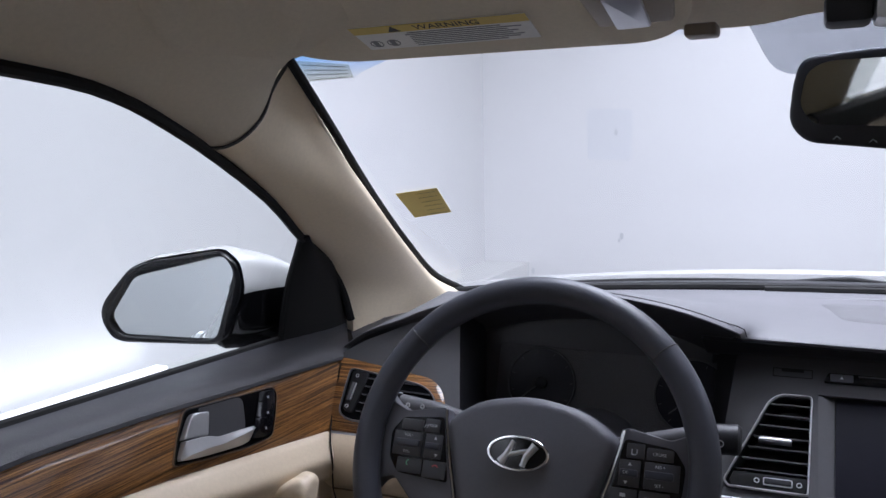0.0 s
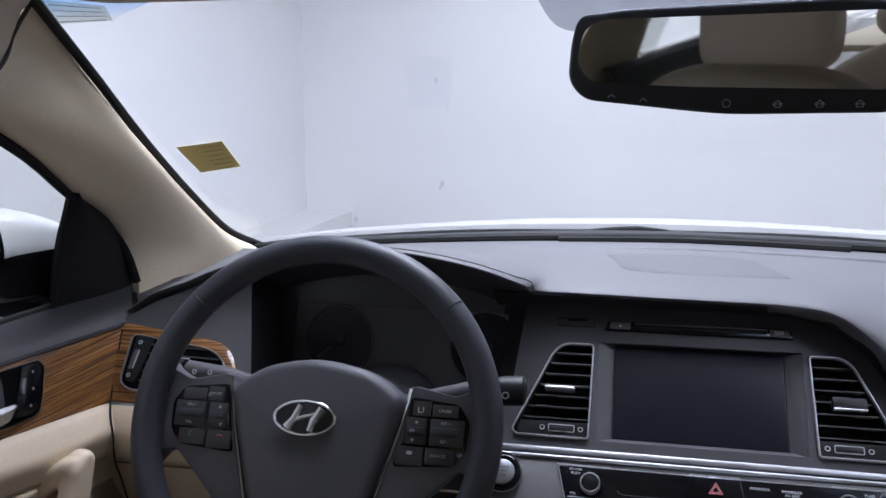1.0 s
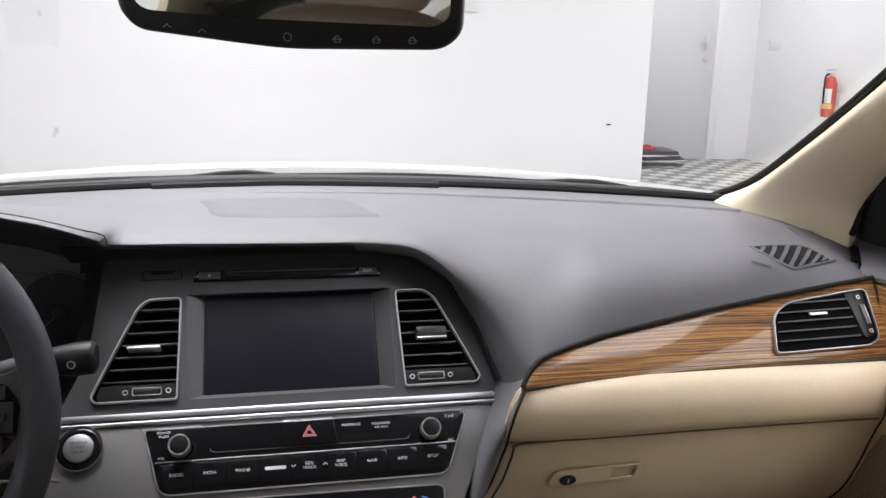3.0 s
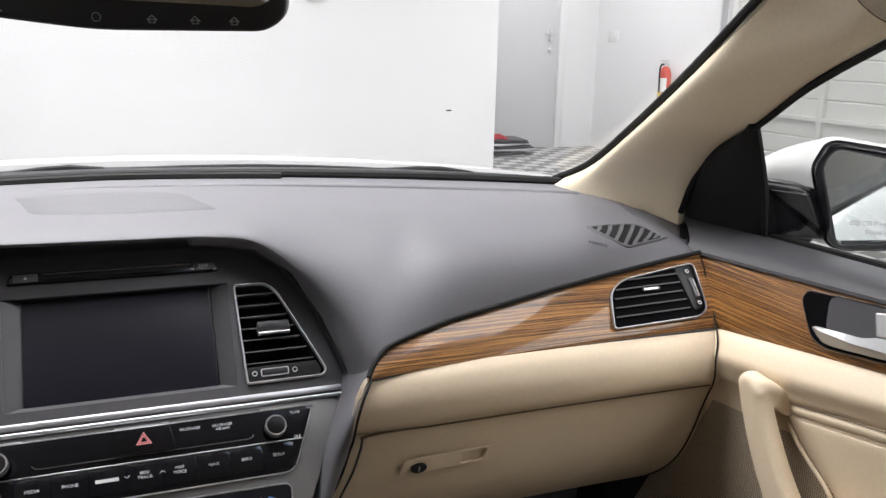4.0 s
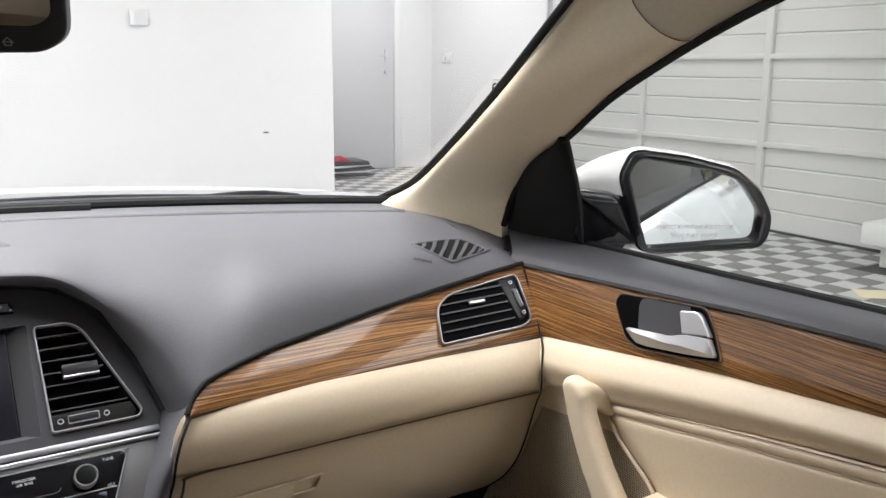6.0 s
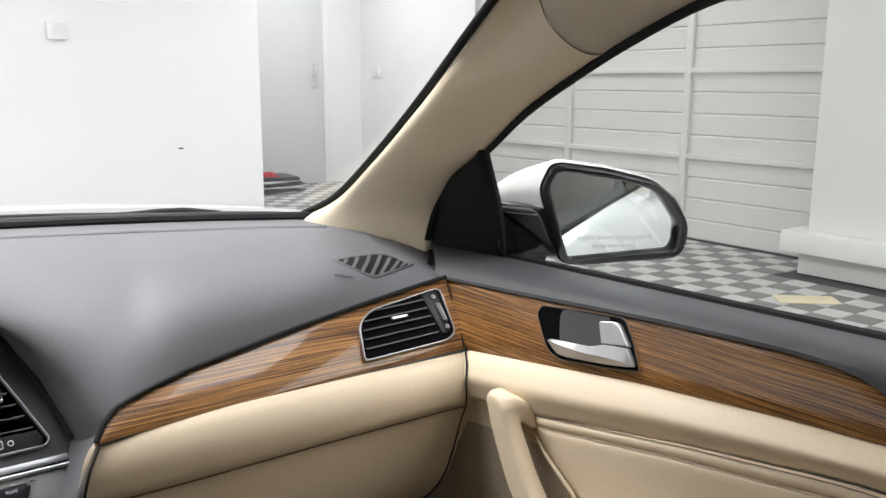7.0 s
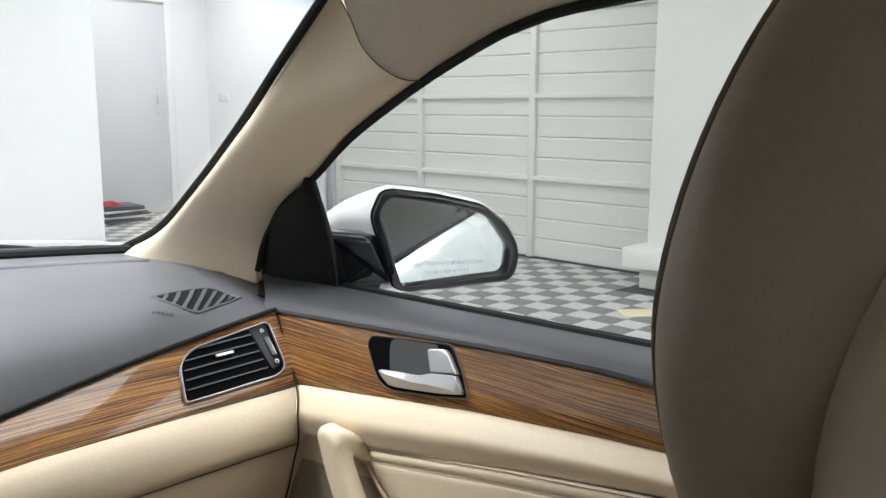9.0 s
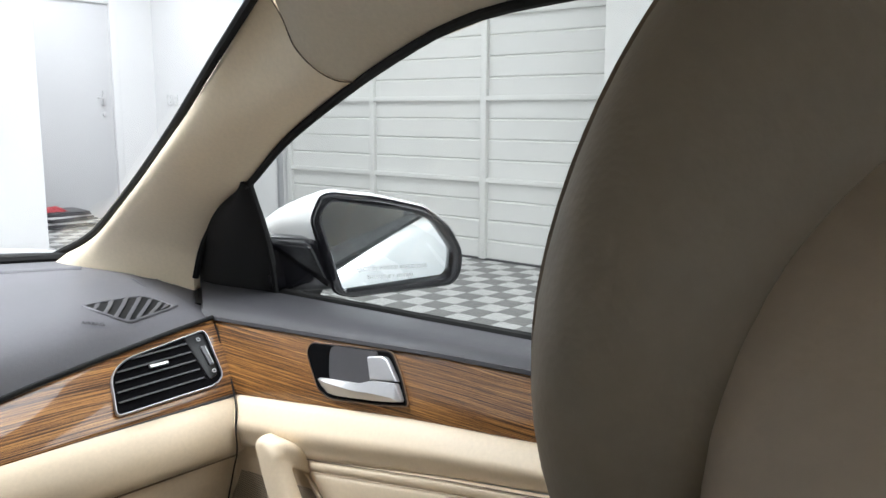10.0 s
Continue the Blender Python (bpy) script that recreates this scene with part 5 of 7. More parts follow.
for a, b in (((-0.0414, 0.0052), (-0.0518, -0.014)), ((-0.021, 0.0148), (-0.0427, -0.0256)), ((0.0016, 0.0242), (-0.0332, -0.0353)), ((0.0214, 0.030), (-0.0207, -0.0395)), ((0.0328, 0.0225), (-0.0042, -0.0333)), ((0.0432, 0.0139), (0.0155, -0.0231)), ((0.0479, 0.006), (0.0359, -0.0097))):
    rows = [[on_vent((x + dx, y), h) for dx, h in ((-0.0058, 0.0007), (-0.0010, 0.0022), (0.0004, 0.0022), (-0.0044, 0.0004))] for x, y in [(a[0] + (b[0] - a[0]) * t + 0.002 * math.sin(math.pi * t), a[1] + (b[1] - a[1]) * t) for t in np.linspace(0, 1, 8)]]
    part("slat", sheet(rows, closed=True), DARK, cv)
AB = pad_frame(0.5715, 0.9295, (0.025, -0.0085, 0.0))
writing("AIRBAG", 0.0076, AB @ Matrix.Translation((0, 0, 0.0022)), SEAL, dash)


# instrument cluster under its hood
def hood_inside():
    lip = spline([(-0.742, 0.945, 0.945), (-0.70, 0.952, 0.974), (-0.645, 0.955, 0.995), (-0.60, 0.955, 1.012), (-0.52, 0.953, 1.035), (-0.43, 0.952, 1.045), (-0.35, 0.954, 1.041), (-0.27, 0.959, 1.026), (-0.21, 0.975, 1.003)], 40)
    return sheet([[p, Vector((p.x * 0.92 - 0.033, p.y + 0.05, p.z - 0.022)), Vector((p.x * 0.9 - 0.041, 1.06, p.z - 0.05))] for p in lip])


part("hood_underside", hood_inside(), STACK_SKIN, dash)
CL = frame_of((-0.371, 1.035, 0.902), (1, 0, 0), (0, 0.28, 1))
cluster = part("instrument_binnacle", plate(rounded([(-0.24, -0.14), (0.19, -0.14), (0.19, 0.08), (0.1, 0.115), (-0.12, 0.115), (-0.24, 0.09)], 0.02), 0.004, CL, base=-0.016), STACK_SKIN, dash, "unlit black instrument binnacle with two dials")
part("lens", plate(rounded([(-0.172, -0.13), (0.172, -0.13), (0.170, 0.050), (-0.168, 0.056)], 0.008), 0.003, CL, base=-0.010, bevel=0.001), GRILLE, cluster, "dark grey instrument face")
for s in (-1, 1):
    at = CL @ Matrix.Translation((0.103 * s, 0.004, -0.0065))
    dl = part("dial", disc(0.0475, 0.0008, at, 56), SCREEN, cluster)
    part("dial_ring", annulus(0.0475, 0.0500, 0.0030, at, 56, 0.0010), DARK, dl)
    part("hub_cap", disc(0.009, 0.004, at, 24, 0.001), BLACK, dl)
    part("needle", box(-0.0009, -0.038, 0.0, 0.0009, 0.0, 0.002, 0, at @ Matrix.Translation((0, 0, 0.0012)) @ pose(0, 0, 0, 0, 0, -50)), DARK, dl)
    for k in range(9):
        a = radians(230 - 32.5 * k)
        part("dial_mark", tube([at @ Vector((r * math.cos(a), r * math.sin(a), 0.0012)) for r in (0.041, 0.045)], 0.0004, 4), DARK, dl)
def cheek_x(z):
    return curve_at([(0.78, -0.510), (0.872, -0.518), (0.91, -0.532), (0.985, -0.561), (1.02, -0.572)], z)


part("binnacle_cheek", sheet([[Vector((cheek_x(z), wood_y(z) + 0.006, z)), Vector((-0.560, 1.05, z))] for z in np.linspace(0.80, 1.02, 8)], 0.004), BLACK, dash)
part("binnacle_cheek", sheet([[STACK @ Vector((u, v, -0.003)), Vector((u - 0.03, 1.06, (STACK @ Vector((u, v, 0))).z + 0.01))] for u, v in ((-0.2125, 0.060), (-0.217, 0.0), (-0.222, -0.07), (-0.250, -0.137))], 0.004), BLACK, dash)
part("side_panel", sheet([[Vector((-0.735 + (cheek_x(z) + 0.735) * t, wood_y(z) + 0.004, z)) for z in np.linspace(0.872, curve_at([(-0.74, 0.945), (-0.70, 0.970), (-0.645, 0.992), (-0.60, 1.008), (-0.57, 1.015)], -0.735 + 0.163 * t), 10)] for t in np.linspace(0, 1, 10)], 0.006), DARK, dash, "charcoal panel beside the instruments")
part("column_shroud", tube([(-0.395, 0.76, 0.875), (-0.395, 0.84, 0.845), (-0.395, 0.95, 0.82), (-0.395, 1.02, 0.80)], [0.055, 0.07, 0.075, 0.08], 24), DARK, dash, "charcoal steering column shroud")

# dash ends, out to the doors
def end_line(x):
    """Where the seam between dash and door runs across the sill."""
    return 0.948 + 1.55 * max(0.0, x - 0.728)


for s in (1, -1):
    rows = []
    for t in np.linspace(0, 1, 10):
        row = []
        for x in np.linspace(0.700, 0.865, 12):
            y = end_line(x) + (1.28 - end_line(x)) * t
            row.append(mirrored((x, y, min(0.982 - 0.12 * (x - 0.70), 0.9525 - 0.19 * (x - 0.701) + 0.30 * (y - 0.961))), s))
        rows.append(row)
    part("dash_end", sheet(rows, 0.02), PAD, dash)

# ------------------------------------------------------------------ steering wheel and stalks
WH = frame_of((-0.40, 0.7425, 0.906), (1, 0, 0), (0, math.sin(radians(25)), math.cos(radians(25))))
wheel = thing("steering_wheel", "black leather steering wheel with buttons on its spokes", "steering wheel")


def circle(r, n, z=0.0, a0=0.0, a1=360.0, closed=True):
    k = n if closed else n - 1
    return [WH @ Vector((r * math.cos(radians(a0 + (a1 - a0) * i / k)), r * math.sin(radians(a0 + (a1 - a0) * i / k)), z)) for i in range(n)]


NW = WH.to_3x3() @ Vector((0, 0, 1))
part("rim", tube(circle(0.1835, 96), 0.0155, 16, True, 1.05, up=NW), LEATHER, wheel, "black leather rim")
for a in (42, 139):
    part("rim_seam", tube([WH @ Vector((math.cos(radians(a)) * (0.1835 + 0.0158 * math.cos(q)), math.sin(radians(a)) * (0.1835 + 0.0158 * math.cos(q)), 0.0165 * math.sin(q))) for q in np.linspace(-0.6, math.pi + 0.2, 20)], 0.0007, 6), INK_DARK, wheel)


def domed(outline, m, h, rim=0.006, n=6):
    """A cushion: the outline rising in rounded steps to a flat crown."""
    rows = []
    for k in range(n + 1):
        a = k / n * math.pi / 2
        rows.append([m @ Vector((x, y, h * math.sin(a))) for x, y in shrink(outline, rim * (1 - math.cos(a)))])
    c = sum((Vector(p) for p in rows[-1]), Vector()) / len(rows[-1])
    top = m.to_3x3() @ Vector((0, 0, 1))
    for t in (0.75, 0.5, 0.25):
        rows.append([c.lerp(p, t) + top * h * 0.22 * (1 - t * t) for p in rows[n]])
    bm = sheet([[m @ Vector((x, y, -0.02)) for x, y in outline]] + rows, closed=True)
    bmesh.ops.holes_fill(bm, edges=bm.edges[:])
    return bm


HUB = rounded([(-0.095, 0.030), (-0.062, 0.056), (0.0, 0.069), (0.064, 0.056), (0.098, 0.030), (0.062, -0.092), (0.030, -0.128), (-0.026, -0.128), (-0.058, -0.092)], [0.014, 0.04, 0.06, 0.04, 0.014, 0.03, 0.03, 0.03, 0.03], 6)
part("airbag_cover", domed(HUB, WH @ Matrix.Translation((0, 0, -0.012)), 0.016, 0.012), COVER, wheel, "smooth black airbag cover")
SPOKE = rounded([(0.178, 0.058), (0.166, 0.046), (0.146, 0.037), (0.100, 0.046), (0.086, 0.0), (0.058, -0.10), (0.066, -0.150), (0.104, -0.150), (0.104, -0.082), (0.152, -0.036), (0.166, -0.040), (0.178, -0.056)], 0.005)
for s in (1, -1):
    sp = part("spoke", plate(flip(SPOKE, s), 0.022, WH @ Matrix.Translation((0.002, 0, -0.030)), bevel=0.0025), COVER, wheel, "charcoal spoke")
    part("spoke_trim", tube([WH @ Vector((0.002 + x * s, y, -0.007)) for x, y in ((0.099, 0.042), (0.097, 0.030), (0.088, -0.008), (0.076, -0.05), (0.060, -0.105))], 0.0018, 6), CHROME, sp, "thin chrome line")
    PADB = rounded([(0.1005, 0.034), (0.150, 0.029), (0.162, 0.012), (0.160, -0.016), (0.148, -0.032), (0.086, -0.036)], 0.005)
    pb = part("button_pad", plate(flip(PADB, s), 0.004, WH @ Matrix.Translation((0.002, 0, -0.0105)), bevel=0.001), GLOSS, sp)
    for x0, x1, y0, y1 in ((0.1035, 0.1215, 0.0155, 0.030), (0.1235, 0.150, 0.0155, 0.0275), (0.0975, 0.1185, -0.0125, 0.0135), (0.1225, 0.157, -0.0125, 0.0135), (0.0895, 0.117, -0.0335, -0.0150), (0.119, 0.149, -0.0310, -0.0150)):
        xa, xb = sorted((x0 * s + 0.002, x1 * s + 0.002))
        part("button", box(xa, y0, -0.0075, xb, y1, -0.0048, 0.0007, WH), STACK_SKIN, pb)
    xa, xb = sorted((0.1235 * s + 0.002, 0.152 * s + 0.002))
    part("rocker", box(xa, -0.003, -0.005, xb, 0.005, 0.0005, 0.0018, WH), LEATHER, pb)
    xa, xb = sorted((0.099 * s + 0.002, 0.117 * s + 0.002))
    part("rocker", box(xa, -0.003, -0.005, xb, 0.004, -0.001, 0.0015, WH), LEATHER, pb)


def mark(txt, x, y, size=0.0042, mat=INK):
    writing(txt, size, WH @ Matrix.Translation((x, y, -0.0046)), mat, wheel)


for txt, x, y in (("CRUISE", 0.1385, 0.0215), ("RES +", 0.140, 0.0095), ("SET -", 0.140, -0.0085), ("CANCEL", 0.135, -0.0225), ("MODE", -0.110, 0.0225), ("VOL+", -0.137, 0.0095), ("VOL-", -0.137, -0.0085)):
    mark(txt, x, y)
writing("OK", 0.004, WH @ Matrix.Translation((0.107, 0.0005, -0.0008)), INK, wheel)
for x, y, a in ((0.110, 0.009, 90), (0.107, -0.0085, -90), (-0.104, 0.009, 90), (-0.101, -0.0085, -90)):
    part("arrow", plate([(0.0022 * math.cos(radians(a + q)), 0.0022 * math.sin(radians(a + q))) for q in (0, 120, 240)], 0.0003, WH @ Matrix.Translation((x, y, -0.0048))), INK, wheel)
part("symbol", ring(*[rounded([(0.1105 - d, 0.0185 + e), (0.1155 + e, 0.0185 + e), (0.1155 + e, 0.0245), (0.1105 - d, 0.0245)], 0.001) for d, e in ((0, 0), (-0.001, 0.001))], 0.0003, WH @ Matrix.Translation((0, 0, -0.0048))), INK, wheel)
part("symbol", box(0.1025, -0.023, -0.0048, 0.108, -0.0195, -0.0045, 0, WH), INK, wheel)
part("symbol", tube([WH @ Vector((-0.118 + d, 0.0195 + h, -0.0046)) for d, h in ((-0.002, 0), (0, 0.004), (0.002, 0))], 0.0004, 4), INK, wheel)
part("call_symbol", tube([WH @ Vector((-0.132 + 0.003 * math.cos(q), -0.0205 + 0.003 * math.sin(q), -0.0046)) for q in np.linspace(1.6, 4.2, 8)], 0.0007, 5), GREEN_INK, wheel, "green call mark")
part("hang_up_symbol", tube([WH @ Vector((-0.100 + 0.0035 * math.cos(q), -0.0225 + 0.003 * math.sin(q), -0.0046)) for q in np.linspace(0.4, 2.7, 8)], 0.0007, 5), RED_INK, wheel, "red hang-up mark")
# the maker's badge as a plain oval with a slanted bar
EM = WH @ Matrix.Translation((-0.003, 0.004, 0.0085))
em = part("badge", ring([(0.034 * math.cos(q), 0.0185 * math.sin(q)) for q in np.linspace(0, 2 * math.pi, 48, endpoint=False)], [(0.0305 * math.cos(q), 0.0155 * math.sin(q)) for q in np.linspace(0, 2 * math.pi, 48, endpoint=False)], 0.004, EM, 0.001), CHROME, wheel, "oval chrome badge")
part("badge_field", plate([(0.0306 * math.cos(q), 0.0156 * math.sin(q)) for q in np.linspace(0, 2 * math.pi, 48, endpoint=False)], 0.0015, EM), GLOSS, em)
for pts, w in (([(-0.018, -0.011), (-0.012, -0.002), (-0.006, 0.0125)], [0.0048, 0.0036, 0.0028]), ([(0.006, -0.013), (0.009, -0.003), (0.018, 0.010)], [0.0028, 0.0036, 0.0048]), ([(-0.012, -0.003), (0, 0.001), (0.010, 0.0035)], [0.0024, 0.0024, 0.0024])):
    part("badge_bar", tube([EM @ Vector((x, y, 0.0015)) for x, y in pts], w, 8, up=NW), CHROME_SHINE, em)

ls = thing("indicator_stalk", "black indicator stalk with white lamp marks", "stalk", "steering column stalks")
part("lever", tube([(-0.44, 0.85, 0.885), (-0.50, 0.852, 0.900), (-0.55, 0.855, 0.908), (-0.60, 0.857, 0.913)], [0.009, 0.010, 0.012, 0.0115], 12), DARK, ls)
part("twist_grip", tube([(-0.604, 0.857, 0.913), (-0.635, 0.858, 0.916)], [0.0125, 0.0115], 16), BLACK, ls)
for x, r in ((-0.62, 0.004), (-0.585, 0.003), (-0.565, 0.003)):
    part("lamp_mark", annulus(r * 0.5, r, 0.0006, frame_of((x, 0.8445, 0.9155), (1, 0, 0), (0, 0.3, 1)), 12), INK, ls)
rs = thing("wiper_stalk", "black wiper stalk with a white mark", "stalk", "steering column stalks")
part("lever", tube([(-0.36, 0.85, 0.885), (-0.30, 0.853, 0.900), (-0.245, 0.857, 0.912)], [0.009, 0.010, 0.012], 12), DARK, rs)
part("twist_grip", tube([(-0.243, 0.857, 0.912), (-0.215, 0.858, 0.913), (-0.196, 0.859, 0.914), (-0.193, 0.859, 0.914)], [0.0125, 0.0165, 0.0165, 0.013], 16), BLACK, rs)
part("wiper_mark", annulus(0.003, 0.004, 0.0006, frame_of((-0.213, 0.8405, 0.914), (1, 0, 0), (0, 0.1, 1)), 12), INK, rs)


# ------------------------------------------------------------------ doors
MESHM = perforated("perforated_beige", (0.40, 0.335, 0.25), (0.03, 0.025, 0.02), 340)
W_TOP = [(0.94, 0.945), (0.919, 0.946), (0.715, 0.958), (0.552, 0.968), (0.425, 0.973), (0.36, 0.972), (0.324, 0.961), (0.295, 0.934), (0.29, 0.926)]
W_LOW = [(0.94, 0.866), (0.842, 0.869), (0.569, 0.903), (0.41, 0.917), (0.285, 0.925)]
ROLL = [(0.94, 0.80), (0.695, 0.83), (0.506, 0.864), (0.336, 0.89), (-0.3, 0.93)]


def front_y(z):
    return curve_at([(0.50, 1.02), (0.613, 0.955), (0.685, 0.895), (0.769, 0.843), (0.835, 0.830), (0.873, 0.843), (0.952, 0.945), (0.97, 0.97)], z)


def side_x(z):
    return 0.70 + 0.3 * (z - 0.87)



def lever_skin(q, m):
    """Pull lever: a bar with a creased belly that swells out towards its grip end."""
    bm = bmesh.new()
    ribs = []
    for y, top, low, out in ((0.7010, 0.9165, 0.9125, 0.004), (0.6970, 0.9178, 0.9085, 0.006), (0.6905, 0.9186, 0.9055, 0.007), (0.683, 0.9194, 0.9036, 0.008), (0.666, 0.9212, 0.9048, 0.010), (0.650, 0.9226, 0.9066, 0.011), (0.636, 0.9238, 0.9084, 0.012), (0.628, 0.9258, 0.9094, 0.012), (0.619, 0.9292, 0.9104, 0.012), (0.610, 0.9312, 0.9116, 0.012), (0.599, 0.9327, 0.9132, 0.012), (0.584, 0.9342, 0.9158, 0.012), (0.578, 0.9275, 0.9172, 0.011), (0.573, 0.9208, 0.9184, 0.009)):
        crease = top + (low - top) * (0.20 + 0.62 * (0.701 - y) / 0.128)
        rib = []
        for z, w in ((top, 0.002), (top, out - 0.001), (top - 0.0008, out), (crease, out + 0.0015), (low + 0.0008, out - 0.004), (low, out - 0.005), (low, 0.001)):
            u, v = q(y, z)
            rib.append(bm.verts.new(m @ Vector((u, v, max(w, 0.001)))))
        ribs.append(rib)
    for a, b in zip(ribs, ribs[1:]):
        for n in range(6):
            bm.faces.new((a[n], b[n], b[n + 1], a[n + 1]))
    bm.faces.new(ribs[0])
    bm.faces.new(ribs[-1][::-1])
    bmesh.ops.recalc_face_normals(bm, faces=bm.faces)
    return bm


def car_door(s):
    def put(name, rows, mat, label="", thick=0.004):
        return part(name, sheet([[mirrored(p, s) for p in r] for r in rows], thick), mat, d, label)

    d = car

    # lower panel, stepped in behind the roll
    rows = []
    for y in np.linspace(0.98, -0.32, 50):
        zr = curve_at(ROLL, y) - 0.001
        row = []
        for t in np.linspace(0, 1, 10):
            z = zr + (0.40 - zr) * t
            yy = min(y, front_y(z))
            row.append((0.694 + 0.014 * math.sin(min(1, t * 3) * math.pi * 0.5) + 0.01 * t, yy, z))
        rows.append(row)
    d = put("front_door", rows, BEIGE, "beige leather front door with wood inlay and black sill, shut")
    ys = [0.0] + list(np.linspace(0.02, 1, 80))
    # sill pad
    rows = []
    for t in ys:
        y0 = 1.075 - 1.40 * t
        zt = curve_at(W_TOP, y0) if y0 > 0.42 else 0.973
        zl = max(0.926, curve_at(W_TOP, y0)) if y0 < 0.42 else zt
        ze = 0.973 + 0.026 * (0.905 - y0) / 1.2
        sx, sl = side_x(zt), side_x(zl)
        row = [(sl + 0.006, y0, zl - 0.004), (sl - 0.002, y0, zl), (sl - 0.001, y0, zl + 0.004), (sx + 0.000, y0, zt + 0.004), (sx + 0.005, y0, zt + 0.010), (sx + 0.014, y0, zt * 0.75 + ze * 0.25 + 0.010), (sx + 0.03, y0, zt * 0.45 + ze * 0.55 + 0.008), (0.785, y0, ze + 0.001), (0.799, y0, ze), (0.806, y0, ze - 0.008)]
        rows.append([(x, min(y, end_line(x) - 0.002), z) for x, y, z in row])
    put("sill_pad", rows, SILL, "grained dark grey door sill")
    # wood inlay
    rows = []
    for y in np.linspace(0.945, 0.291, 44):
        zt, zb = curve_at(W_TOP, y), curve_at(W_LOW, y)
        rows.append([(side_x(z) - 0.001 * math.sin(math.pi * t) + (0.003 if t in (0, 1) else 0), max(y, 0) if y < front_y(z) else front_y(z), z) for t in np.linspace(0, 1, 9) for z in [zb + (zt - zb) * t]])
    put("wood_inlay", rows, WOOD, "glossy streaked brown wood inlay")
    # soft beige roll below the wood
    rows = []
    for y in np.linspace(0.95, -0.32, 50):
        zb = curve_at(W_LOW, y) if y > 0.285 else 0.925 + (0.285 - y) * 0.01
        zr = curve_at(ROLL, y)
        row = []
        for t in np.linspace(0, 1, 19):
            z = zb + (zr - zb) * t
            yy = min(y, front_y(z))
            row.append((side_x(zb) + curve_at([(0, 0.002), (0.055, -0.006), (0.2, -0.0125), (0.36, -0.0180), (0.45, -0.0205), (0.54, -0.0210), (0.64, -0.0200), (0.8, -0.0170), (0.97, -0.0148), (1, -0.0125)], t), yy, z))
        rows.append(row)
    put("upper_trim", rows, BEIGE, "smooth beige upper door trim")
    # padded insert below the roll: a rolled upper edge, a stitched groove, then the flat
    def panel_front(z):
        return curve_at([(0.60, 0.50), (0.70, 0.592), (0.754, 0.637), (0.785, 0.684), (0.813, 0.711), (0.84, 0.716)], z)

    rows = []
    for dz, x in ((0.0004, 0.699), (0.0009, 0.6925), (0.0028, 0.6905), (0.0060, 0.6898), (0.0095, 0.6902), (0.0120, 0.6914), (0.0133, 0.6930), (0.0150, 0.6930), (0.0163, 0.6916), (0.0190, 0.6910), (0.026, 0.6912), (0.05, 0.6922), (0.09, 0.694), (0.16, 0.697)):
        yf = 0.7
        for k in range(12):
            yf = 0.5 * yf + 0.5 * panel_front(curve_at(ROLL, yf) - dz)
        rows.append([(x + (0.006 if u == 0 else 0), yf + (-0.3 - yf) * u, curve_at(ROLL, yf + (-0.3 - yf) * u) - dz) for u in np.linspace(0, 1, 46)])
    put("insert_panel", rows, BEIGE, "padded beige insert with a stitched edge")
    part("stitching", merge(*[tube([mirrored((0.6917, y, curve_at(ROLL, y) - 0.0139), s), mirrored((0.6917, y - 0.0024, curve_at(ROLL, y - 0.0024) - 0.0143), s)], 0.0007, 5) for y in np.linspace(0.69, 0.0, 210)]), BEIGE, d)["kind"] = "stuff"
    part("roll_gap", tube([mirrored((0.6908, y, curve_at(ROLL, y) - 0.0002), s) for y in np.linspace(0.712, -0.3, 40)], 0.0006, 6), SEAM_SHADE, d)
    part("panel_edge", tube([mirrored((0.6945, panel_front(z), z), s) for z in np.linspace(0.812, 0.66, 20)], 0.0024, 8), BEIGE, d)
    # perforated speaker cover around and behind the grip
    rows = []
    for z in np.linspace(0.818, 0.55, 14):
        ya, yb = front_y(z) - 0.006, panel_front(z) - 0.004
        rows.append([(0.7005, y, z) for y in np.linspace(ya, yb, 10)])
    put("speaker_cover", rows, MESHM, "perforated beige speaker cover", 0.003)
    part("cover_step", tube([mirrored((0.6985, y, 0.8195), s) for y in np.linspace(0.822, 0.745, 8)], 0.0016, 6), SEAM_SHADE, d)
    # pull handle: a flat blade standing off the door, its head turned back into the trim
    blade = spline([(0.660, 0.640, 0), (0.688, 0.722, 0), (0.706, 0.750, 0), (0.7275, 0.790, 0), (0.7425, 0.827, 0), (0.7485, 0.844, 0)], 18)
    back = spline([(0.7065, 0.836, 0), (0.7025, 0.826, 0), (0.693, 0.808, 0), (0.668, 0.769, 0), (0.646, 0.742, 0), (0.605, 0.690, 0), (0.58, 0.640, 0)], 16)
    outline = [(-p.x, p.y) for p in blade] + [(-0.7450, 0.8525), (-0.7370, 0.8575), (-0.7270, 0.8570), (-0.7140, 0.8500), (-0.7070, 0.8430)] + [(-p.x, p.y) for p in back]
    gm = frame_of((0.672, 0, 0), (0, -1, 0), (0, 0, 1))
    neck = []
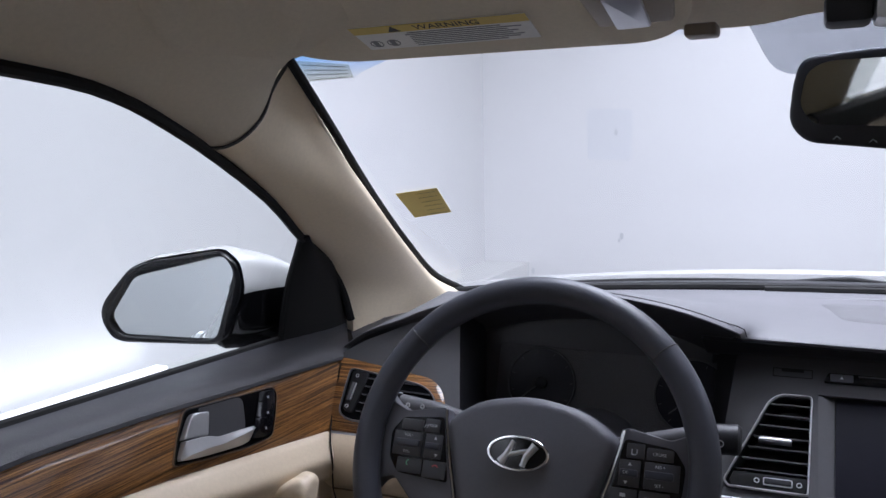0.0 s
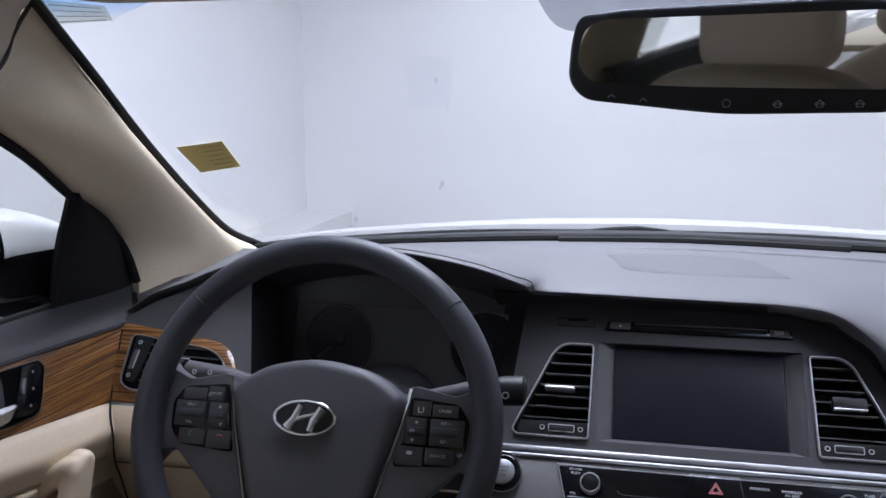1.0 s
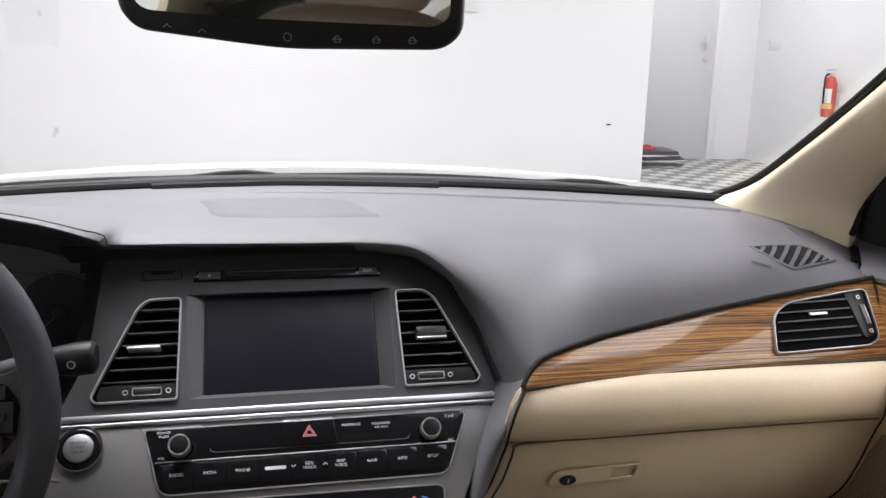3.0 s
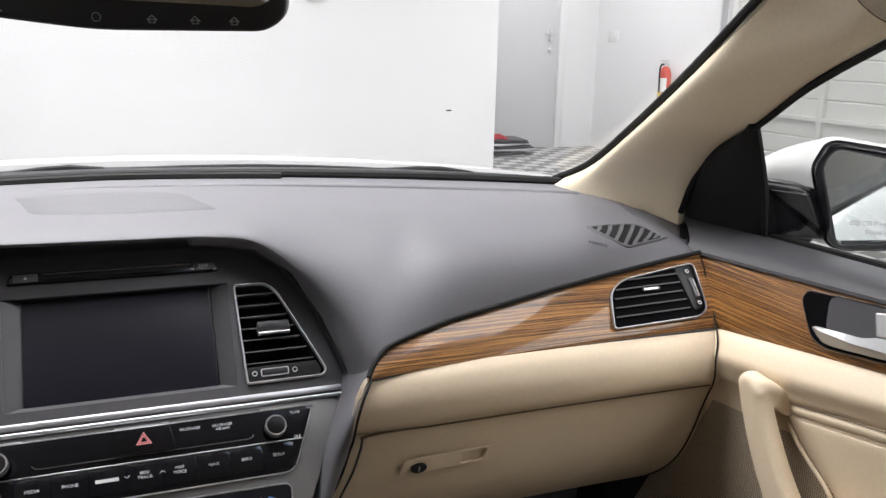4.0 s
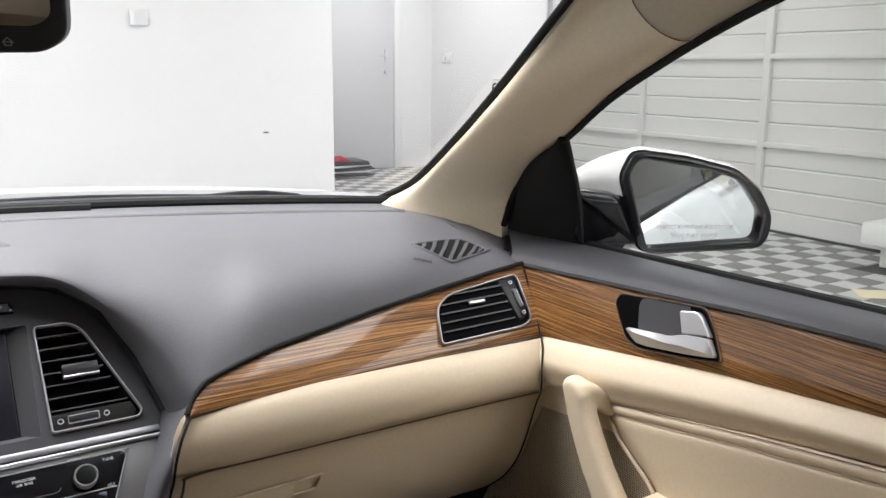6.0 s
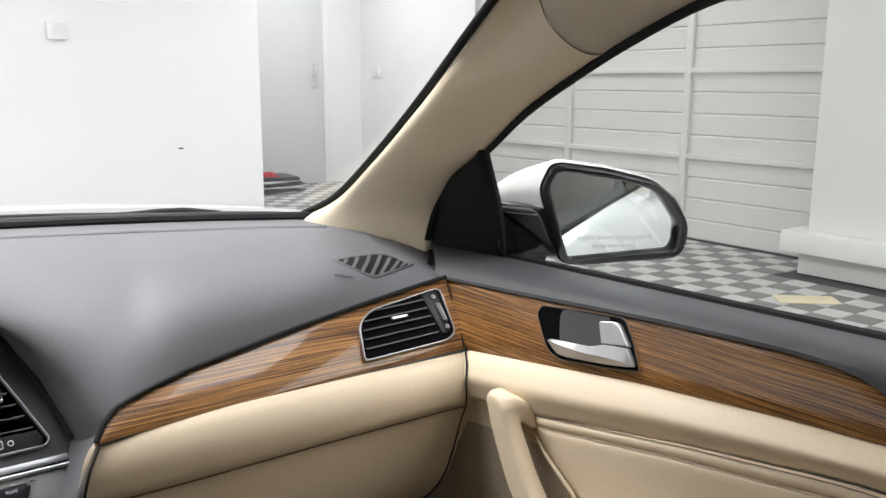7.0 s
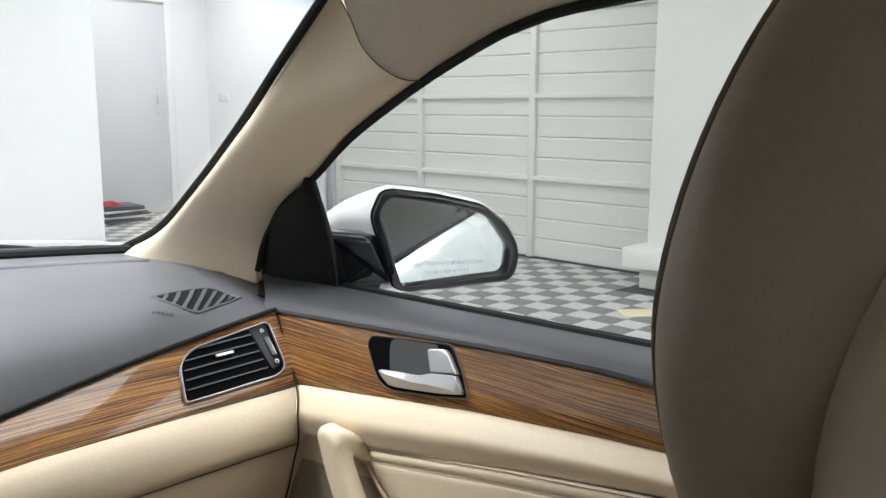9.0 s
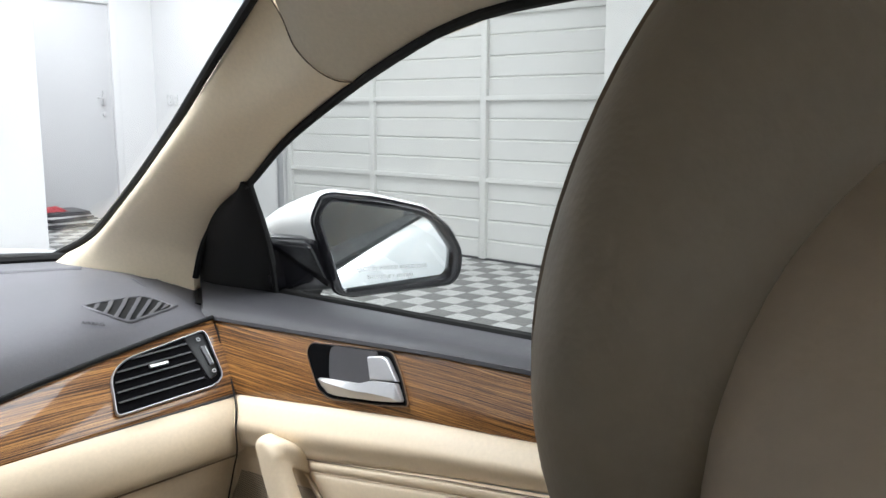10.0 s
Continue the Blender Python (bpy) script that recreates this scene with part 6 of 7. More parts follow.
    for x, ya, yb, za, zb in ((0.6580, 0.7420, 0.7120, 0.836, 0.8535), (0.664, 0.7440, 0.7080, 0.830, 0.8550), (0.672, 0.7450, 0.7040, 0.824, 0.8540), (0.680, 0.7450, 0.7010, 0.819, 0.8500), (0.688, 0.7450, 0.7000, 0.814, 0.8430), (0.696, 0.7450, 0.7000, 0.809, 0.8350), (0.706, 0.7450, 0.7000, 0.806, 0.8280)):
        neck.append([Vector((x, y, z)) for y, z in rounded([(ya, za), (yb, za), (yb, zb), (ya, zb)], [0.008, 0.008, 0.016, 0.012], 5)])
    nk = sheet(neck, closed=True)
    bmesh.ops.holes_fill(nk, edges=nk.edges[:])
    grip = merge(plate(outline, 0.020, gm, bevel=0.0095, steps=5), nk)
    bmesh.ops.transform(grip, matrix=Matrix.Diagonal((s, 1, 1, 1)), verts=grip.verts)
    ph = part("pull_handle", grip, BEIGE, d, "moulded beige pull handle")
    fuse = ph.modifiers.new("fuse", "REMESH")
    fuse.mode, fuse.voxel_size, fuse.use_smooth_shade = "VOXEL", 0.0016, True
    soften = ph.modifiers.new("soften", "SMOOTH")
    soften.factor, soften.iterations = 0.5, 26
    part("armrest", sheet([[mirrored(p, s) for p in r] for r in [[(0.70, y, z + 0.02), (0.672, y, z + 0.018), (0.652, y, z + 0.010), (0.640, y, z - 0.004), (0.637, y, z - 0.03), (0.70, y, z - 0.07)] for y, z in ((0.655, 0.690), (0.645, 0.714), (0.630, 0.727), (0.60, 0.733), (0.5, 0.738), (0.3, 0.742), (0.0, 0.744), (-0.3, 0.744))]], 0.004), BEIGE, d, "padded beige armrest")
    path = [(0.79, 1.044, 0.957), (0.76, 0.997, 0.953), (0.735, 0.955, 0.949)] + [(side_x(z) - 0.002, wood_y(z) - 0.002, z) for z in (0.94, 0.92, 0.90, 0.88)] + [(0.686, 0.822, 0.862), (0.6775, 0.8120, 0.842), (0.6765, 0.8095, 0.824), (0.680, 0.8155, 0.806), (0.686, 0.8300, 0.786), (0.692, 0.8465, 0.757), (0.693, 0.860, 0.722), (0.694, 0.881, 0.68), (0.695, 0.914, 0.64), (0.696, 0.962, 0.60)]
    part("corner_filler", tube([mirrored(p, s) for p in ((0.748, 0.985, 0.940), (0.772, 1.015, 0.946), (0.800, 1.060, 0.950))], 0.014, 10), SEAL, d)
    part("door_gap", tube([mirrored(p, s) for p in spline(path, 110)], 0.0011, 6), SEAL, d)
    # inner handle
    m = frame_of((0.70, 0, 0.87), (0, -1, 0), (0.3, 0, 1))
    if s < 0:
        m = Matrix.Diagonal((-1, 1, 1, 1)) @ m

    def q(y, z):
        return (-y, (z - 0.87) * 1.044)

    front = 0.756 if s < 0 else 0.729
    cup = rounded([q(front - 0.001, 0.940), q(front - 0.005, 0.9495 if s > 0 else 0.948), q(0.662, 0.9560), q(0.603, 0.9612), q(0.5845, 0.9400), q(0.5695, 0.9165), q(0.605, 0.9100), q(0.679, 0.9005), q(front - 0.030, 0.9062 if s > 0 else 0.8985), q(front - 0.016, 0.922 if s > 0 else 0.916)], [0.006, 0.006, 0.01, 0.008, 0.006, 0.003, 0.006, 0.010, 0.008, 0.008])
    h = part("inner_handle", ring(shrink(cup, -0.0010), shrink(cup, 0.0004), 0.0022, m, 0.0008, 0.0012), BLACK, d, "silver inner door handle in a black cup")
    part("cup_lip", ring(shrink(cup, -0.0023), shrink(cup, -0.0017), 0.0022, m, 0.0006, 0.0010), LIP, d, "thin lip in the tan of reflected wood")
    # plate flush with the wood, blackened for the shade inside the cup
    part("cup", plate(cup, 0.002, m, base=0.0022), DEPTH_BLACK, d)
    part("cup_wall", plate(rounded([q(0.693, 0.9530), q(0.620, 0.9590), q(0.618, 0.925), q(0.659, 0.915), q(0.682, 0.915)], [0.012, 0.004, 0.004, 0.004, 0.014]), 0.001, m, base=0.0042), STACK_SKIN, d)
    part("handle", lever_skin(q, m), SATIN_PULL, d, "satin silver pull lever")
    part("lock_lever", plate(rounded([q(0.6295, 0.9525), q(0.604, 0.9575), q(0.5825, 0.9360), q(0.6185, 0.9302)], [0.004, 0.008, 0.002, 0.002]), 0.008, m @ Matrix.Translation((0, 0, 0.003)), bevel=0.0016), SATIN_PULL, d, "silver lock lever", False)
    if s < 0:
        sw = part("switch_panel", plate(rounded([q(0.7225, 0.9500), q(0.750, 0.9465), q(0.7405, 0.926), q(0.7255, 0.905), q(0.710, 0.9010), q(0.687, 0.9055)], [0.003, 0.006, 0.02, 0.010, 0.006, 0.002]), 0.004, m, base=0.003, bevel=0.001), GLOSS, d, "black lock switch panel")
        for y, z in ((0.733, 0.941), (0.725, 0.925), (0.714, 0.910)):
            part("switch_mark", box(-y - 0.002, (z - 0.87) * 1.044 - 0.0016, 0.007, -y + 0.001, (z - 0.87) * 1.044 + 0.0012, 0.0073, 0, m), MIRROR_INK, d)
        for a, b in (((0.731, 0.936), (0.711, 0.9415)), ((0.7215, 0.920), (0.700, 0.926))):
            part("switch_joint", tube([m @ Vector((*q(*a), 0.0070)), m @ Vector((*q(*b), 0.0070))], 0.0005, 4), DEPTH_BLACK, d)
    # sail panel in the corner of the window
    F = [(0.800, 0.884, 0.962), (0.792, 1.075, 0.945), (0.791, 1.078, 0.985), (0.786, 1.066, 1.022), (0.774, 1.025, 1.060), (0.757, 0.930, 1.096), (0.745, 0.862, 1.124)]
    rear = [Vector(F[0]).lerp(Vector(F[-1]), t) + Vector((0.006 * math.sin(math.pi * t), 0, 0)) for t in np.linspace(0, 1, 12)]
    front_e = spline(F[1:], 12)
    rows = [[a.lerp(b, t) + Vector((-0.012 * math.sin(math.pi * t), 0, 0)) for t in np.linspace(0, 1, 8)] for a, b in zip(rear, front_e)]
    put("sail_panel", rows, SEAL, "black mirror corner panel", 0.008)
    part("sail_edge", tube([mirrored(p, s) for p in rear], 0.004, 6), SEAL, d)
    # window
    rows = []
    for t in np.linspace(0, 1, 30):
        y = 0.903 - 1.2 * t
        top = curve_at([(p[1], p[2]) for p in DOOR_EDGE[:10]], y - 0.0) + 0.004
        xt = curve_at([(p[1], p[0]) for p in DOOR_EDGE[:10]], y) + 0.008
        zs = 0.970 + 0.022 * t
        rows.append([(0.808 + (xt - 0.808) * k + 0.012 * math.sin(math.pi * k), y, zs + (top - zs) * k) for k in np.linspace(0, 1, 6)])
    gl = put("window_glass", rows, SIDE_GLASS, "clear side window glass", 0)
    gl.visible_shadow = False
    part("sill_strip", tube([mirrored((0.806, 0.905 - 1.2 * t, 0.972 + 0.026 * t), s) for t in np.linspace(0, 1, 20)], 0.0065, 8), SEAL, d)
    return d


car_door(1)
car_door(-1)


# ------------------------------------------------------------------ mirrors
def mirror_frame(o, n):
    n = Vector(n).normalized()
    u = Vector((0, 0, 1)).cross(n).normalized()
    return frame_of(o, u, n.cross(u))


def wing_mirror(s):
    w = thing("wing_mirror", "white wing mirror with a dark bezel on the %s front door" % ("passenger's" if s > 0 else "driver's"), "wing mirror", "wing mirrors")
    if s > 0:
        m = mirror_frame((0.93, 0.79, 1.03), (-0.52, -0.85, 0.03))
        out = [(-0.113, 0.038), (-0.099, 0.068), (-0.086, 0.071), (-0.025, 0.063), (0.042, 0.047), (0.076, 0.020), (0.094, -0.014), (0.091, -0.042), (0.081, -0.0575), (-0.061, -0.066), (-0.084, -0.061)]
        gls = [(-0.102, 0.042), (-0.089, 0.0615), (0.014, 0.045), (0.048, 0.032), (0.077, -0.009), (0.073, -0.0455), (-0.061, -0.055), (-0.074, -0.056)]
    else:
        m = mirror_frame((-0.87, 0.78, 1.04), (0.30, -0.95, 0.03))
        out = [(-0.121, -0.015), (-0.114, 0.004), (-0.081, 0.042), (-0.050, 0.054), (0.047, 0.068), (0.067, 0.050), (0.072, 0.016), (0.050, -0.049), (0.030, -0.054), (-0.101, -0.051), (-0.114, -0.036)]
        gls = [(-0.107, -0.018), (-0.073, 0.034), (0.050, 0.061), (0.063, 0.041), (0.036, -0.048), (-0.092, -0.042)]
    out, gls = rounded(out, 0.010, 3), rounded(gls, 0.010, 5)
    # the glass is tilted in its bezel
    gm = mirror_frame(m @ Vector((0, 0, -0.008 if s > 0 else -0.004)), (-0.497, -0.867, 0.018) if s > 0 else (0.30, -0.95, 0.03))
    part("mirror_glass", plate(shrink(gls, -0.004) if s > 0 else gls, 0.002, gm, base=-0.002), MIRROR, w, "silvered mirror glass")
    bez = plate(out, 0.030, m, holes=(shrink(gls, -0.0008),), base=-0.028, bevel=0.003)
    part("bezel", bez, GLOSS, w, "gloss black bezel")
    # swelling housing in front of the glass, with a black foot below and towards the door
    inner = -0.105 if s > 0 else 0.066
    rows = [[m @ Vector((x, y, -0.010)) for x, y in shrink(out, -0.0030)]]
    for k in range(11):
        a = k / 10 * math.pi / 2
        c = math.cos(a)
        rows.append([m @ Vector((inner - s * 0.062 * math.sin(a) ** 1.5 + (x - inner) * (0.30 + 0.70 * c), 0.016 - 0.016 * math.sin(a) + (y + 0.002 - 0.016) * (0.25 + 0.75 * c), -0.024 - 0.115 * math.sin(a))) for x, y in shrink(out, -0.0045)])
    bm = sheet(rows, closed=True)
    bmesh.ops.holes_fill(bm, edges=bm.edges[:])
    back = m.inverted()
    mouth = max((f for f in bm.faces if len(f.verts) > 4), key=lambda f: (back @ f.calc_center_median()).z)
    bmesh.ops.delete(bm, geom=[mouth], context="FACES_ONLY")
    low = bm.copy()
    cut, axis = m @ Vector((0, 0.010, 0)), m.to_3x3() @ Vector((0, 1, 0))
    for half, clear in ((bm, "inner"), (low, "outer")):
        bmesh.ops.bisect_plane(half, geom=half.verts[:] + half.edges[:] + half.faces[:], plane_co=cut, plane_no=axis, clear_inner=clear == "inner", clear_outer=clear == "outer")
    part("housing", bm, WHITE_PAINT, w, "white painted housing")
    part("housing_foot", low, GLOSS, w, "black lower housing")
    foot = spline([(0.826, 0.945, 0.996), (0.838, 0.930, 0.996), (0.852, 0.918, 0.995), (0.866, 0.908, 0.993), (0.880, 0.902, 0.992)], 16)
    part("arm", tube([mirrored(p, s) for p in foot], [0.046 - 0.006 * math.sin(math.pi * i / 15) for i in range(16)], 28, flat=0.88), GLOSS, w, "gloss black mirror arm")
    if s > 0:
        shell = plate(rounded([(-0.178, 0.019), (-0.110, 0.012), (-0.078, -0.058), (-0.170, -0.056)], 0.012), 0.050, m, base=-0.056, bevel=0.012, steps=4)
    else:
        rows = []
        for y, low, top in ((0.800, 0.978, 1.055), (0.825, 0.974, 1.050), (0.850, 0.970, 1.044), (0.885, 0.966, 1.041), (0.920, 0.962, 1.038), (0.970, 0.958, 1.034)):
            rows.append([Vector((-0.828 - 0.045 * (1 - abs(math.sin(a)) ** 3) * (1 if math.cos(a) < 0 else 0.25), y, 0.5 * (low + top) + 0.5 * (top - low) * math.sin(a))) for a in np.linspace(0, 2 * math.pi, 28, endpoint=False)])
        shell = sheet(rows, closed=True)
        bmesh.ops.holes_fill(shell, edges=shell.edges[:])
    part("arm_shell", shell, GLOSS, w, "gloss black mirror foot")
    part("arm_seam", tube([mirrored(p + Vector((-0.012, -0.036 + 0.004 * math.sin(3 * k / 15), 0.012 - 0.020 * k / 15)), s) for k, p in enumerate(foot)], 0.0012, 6), SATIN, w)
    if s > 0:
        writing("OBJECTS IN MIRROR ARE CLOSER", 0.0085, gm @ Matrix.Translation((-0.008, -0.031, 0.0006)), GLASS_INK, w, width=0.105)
        writing("THAN THEY APPEAR", 0.0085, gm @ Matrix.Translation((-0.008, -0.043, 0.0006)), GLASS_INK, w, width=0.066)
    return w


wing_mirror(1)
wing_mirror(-1)

rv = thing("rear_view_mirror", "black rear-view mirror with buttons under its glass", "mirror")
RV = mirror_frame((0.008, 0.82, 1.265), (-0.28, -0.955, -0.095))
RVO = rounded([(-0.173, -0.016), (-0.168, 0.026), (-0.160, 0.049), (-0.105, 0.053), (0.09, 0.052), (0.135, 0.046), (0.150, 0.02), (0.148, -0.036), (0.130, -0.049), (-0.012, -0.051), (-0.055, -0.047), (-0.156, -0.036)], [0.012, 0.02, 0.012, 0.02, 0.02, 0.02, 0.02, 0.014, 0.014, 0.03, 0.02, 0.012])
part("mirror_casing", domed(RVO, RV @ Matrix.Translation((0, 0, -0.010)), 0.006, 0.006), BLACK, rv, "black mirror casing")
RVG = rounded([(-0.159, 0.003), (-0.152, 0.035), (-0.134, 0.044), (0.125, 0.040), (0.139, 0.020), (0.138, -0.020), (0.125, -0.028), (-0.057, -0.023), (-0.147, -0.017)], [0.008, 0.012, 0.012, 0.014, 0.01, 0.01, 0.01, 0.04, 0.012])
part("mirror_glass", plate(RVG, 0.003, RV, base=-0.0035 + 0.001), DIM_MIRROR, rv, "dimmed mirror glass")
rows = [[RV @ Vector((x * k, y * k, -0.010 - d)) for x, y in RVO] for k, d in ((1, 0), (0.99, 0.012), (0.90, 0.028), (0.6, 0.038))]
bm = sheet(rows, closed=True)
bmesh.ops.holes_fill(bm, edges=bm.edges[:])
part("mirror_back", bm, BLACK, rv)
part("stem", tube([RV @ Vector((0.0, 0.0, -0.04)), Vector((0.02, 0.890, 1.290)), Vector((0.02, glass_y(0.02, 1.305) - 0.004, 1.305))], [0.012, 0.011, 0.018], 12), BLACK, rv, "black mirror stem")
for i, (x, y) in enumerate(((-0.124, -0.030), (-0.091, -0.034), (-0.011, -0.0395), (0.035, -0.040), (0.071, -0.040), (0.104, -0.040))):
    f = RV @ Matrix.Translation((x, y, -0.0018))
    if i == 2:
        part("button_mark", annulus(0.0032, 0.004, 0.0006, f, 16), MIRROR_INK, rv)
    elif i < 2:
        part("button_mark", tube([f @ Vector((d * 0.0035, -abs(d) * 0.003, 0)) for d in (-1, 0, 1)], 0.0006, 5), MIRROR_INK, rv)
    else:
        part("button_mark", tube([f @ Vector(p) for p in ((-0.0042, -0.001, 0), (0, 0.003, 0), (0.0042, -0.001, 0))], 0.0006, 5), MIRROR_INK, rv)
        part("button_mark", ring(rounded([(-0.003, -0.0035), (0.003, -0.0035), (0.003, 0.0), (-0.003, 0.0)], 0.0006), rounded([(-0.002, -0.0028), (0.002, -0.0028), (0.002, -0.0007), (-0.002, -0.0007)], 0.0006), 0.0005, f), MIRROR_INK, rv)

# ------------------------------------------------------------------ sun visor, overhead console
VZ = 0.30
VIS = frame_of((0, 0.68, 1.318), (1, 0, 0), (0, -1, VZ))
vis = thing("sun_visor", "beige fabric sun visor folded up with a warning label", "sun visor")
VO = rounded([(-0.612, 0.030), (-0.56, 0.0), (-0.255, -0.004), (-0.222, 0.022), (-0.218, 0.155), (-0.55, 0.175), (-0.615, 0.13)], [0.03, 0.03, 0.03, 0.03, 0.02, 0.03, 0.04], 6)
bmv = domed(VO, VIS @ Matrix.Translation((0, 0, -0.010)), 0.015, 0.014)
part("visor_panel", bmv, LINER, vis, "beige visor panel")
rows = []
for x, y in [(p.x, p.y) for p in spline([(-0.572, 0.400, 0), (-0.589, 0.432, 0), (-0.602, 0.463, 0), (-0.601, 0.487, 0), (-0.588, 0.520, 0), (-0.565, 0.575, 0)], 24)]:
    row = []
    for t in (0, 0.02, 0.06, 0.13, 0.22, 0.4, 0.7, 1.0):
        px, py = x + (-0.515 - x) * t, y + (0.48 - y) * 0.3 * t
        row.append(Vector((px, py, lining_z(px, py) + 0.003 - 0.010 * math.sin(math.pi * t ** 0.45))))
    rows.append(row)
part("visor_end", sheet(rows), LINER, vis, "rounded visor end")
VL = VIS @ Matrix.Translation((-0.036, 0.003, 0.0085))
lab = part("warning_label", plate([(-0.472, 0.041), (-0.308, 0.041), (-0.308, 0.087), (-0.472, 0.087)], 0.0006, VL, base=0.0), PAPER, vis, "white and yellow printed warning label")
part("label_band", box(-0.472, 0.074, 0.0005, -0.308, 0.087, 0.0010, 0, VL), YELLOW, lab)
writing("WARNING", 0.0125, VL @ Matrix.Translation((-0.380, 0.0805, 0.0014)), INK_DARK, lab)
part("warning_mark", plate([(-0.437, 0.0755), (-0.425, 0.0755), (-0.431, 0.0858)], 0.0003, VL, base=0.0010), INK_DARK, lab)
lr = random.Random(2)
for k in range(8):
    y = 0.071 - 0.0036 * k
    part("text_bar", box(-0.425 + lr.uniform(0, 0.004), y - 0.0014, 0.0005, -0.316 - lr.uniform(0, 0.02), y, 0.0009, 0, VL), MIRROR_INK, lab)
for x in (-0.460, -0.443):
    part("pictogram", annulus(0.0055, 0.0065, 0.0004, VL @ Matrix.Translation((x, 0.053, 0.0005)), 16), MIRROR_INK, lab)
    part("pictogram", box(x - 0.003, 0.048, 0.0005, x + 0.002, 0.058, 0.0009, 0, VL), MIRROR_INK, lab)
part("visor_clip", box(-0.236, 0.700, 1.322, -0.208, 0.730, 1.333, 0.003), material("dark_beige_plastic", (0.2, 0.16, 0.12), 0.5), vis, "dark visor clip")
part("vanity_lamp", plate(rounded([(-0.293, 0.050), (-0.232, 0.052), (-0.226, 0.10), (-0.298, 0.11)], 0.005), 0.010, VIS @ Matrix.Translation((0, 0, -0.001)), bevel=0.003), material("beige_lamp_frame", (0.30, 0.26, 0.20), 0.45), vis, "beige vanity lamp housing")
part("lamp_lens", plate(rounded([(-0.278, 0.050), (-0.250, 0.051), (-0.250, 0.105), (-0.280, 0.105)], 0.003), 0.012, VIS, bevel=0.002), SATIN, vis, "pale lamp lens")

oc = thing("overhead_console", "beige overhead lamp console with silver switches", "overhead console")
part("console_body", domed(rounded([(-0.15, -0.20), (0.17, -0.20), (0.16, 0.06), (-0.14, 0.06)], 0.03), frame_of((0, 0.50, 1.392), (1, 0, 0), (0, -1, 0.2)) @ pose(0, 0, 0, 180, 0, 0), 0.02, 0.015), LINER, oc)
part("lamp_switch", box(-0.09, 0.655, 1.318, 0.11, 0.705, 1.345, 0.006), SATIN, oc, "silver switch bar")
part("switch_end", box(-0.125, 0.66, 1.318, -0.09, 0.70, 1.342, 0.006), BLACK, oc)

# ------------------------------------------------------------------ stickers and shade band on the windscreen
SHADE = glass_material("dotted_screen_band", (0.68, 0.69, 0.72), 0.02)
ROWZ = [(1.2985, -0.11, 0.13), (1.2995, -0.140, 0.160), (1.302, -0.158, 0.178), (1.306, -0.168, 0.190), (1.312, -0.174, 0.196), (1.32, -0.179, 0.201), (1.342, -0.190, 0.212), (1.37, -0.197, 0.222)]
part("sensor_shroud", sheet([[Vector((x, glass_y(x, z) - 0.004, z)) for x in np.linspace(a, b, 9)] for z, a, b in ROWZ], 0.003), SHADE, car, "pale grey sensor shroud on the windscreen")


def sticker(name, corners, mat, label):
    p = [Vector(q) for q in corners]
    rows = [[p[0].lerp(p[1], u).lerp(p[3].lerp(p[2], u), v) for u in np.linspace(0, 1, 6)] for v in np.linspace(0, 1, 5)]
    rows = [[Vector((q.x, glass_y(q.x, q.z) - 0.001, q.z)) for q in r] for r in rows]
    st = tagged(part(name, sheet(rows, 0.0004), mat), label, "sticker", "windscreen stickers")
    return st, rows


yl, yr = sticker("paper_sticker", [(-0.634, 0, 1.175), (-0.584, 0, 1.182), (-0.592, 0, 1.146), (-0.639, 0, 1.139)], YELLOW, "yellow printed paper sticker on the windscreen")
wl, wr = sticker("inspection_sticker", [(-0.607, 0, 1.320), (-0.565, 0, 1.317), (-0.570, 0, 1.306), (-0.613, 0, 1.302)], FILM, "small white printed sticker in the windscreen corner")
for st, base, n, col in ((yl, yr, 6, INK_DARK), (wl, wr, 4, FILM_INK)):
    for k in range(n):
        v = (k + 0.6) / n
        a, b = (base[0][0].lerp(base[-1][0], v), base[0][-1].lerp(base[-1][-1], v))
        part("text_bar", tube([a.lerp(b, t) + Vector((0, -0.0009, -0.0006)) for t in (0.45 if st is yl else 0.1, 0.7, 0.92)], 0.0004, 4), material("faded_print", (0.42, 0.33, 0.12), 0.7) if st is yl else col, st)

# ------------------------------------------------------------------ front and rear seats
def blob(c, half, e1=2.6, e2=2.6, nu=36, nv=22, lean=0.0):
    """A rounded cushion: a squarish ellipsoid."""
    def pw(v, e):
        return math.copysign(abs(v) ** (2 / e), v)
    rows = []
    for j in range(nv + 1):
        b = -math.pi / 2 + math.pi * j / nv
        row = []
        for i in range(nu):
            a = 2 * math.pi * i / nu
            z = half[2] * pw(math.sin(b), e2)
            row.append(Vector((c[0] + half[0] * pw(math.cos(b), e2) * pw(math.cos(a), e1), c[1] + half[1] * pw(math.cos(b), e2) * pw(math.sin(a), e1) - lean * z, c[2] + z)))
        rows.append(row)
    bm = sheet(rows, closed=True)
    bmesh.ops.remove_doubles(bm, verts=bm.verts, dist=1e-6)
    return bm


def blob_edge(c, half, e1, e2, lean, a, n=50):
    """A line over the cushion from its foot to its crown, at one angle round it."""
    def pw(v, e):
        return math.copysign(abs(v) ** (2 / e), v)
    out = []
    for b in np.linspace(-1.35, 1.42, n):
        z = half[2] * pw(math.sin(b), e2)
        out.append(Vector((c[0] + half[0] * pw(math.cos(b), e2) * pw(math.cos(a), e1), c[1] + half[1] * pw(math.cos(b), e2) * pw(math.sin(a), e1) - lean * z, c[2] + z)))
    return out


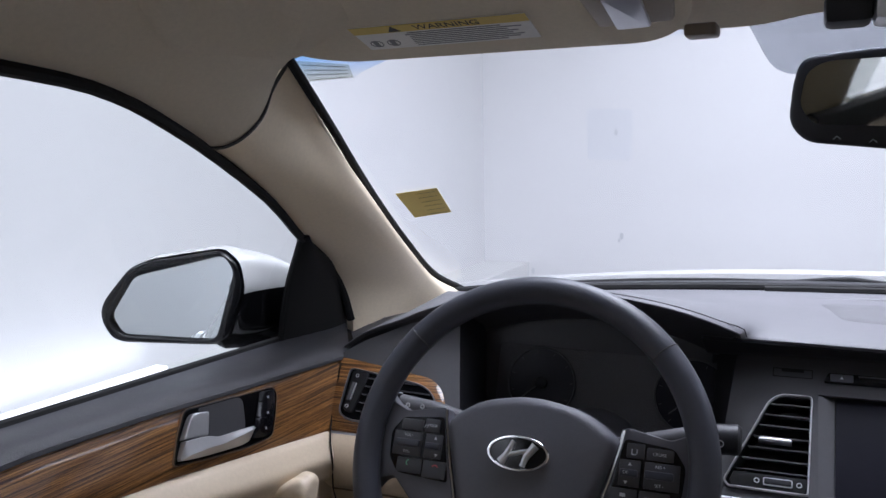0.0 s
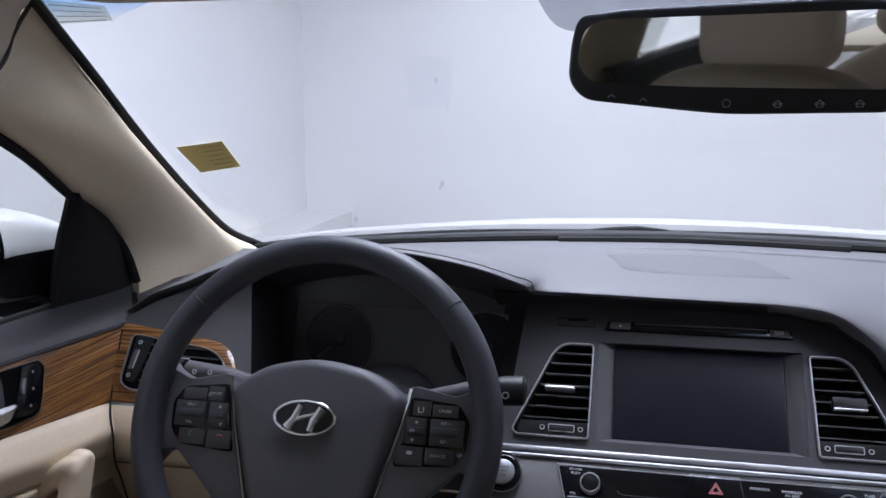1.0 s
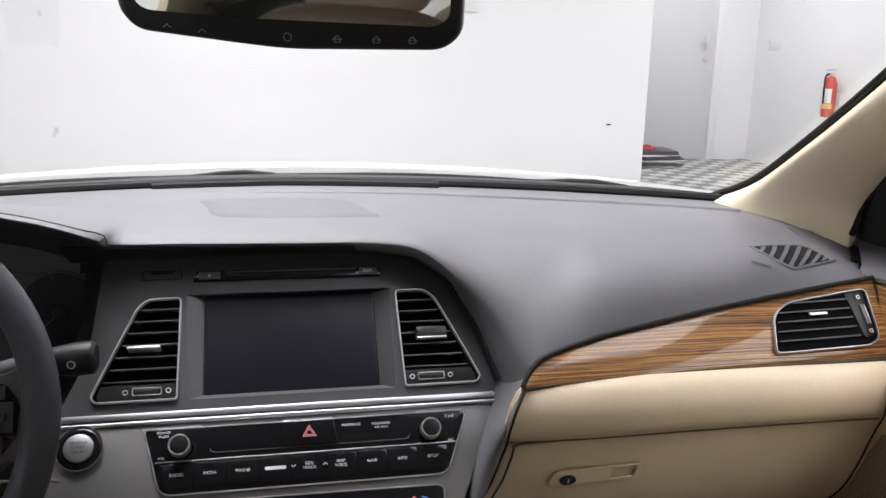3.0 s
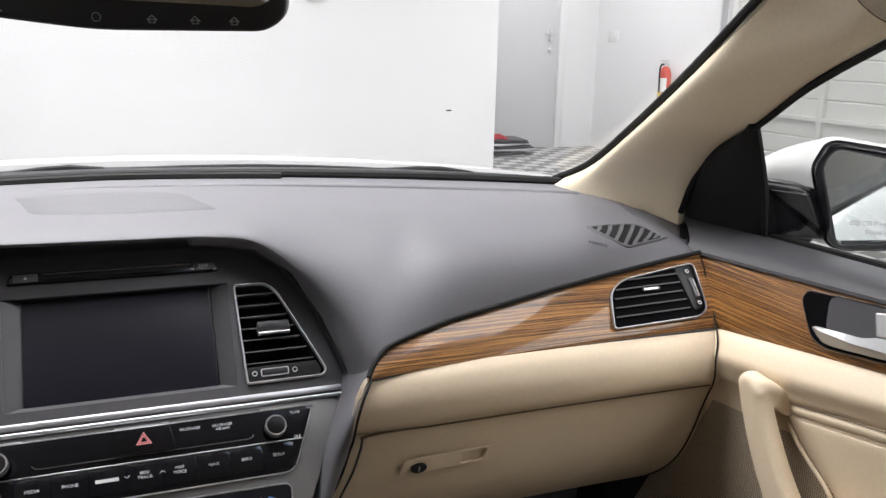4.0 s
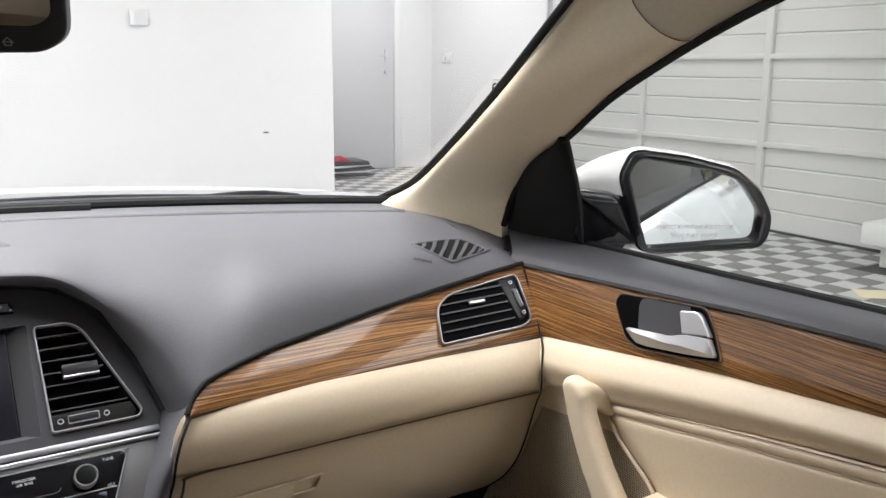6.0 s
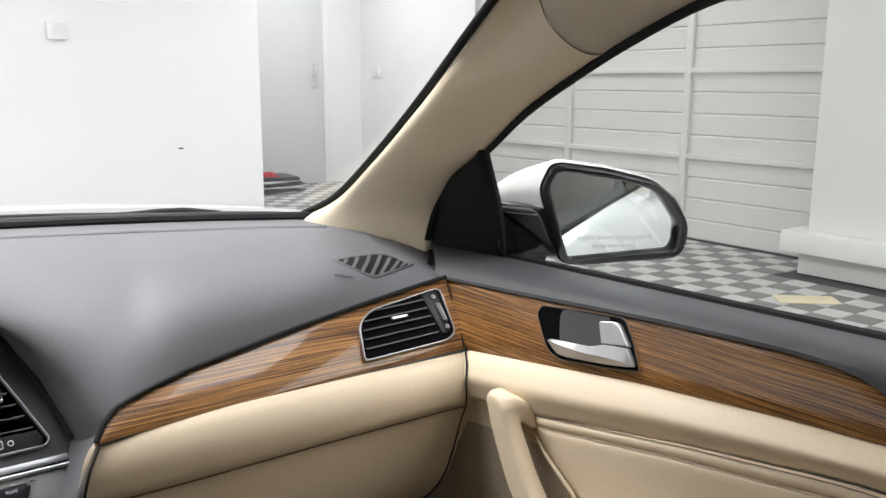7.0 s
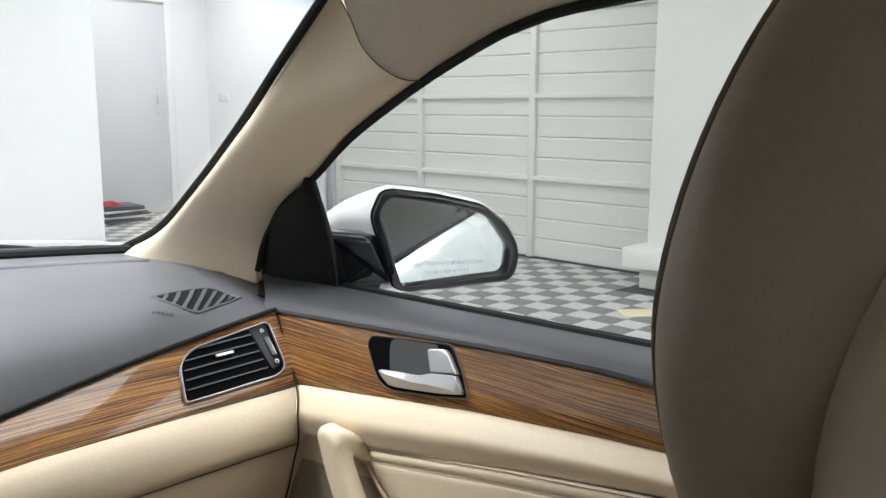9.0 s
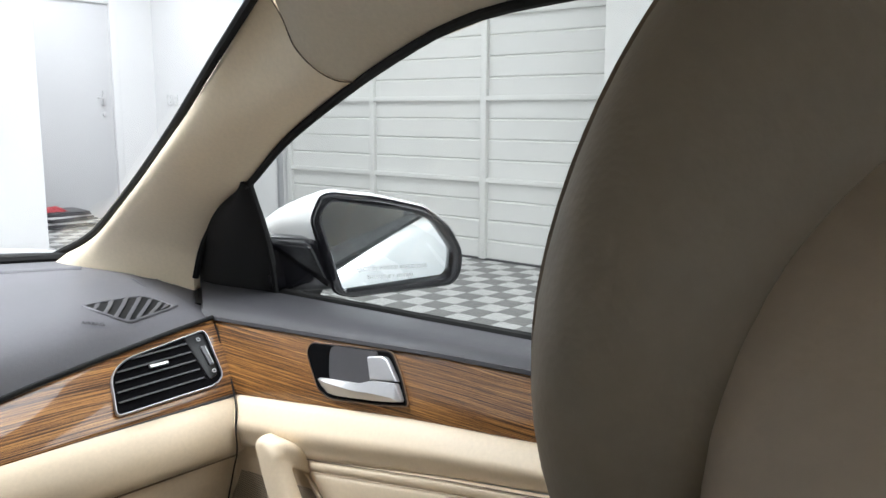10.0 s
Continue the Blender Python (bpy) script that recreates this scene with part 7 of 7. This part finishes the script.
def front_seat(x, dy, who):
    t = thing("front_seat", "beige leather front seat with a padded headrest, " + who, "car seat", "front seats")
    if who == "passenger's":
        form = ((x - 0.018, 0.082 + dy, 1.170), (0.169, 0.0405, 0.110), 1.92, 1.8)
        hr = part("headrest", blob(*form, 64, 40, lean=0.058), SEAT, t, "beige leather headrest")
        part("headrest_back", blob((x - 0.0265, 0.050 + dy, 1.140), (0.150, 0.0335, 0.072), 3.06, 2.73, 64, 40, lean=-0.098), SEAT_LIT, hr, "padded headrest back")
        part("headrest_seam", tube(blob_edge(*form, 0.058, 2.66), 0.0012, 6), SEAM_SHADE, hr)
        top = 0.715
    else:
        hr = part("headrest", blob((x + 0.005, 0.083 + dy, 1.195), (0.140, 0.062, 0.105), 4.2, 5.0, 64, 40, lean=0.043), SEAT_LIT, t, "beige leather headrest")
        top = 0.825
    for k in (-0.05, 0.05):
        part("headrest_post", tube([(x + k, 0.10 + dy, 1.10), (x + k, 0.12 + dy, 0.98)], 0.007, 10), CHROME, t, "chrome post")
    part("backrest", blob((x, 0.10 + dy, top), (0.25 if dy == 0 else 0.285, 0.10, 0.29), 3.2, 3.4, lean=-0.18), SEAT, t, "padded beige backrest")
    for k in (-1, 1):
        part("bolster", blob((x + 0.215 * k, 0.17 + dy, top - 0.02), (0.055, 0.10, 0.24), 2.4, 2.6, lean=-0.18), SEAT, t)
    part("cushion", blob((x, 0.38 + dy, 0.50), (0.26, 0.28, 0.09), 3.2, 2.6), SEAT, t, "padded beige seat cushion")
    part("seat_base", box(x - 0.2, 0.15 + dy, 0.30, x + 0.2, 0.6 + dy, 0.43, 0.02), DARK, t)


front_seat(0.41, 0.0, "passenger's")
front_seat(-0.40, -0.22, "driver's")
rb = thing("rear_bench", "beige leather rear bench with headrests", "car seat")
part("backrest", blob((0, -1.02, 0.76), (0.66, 0.12, 0.30), 5, 3, lean=0.3), SEAT_LIT, rb)
part("cushion", blob((0, -0.66, 0.46), (0.66, 0.30, 0.14), 5, 3), SEAT, rb)
for x in (-0.38, 0.38):
    part("headrest", blob((x, -1.13, 1.09), (0.14, 0.05, 0.075), 2.8, 2.6), SEAT_LIT, rb)

cc = thing("centre_console", "dark grey centre console between the seats", "centre console")
part("console_body", sheet([[Vector((x * k, y, z)) for x, z in ((-0.13, 0.35), (-0.125, zt), (-0.10, zt + 0.02), (0.10, zt + 0.02), (0.125, zt), (0.13, 0.35))] for y, zt, k in ((0.86, 0.60, 1.1), (0.7, 0.56, 1.05), (0.4, 0.54, 1), (-0.1, 0.58, 1))], 0.006), DARK, cc)
part("armrest_lid", blob((0, 0.15, 0.625), (0.11, 0.17, 0.03), 4, 3), SEAT, cc)

# ------------------------------------------------------------------ the floor's snap-together tiles
TILE = 0.163
PALE_TILE = perforated("pale_vented_tile", (0.70, 0.70, 0.69), (0.40, 0.40, 0.39), 80)
DARK_TILE = perforated("grey_vented_tile", (0.27, 0.27, 0.262), (0.15, 0.15, 0.145), 80)


def tile_shape(x, y):
    a, b = TILE / 2 - 0.0008, TILE / 2 - 0.003
    low = [(x + i * a, y + j * a, -0.009) for i, j in ((-1, -1), (1, -1), (1, 1), (-1, 1))]
    top = [(x + i * b, y + j * b, 0.0) for i, j in ((-1, -1), (1, -1), (1, 1), (-1, 1))]
    return low + top, [(4, 5, 6, 7), (0, 1, 5, 4), (1, 2, 6, 5), (2, 3, 7, 6), (3, 0, 4, 7)]


shapes = []
for mat in (DARK_TILE, PALE_TILE):
    me = bpy.data.meshes.new("tile")
    me.from_pydata(tile_shape(0, 0)[0], [], tile_shape(0, 0)[1])
    me.materials.append(mat)
    shapes.append(me)
field = ([[], []], [[], []])
for i in range(-22, 34):
    for j in range(-37, 57):
        x, y, odd = 0.305 + TILE * i, 0.005 + TILE * j, (i + j) % 2
        if x > X_R - 0.07 or x < X_L + 0.05 or (x > 4.98 and 0.5 < y < 3.0):
            continue
        if 3.2 < x and 2.2 < y < 5.2:
            ob = new("tile", shapes[odd])
            ob.location = (x, y, 0)
            ob.parent = floor_ob
        else:
            vs, fs = tile_shape(x, y)
            n = len(field[odd][0])
            field[odd][0].extend(vs)
            field[odd][1].extend([tuple(n + k for k in f) for f in fs])
for odd, mat in ((0, DARK_TILE), (1, PALE_TILE)):
    me = bpy.data.meshes.new("tile_field")
    me.from_pydata(field[odd][0], [], field[odd][1])
    me.materials.append(mat)
    ob = new("tile_field", me)
    ob.parent = floor_ob
    ob["kind"] = "stuff"
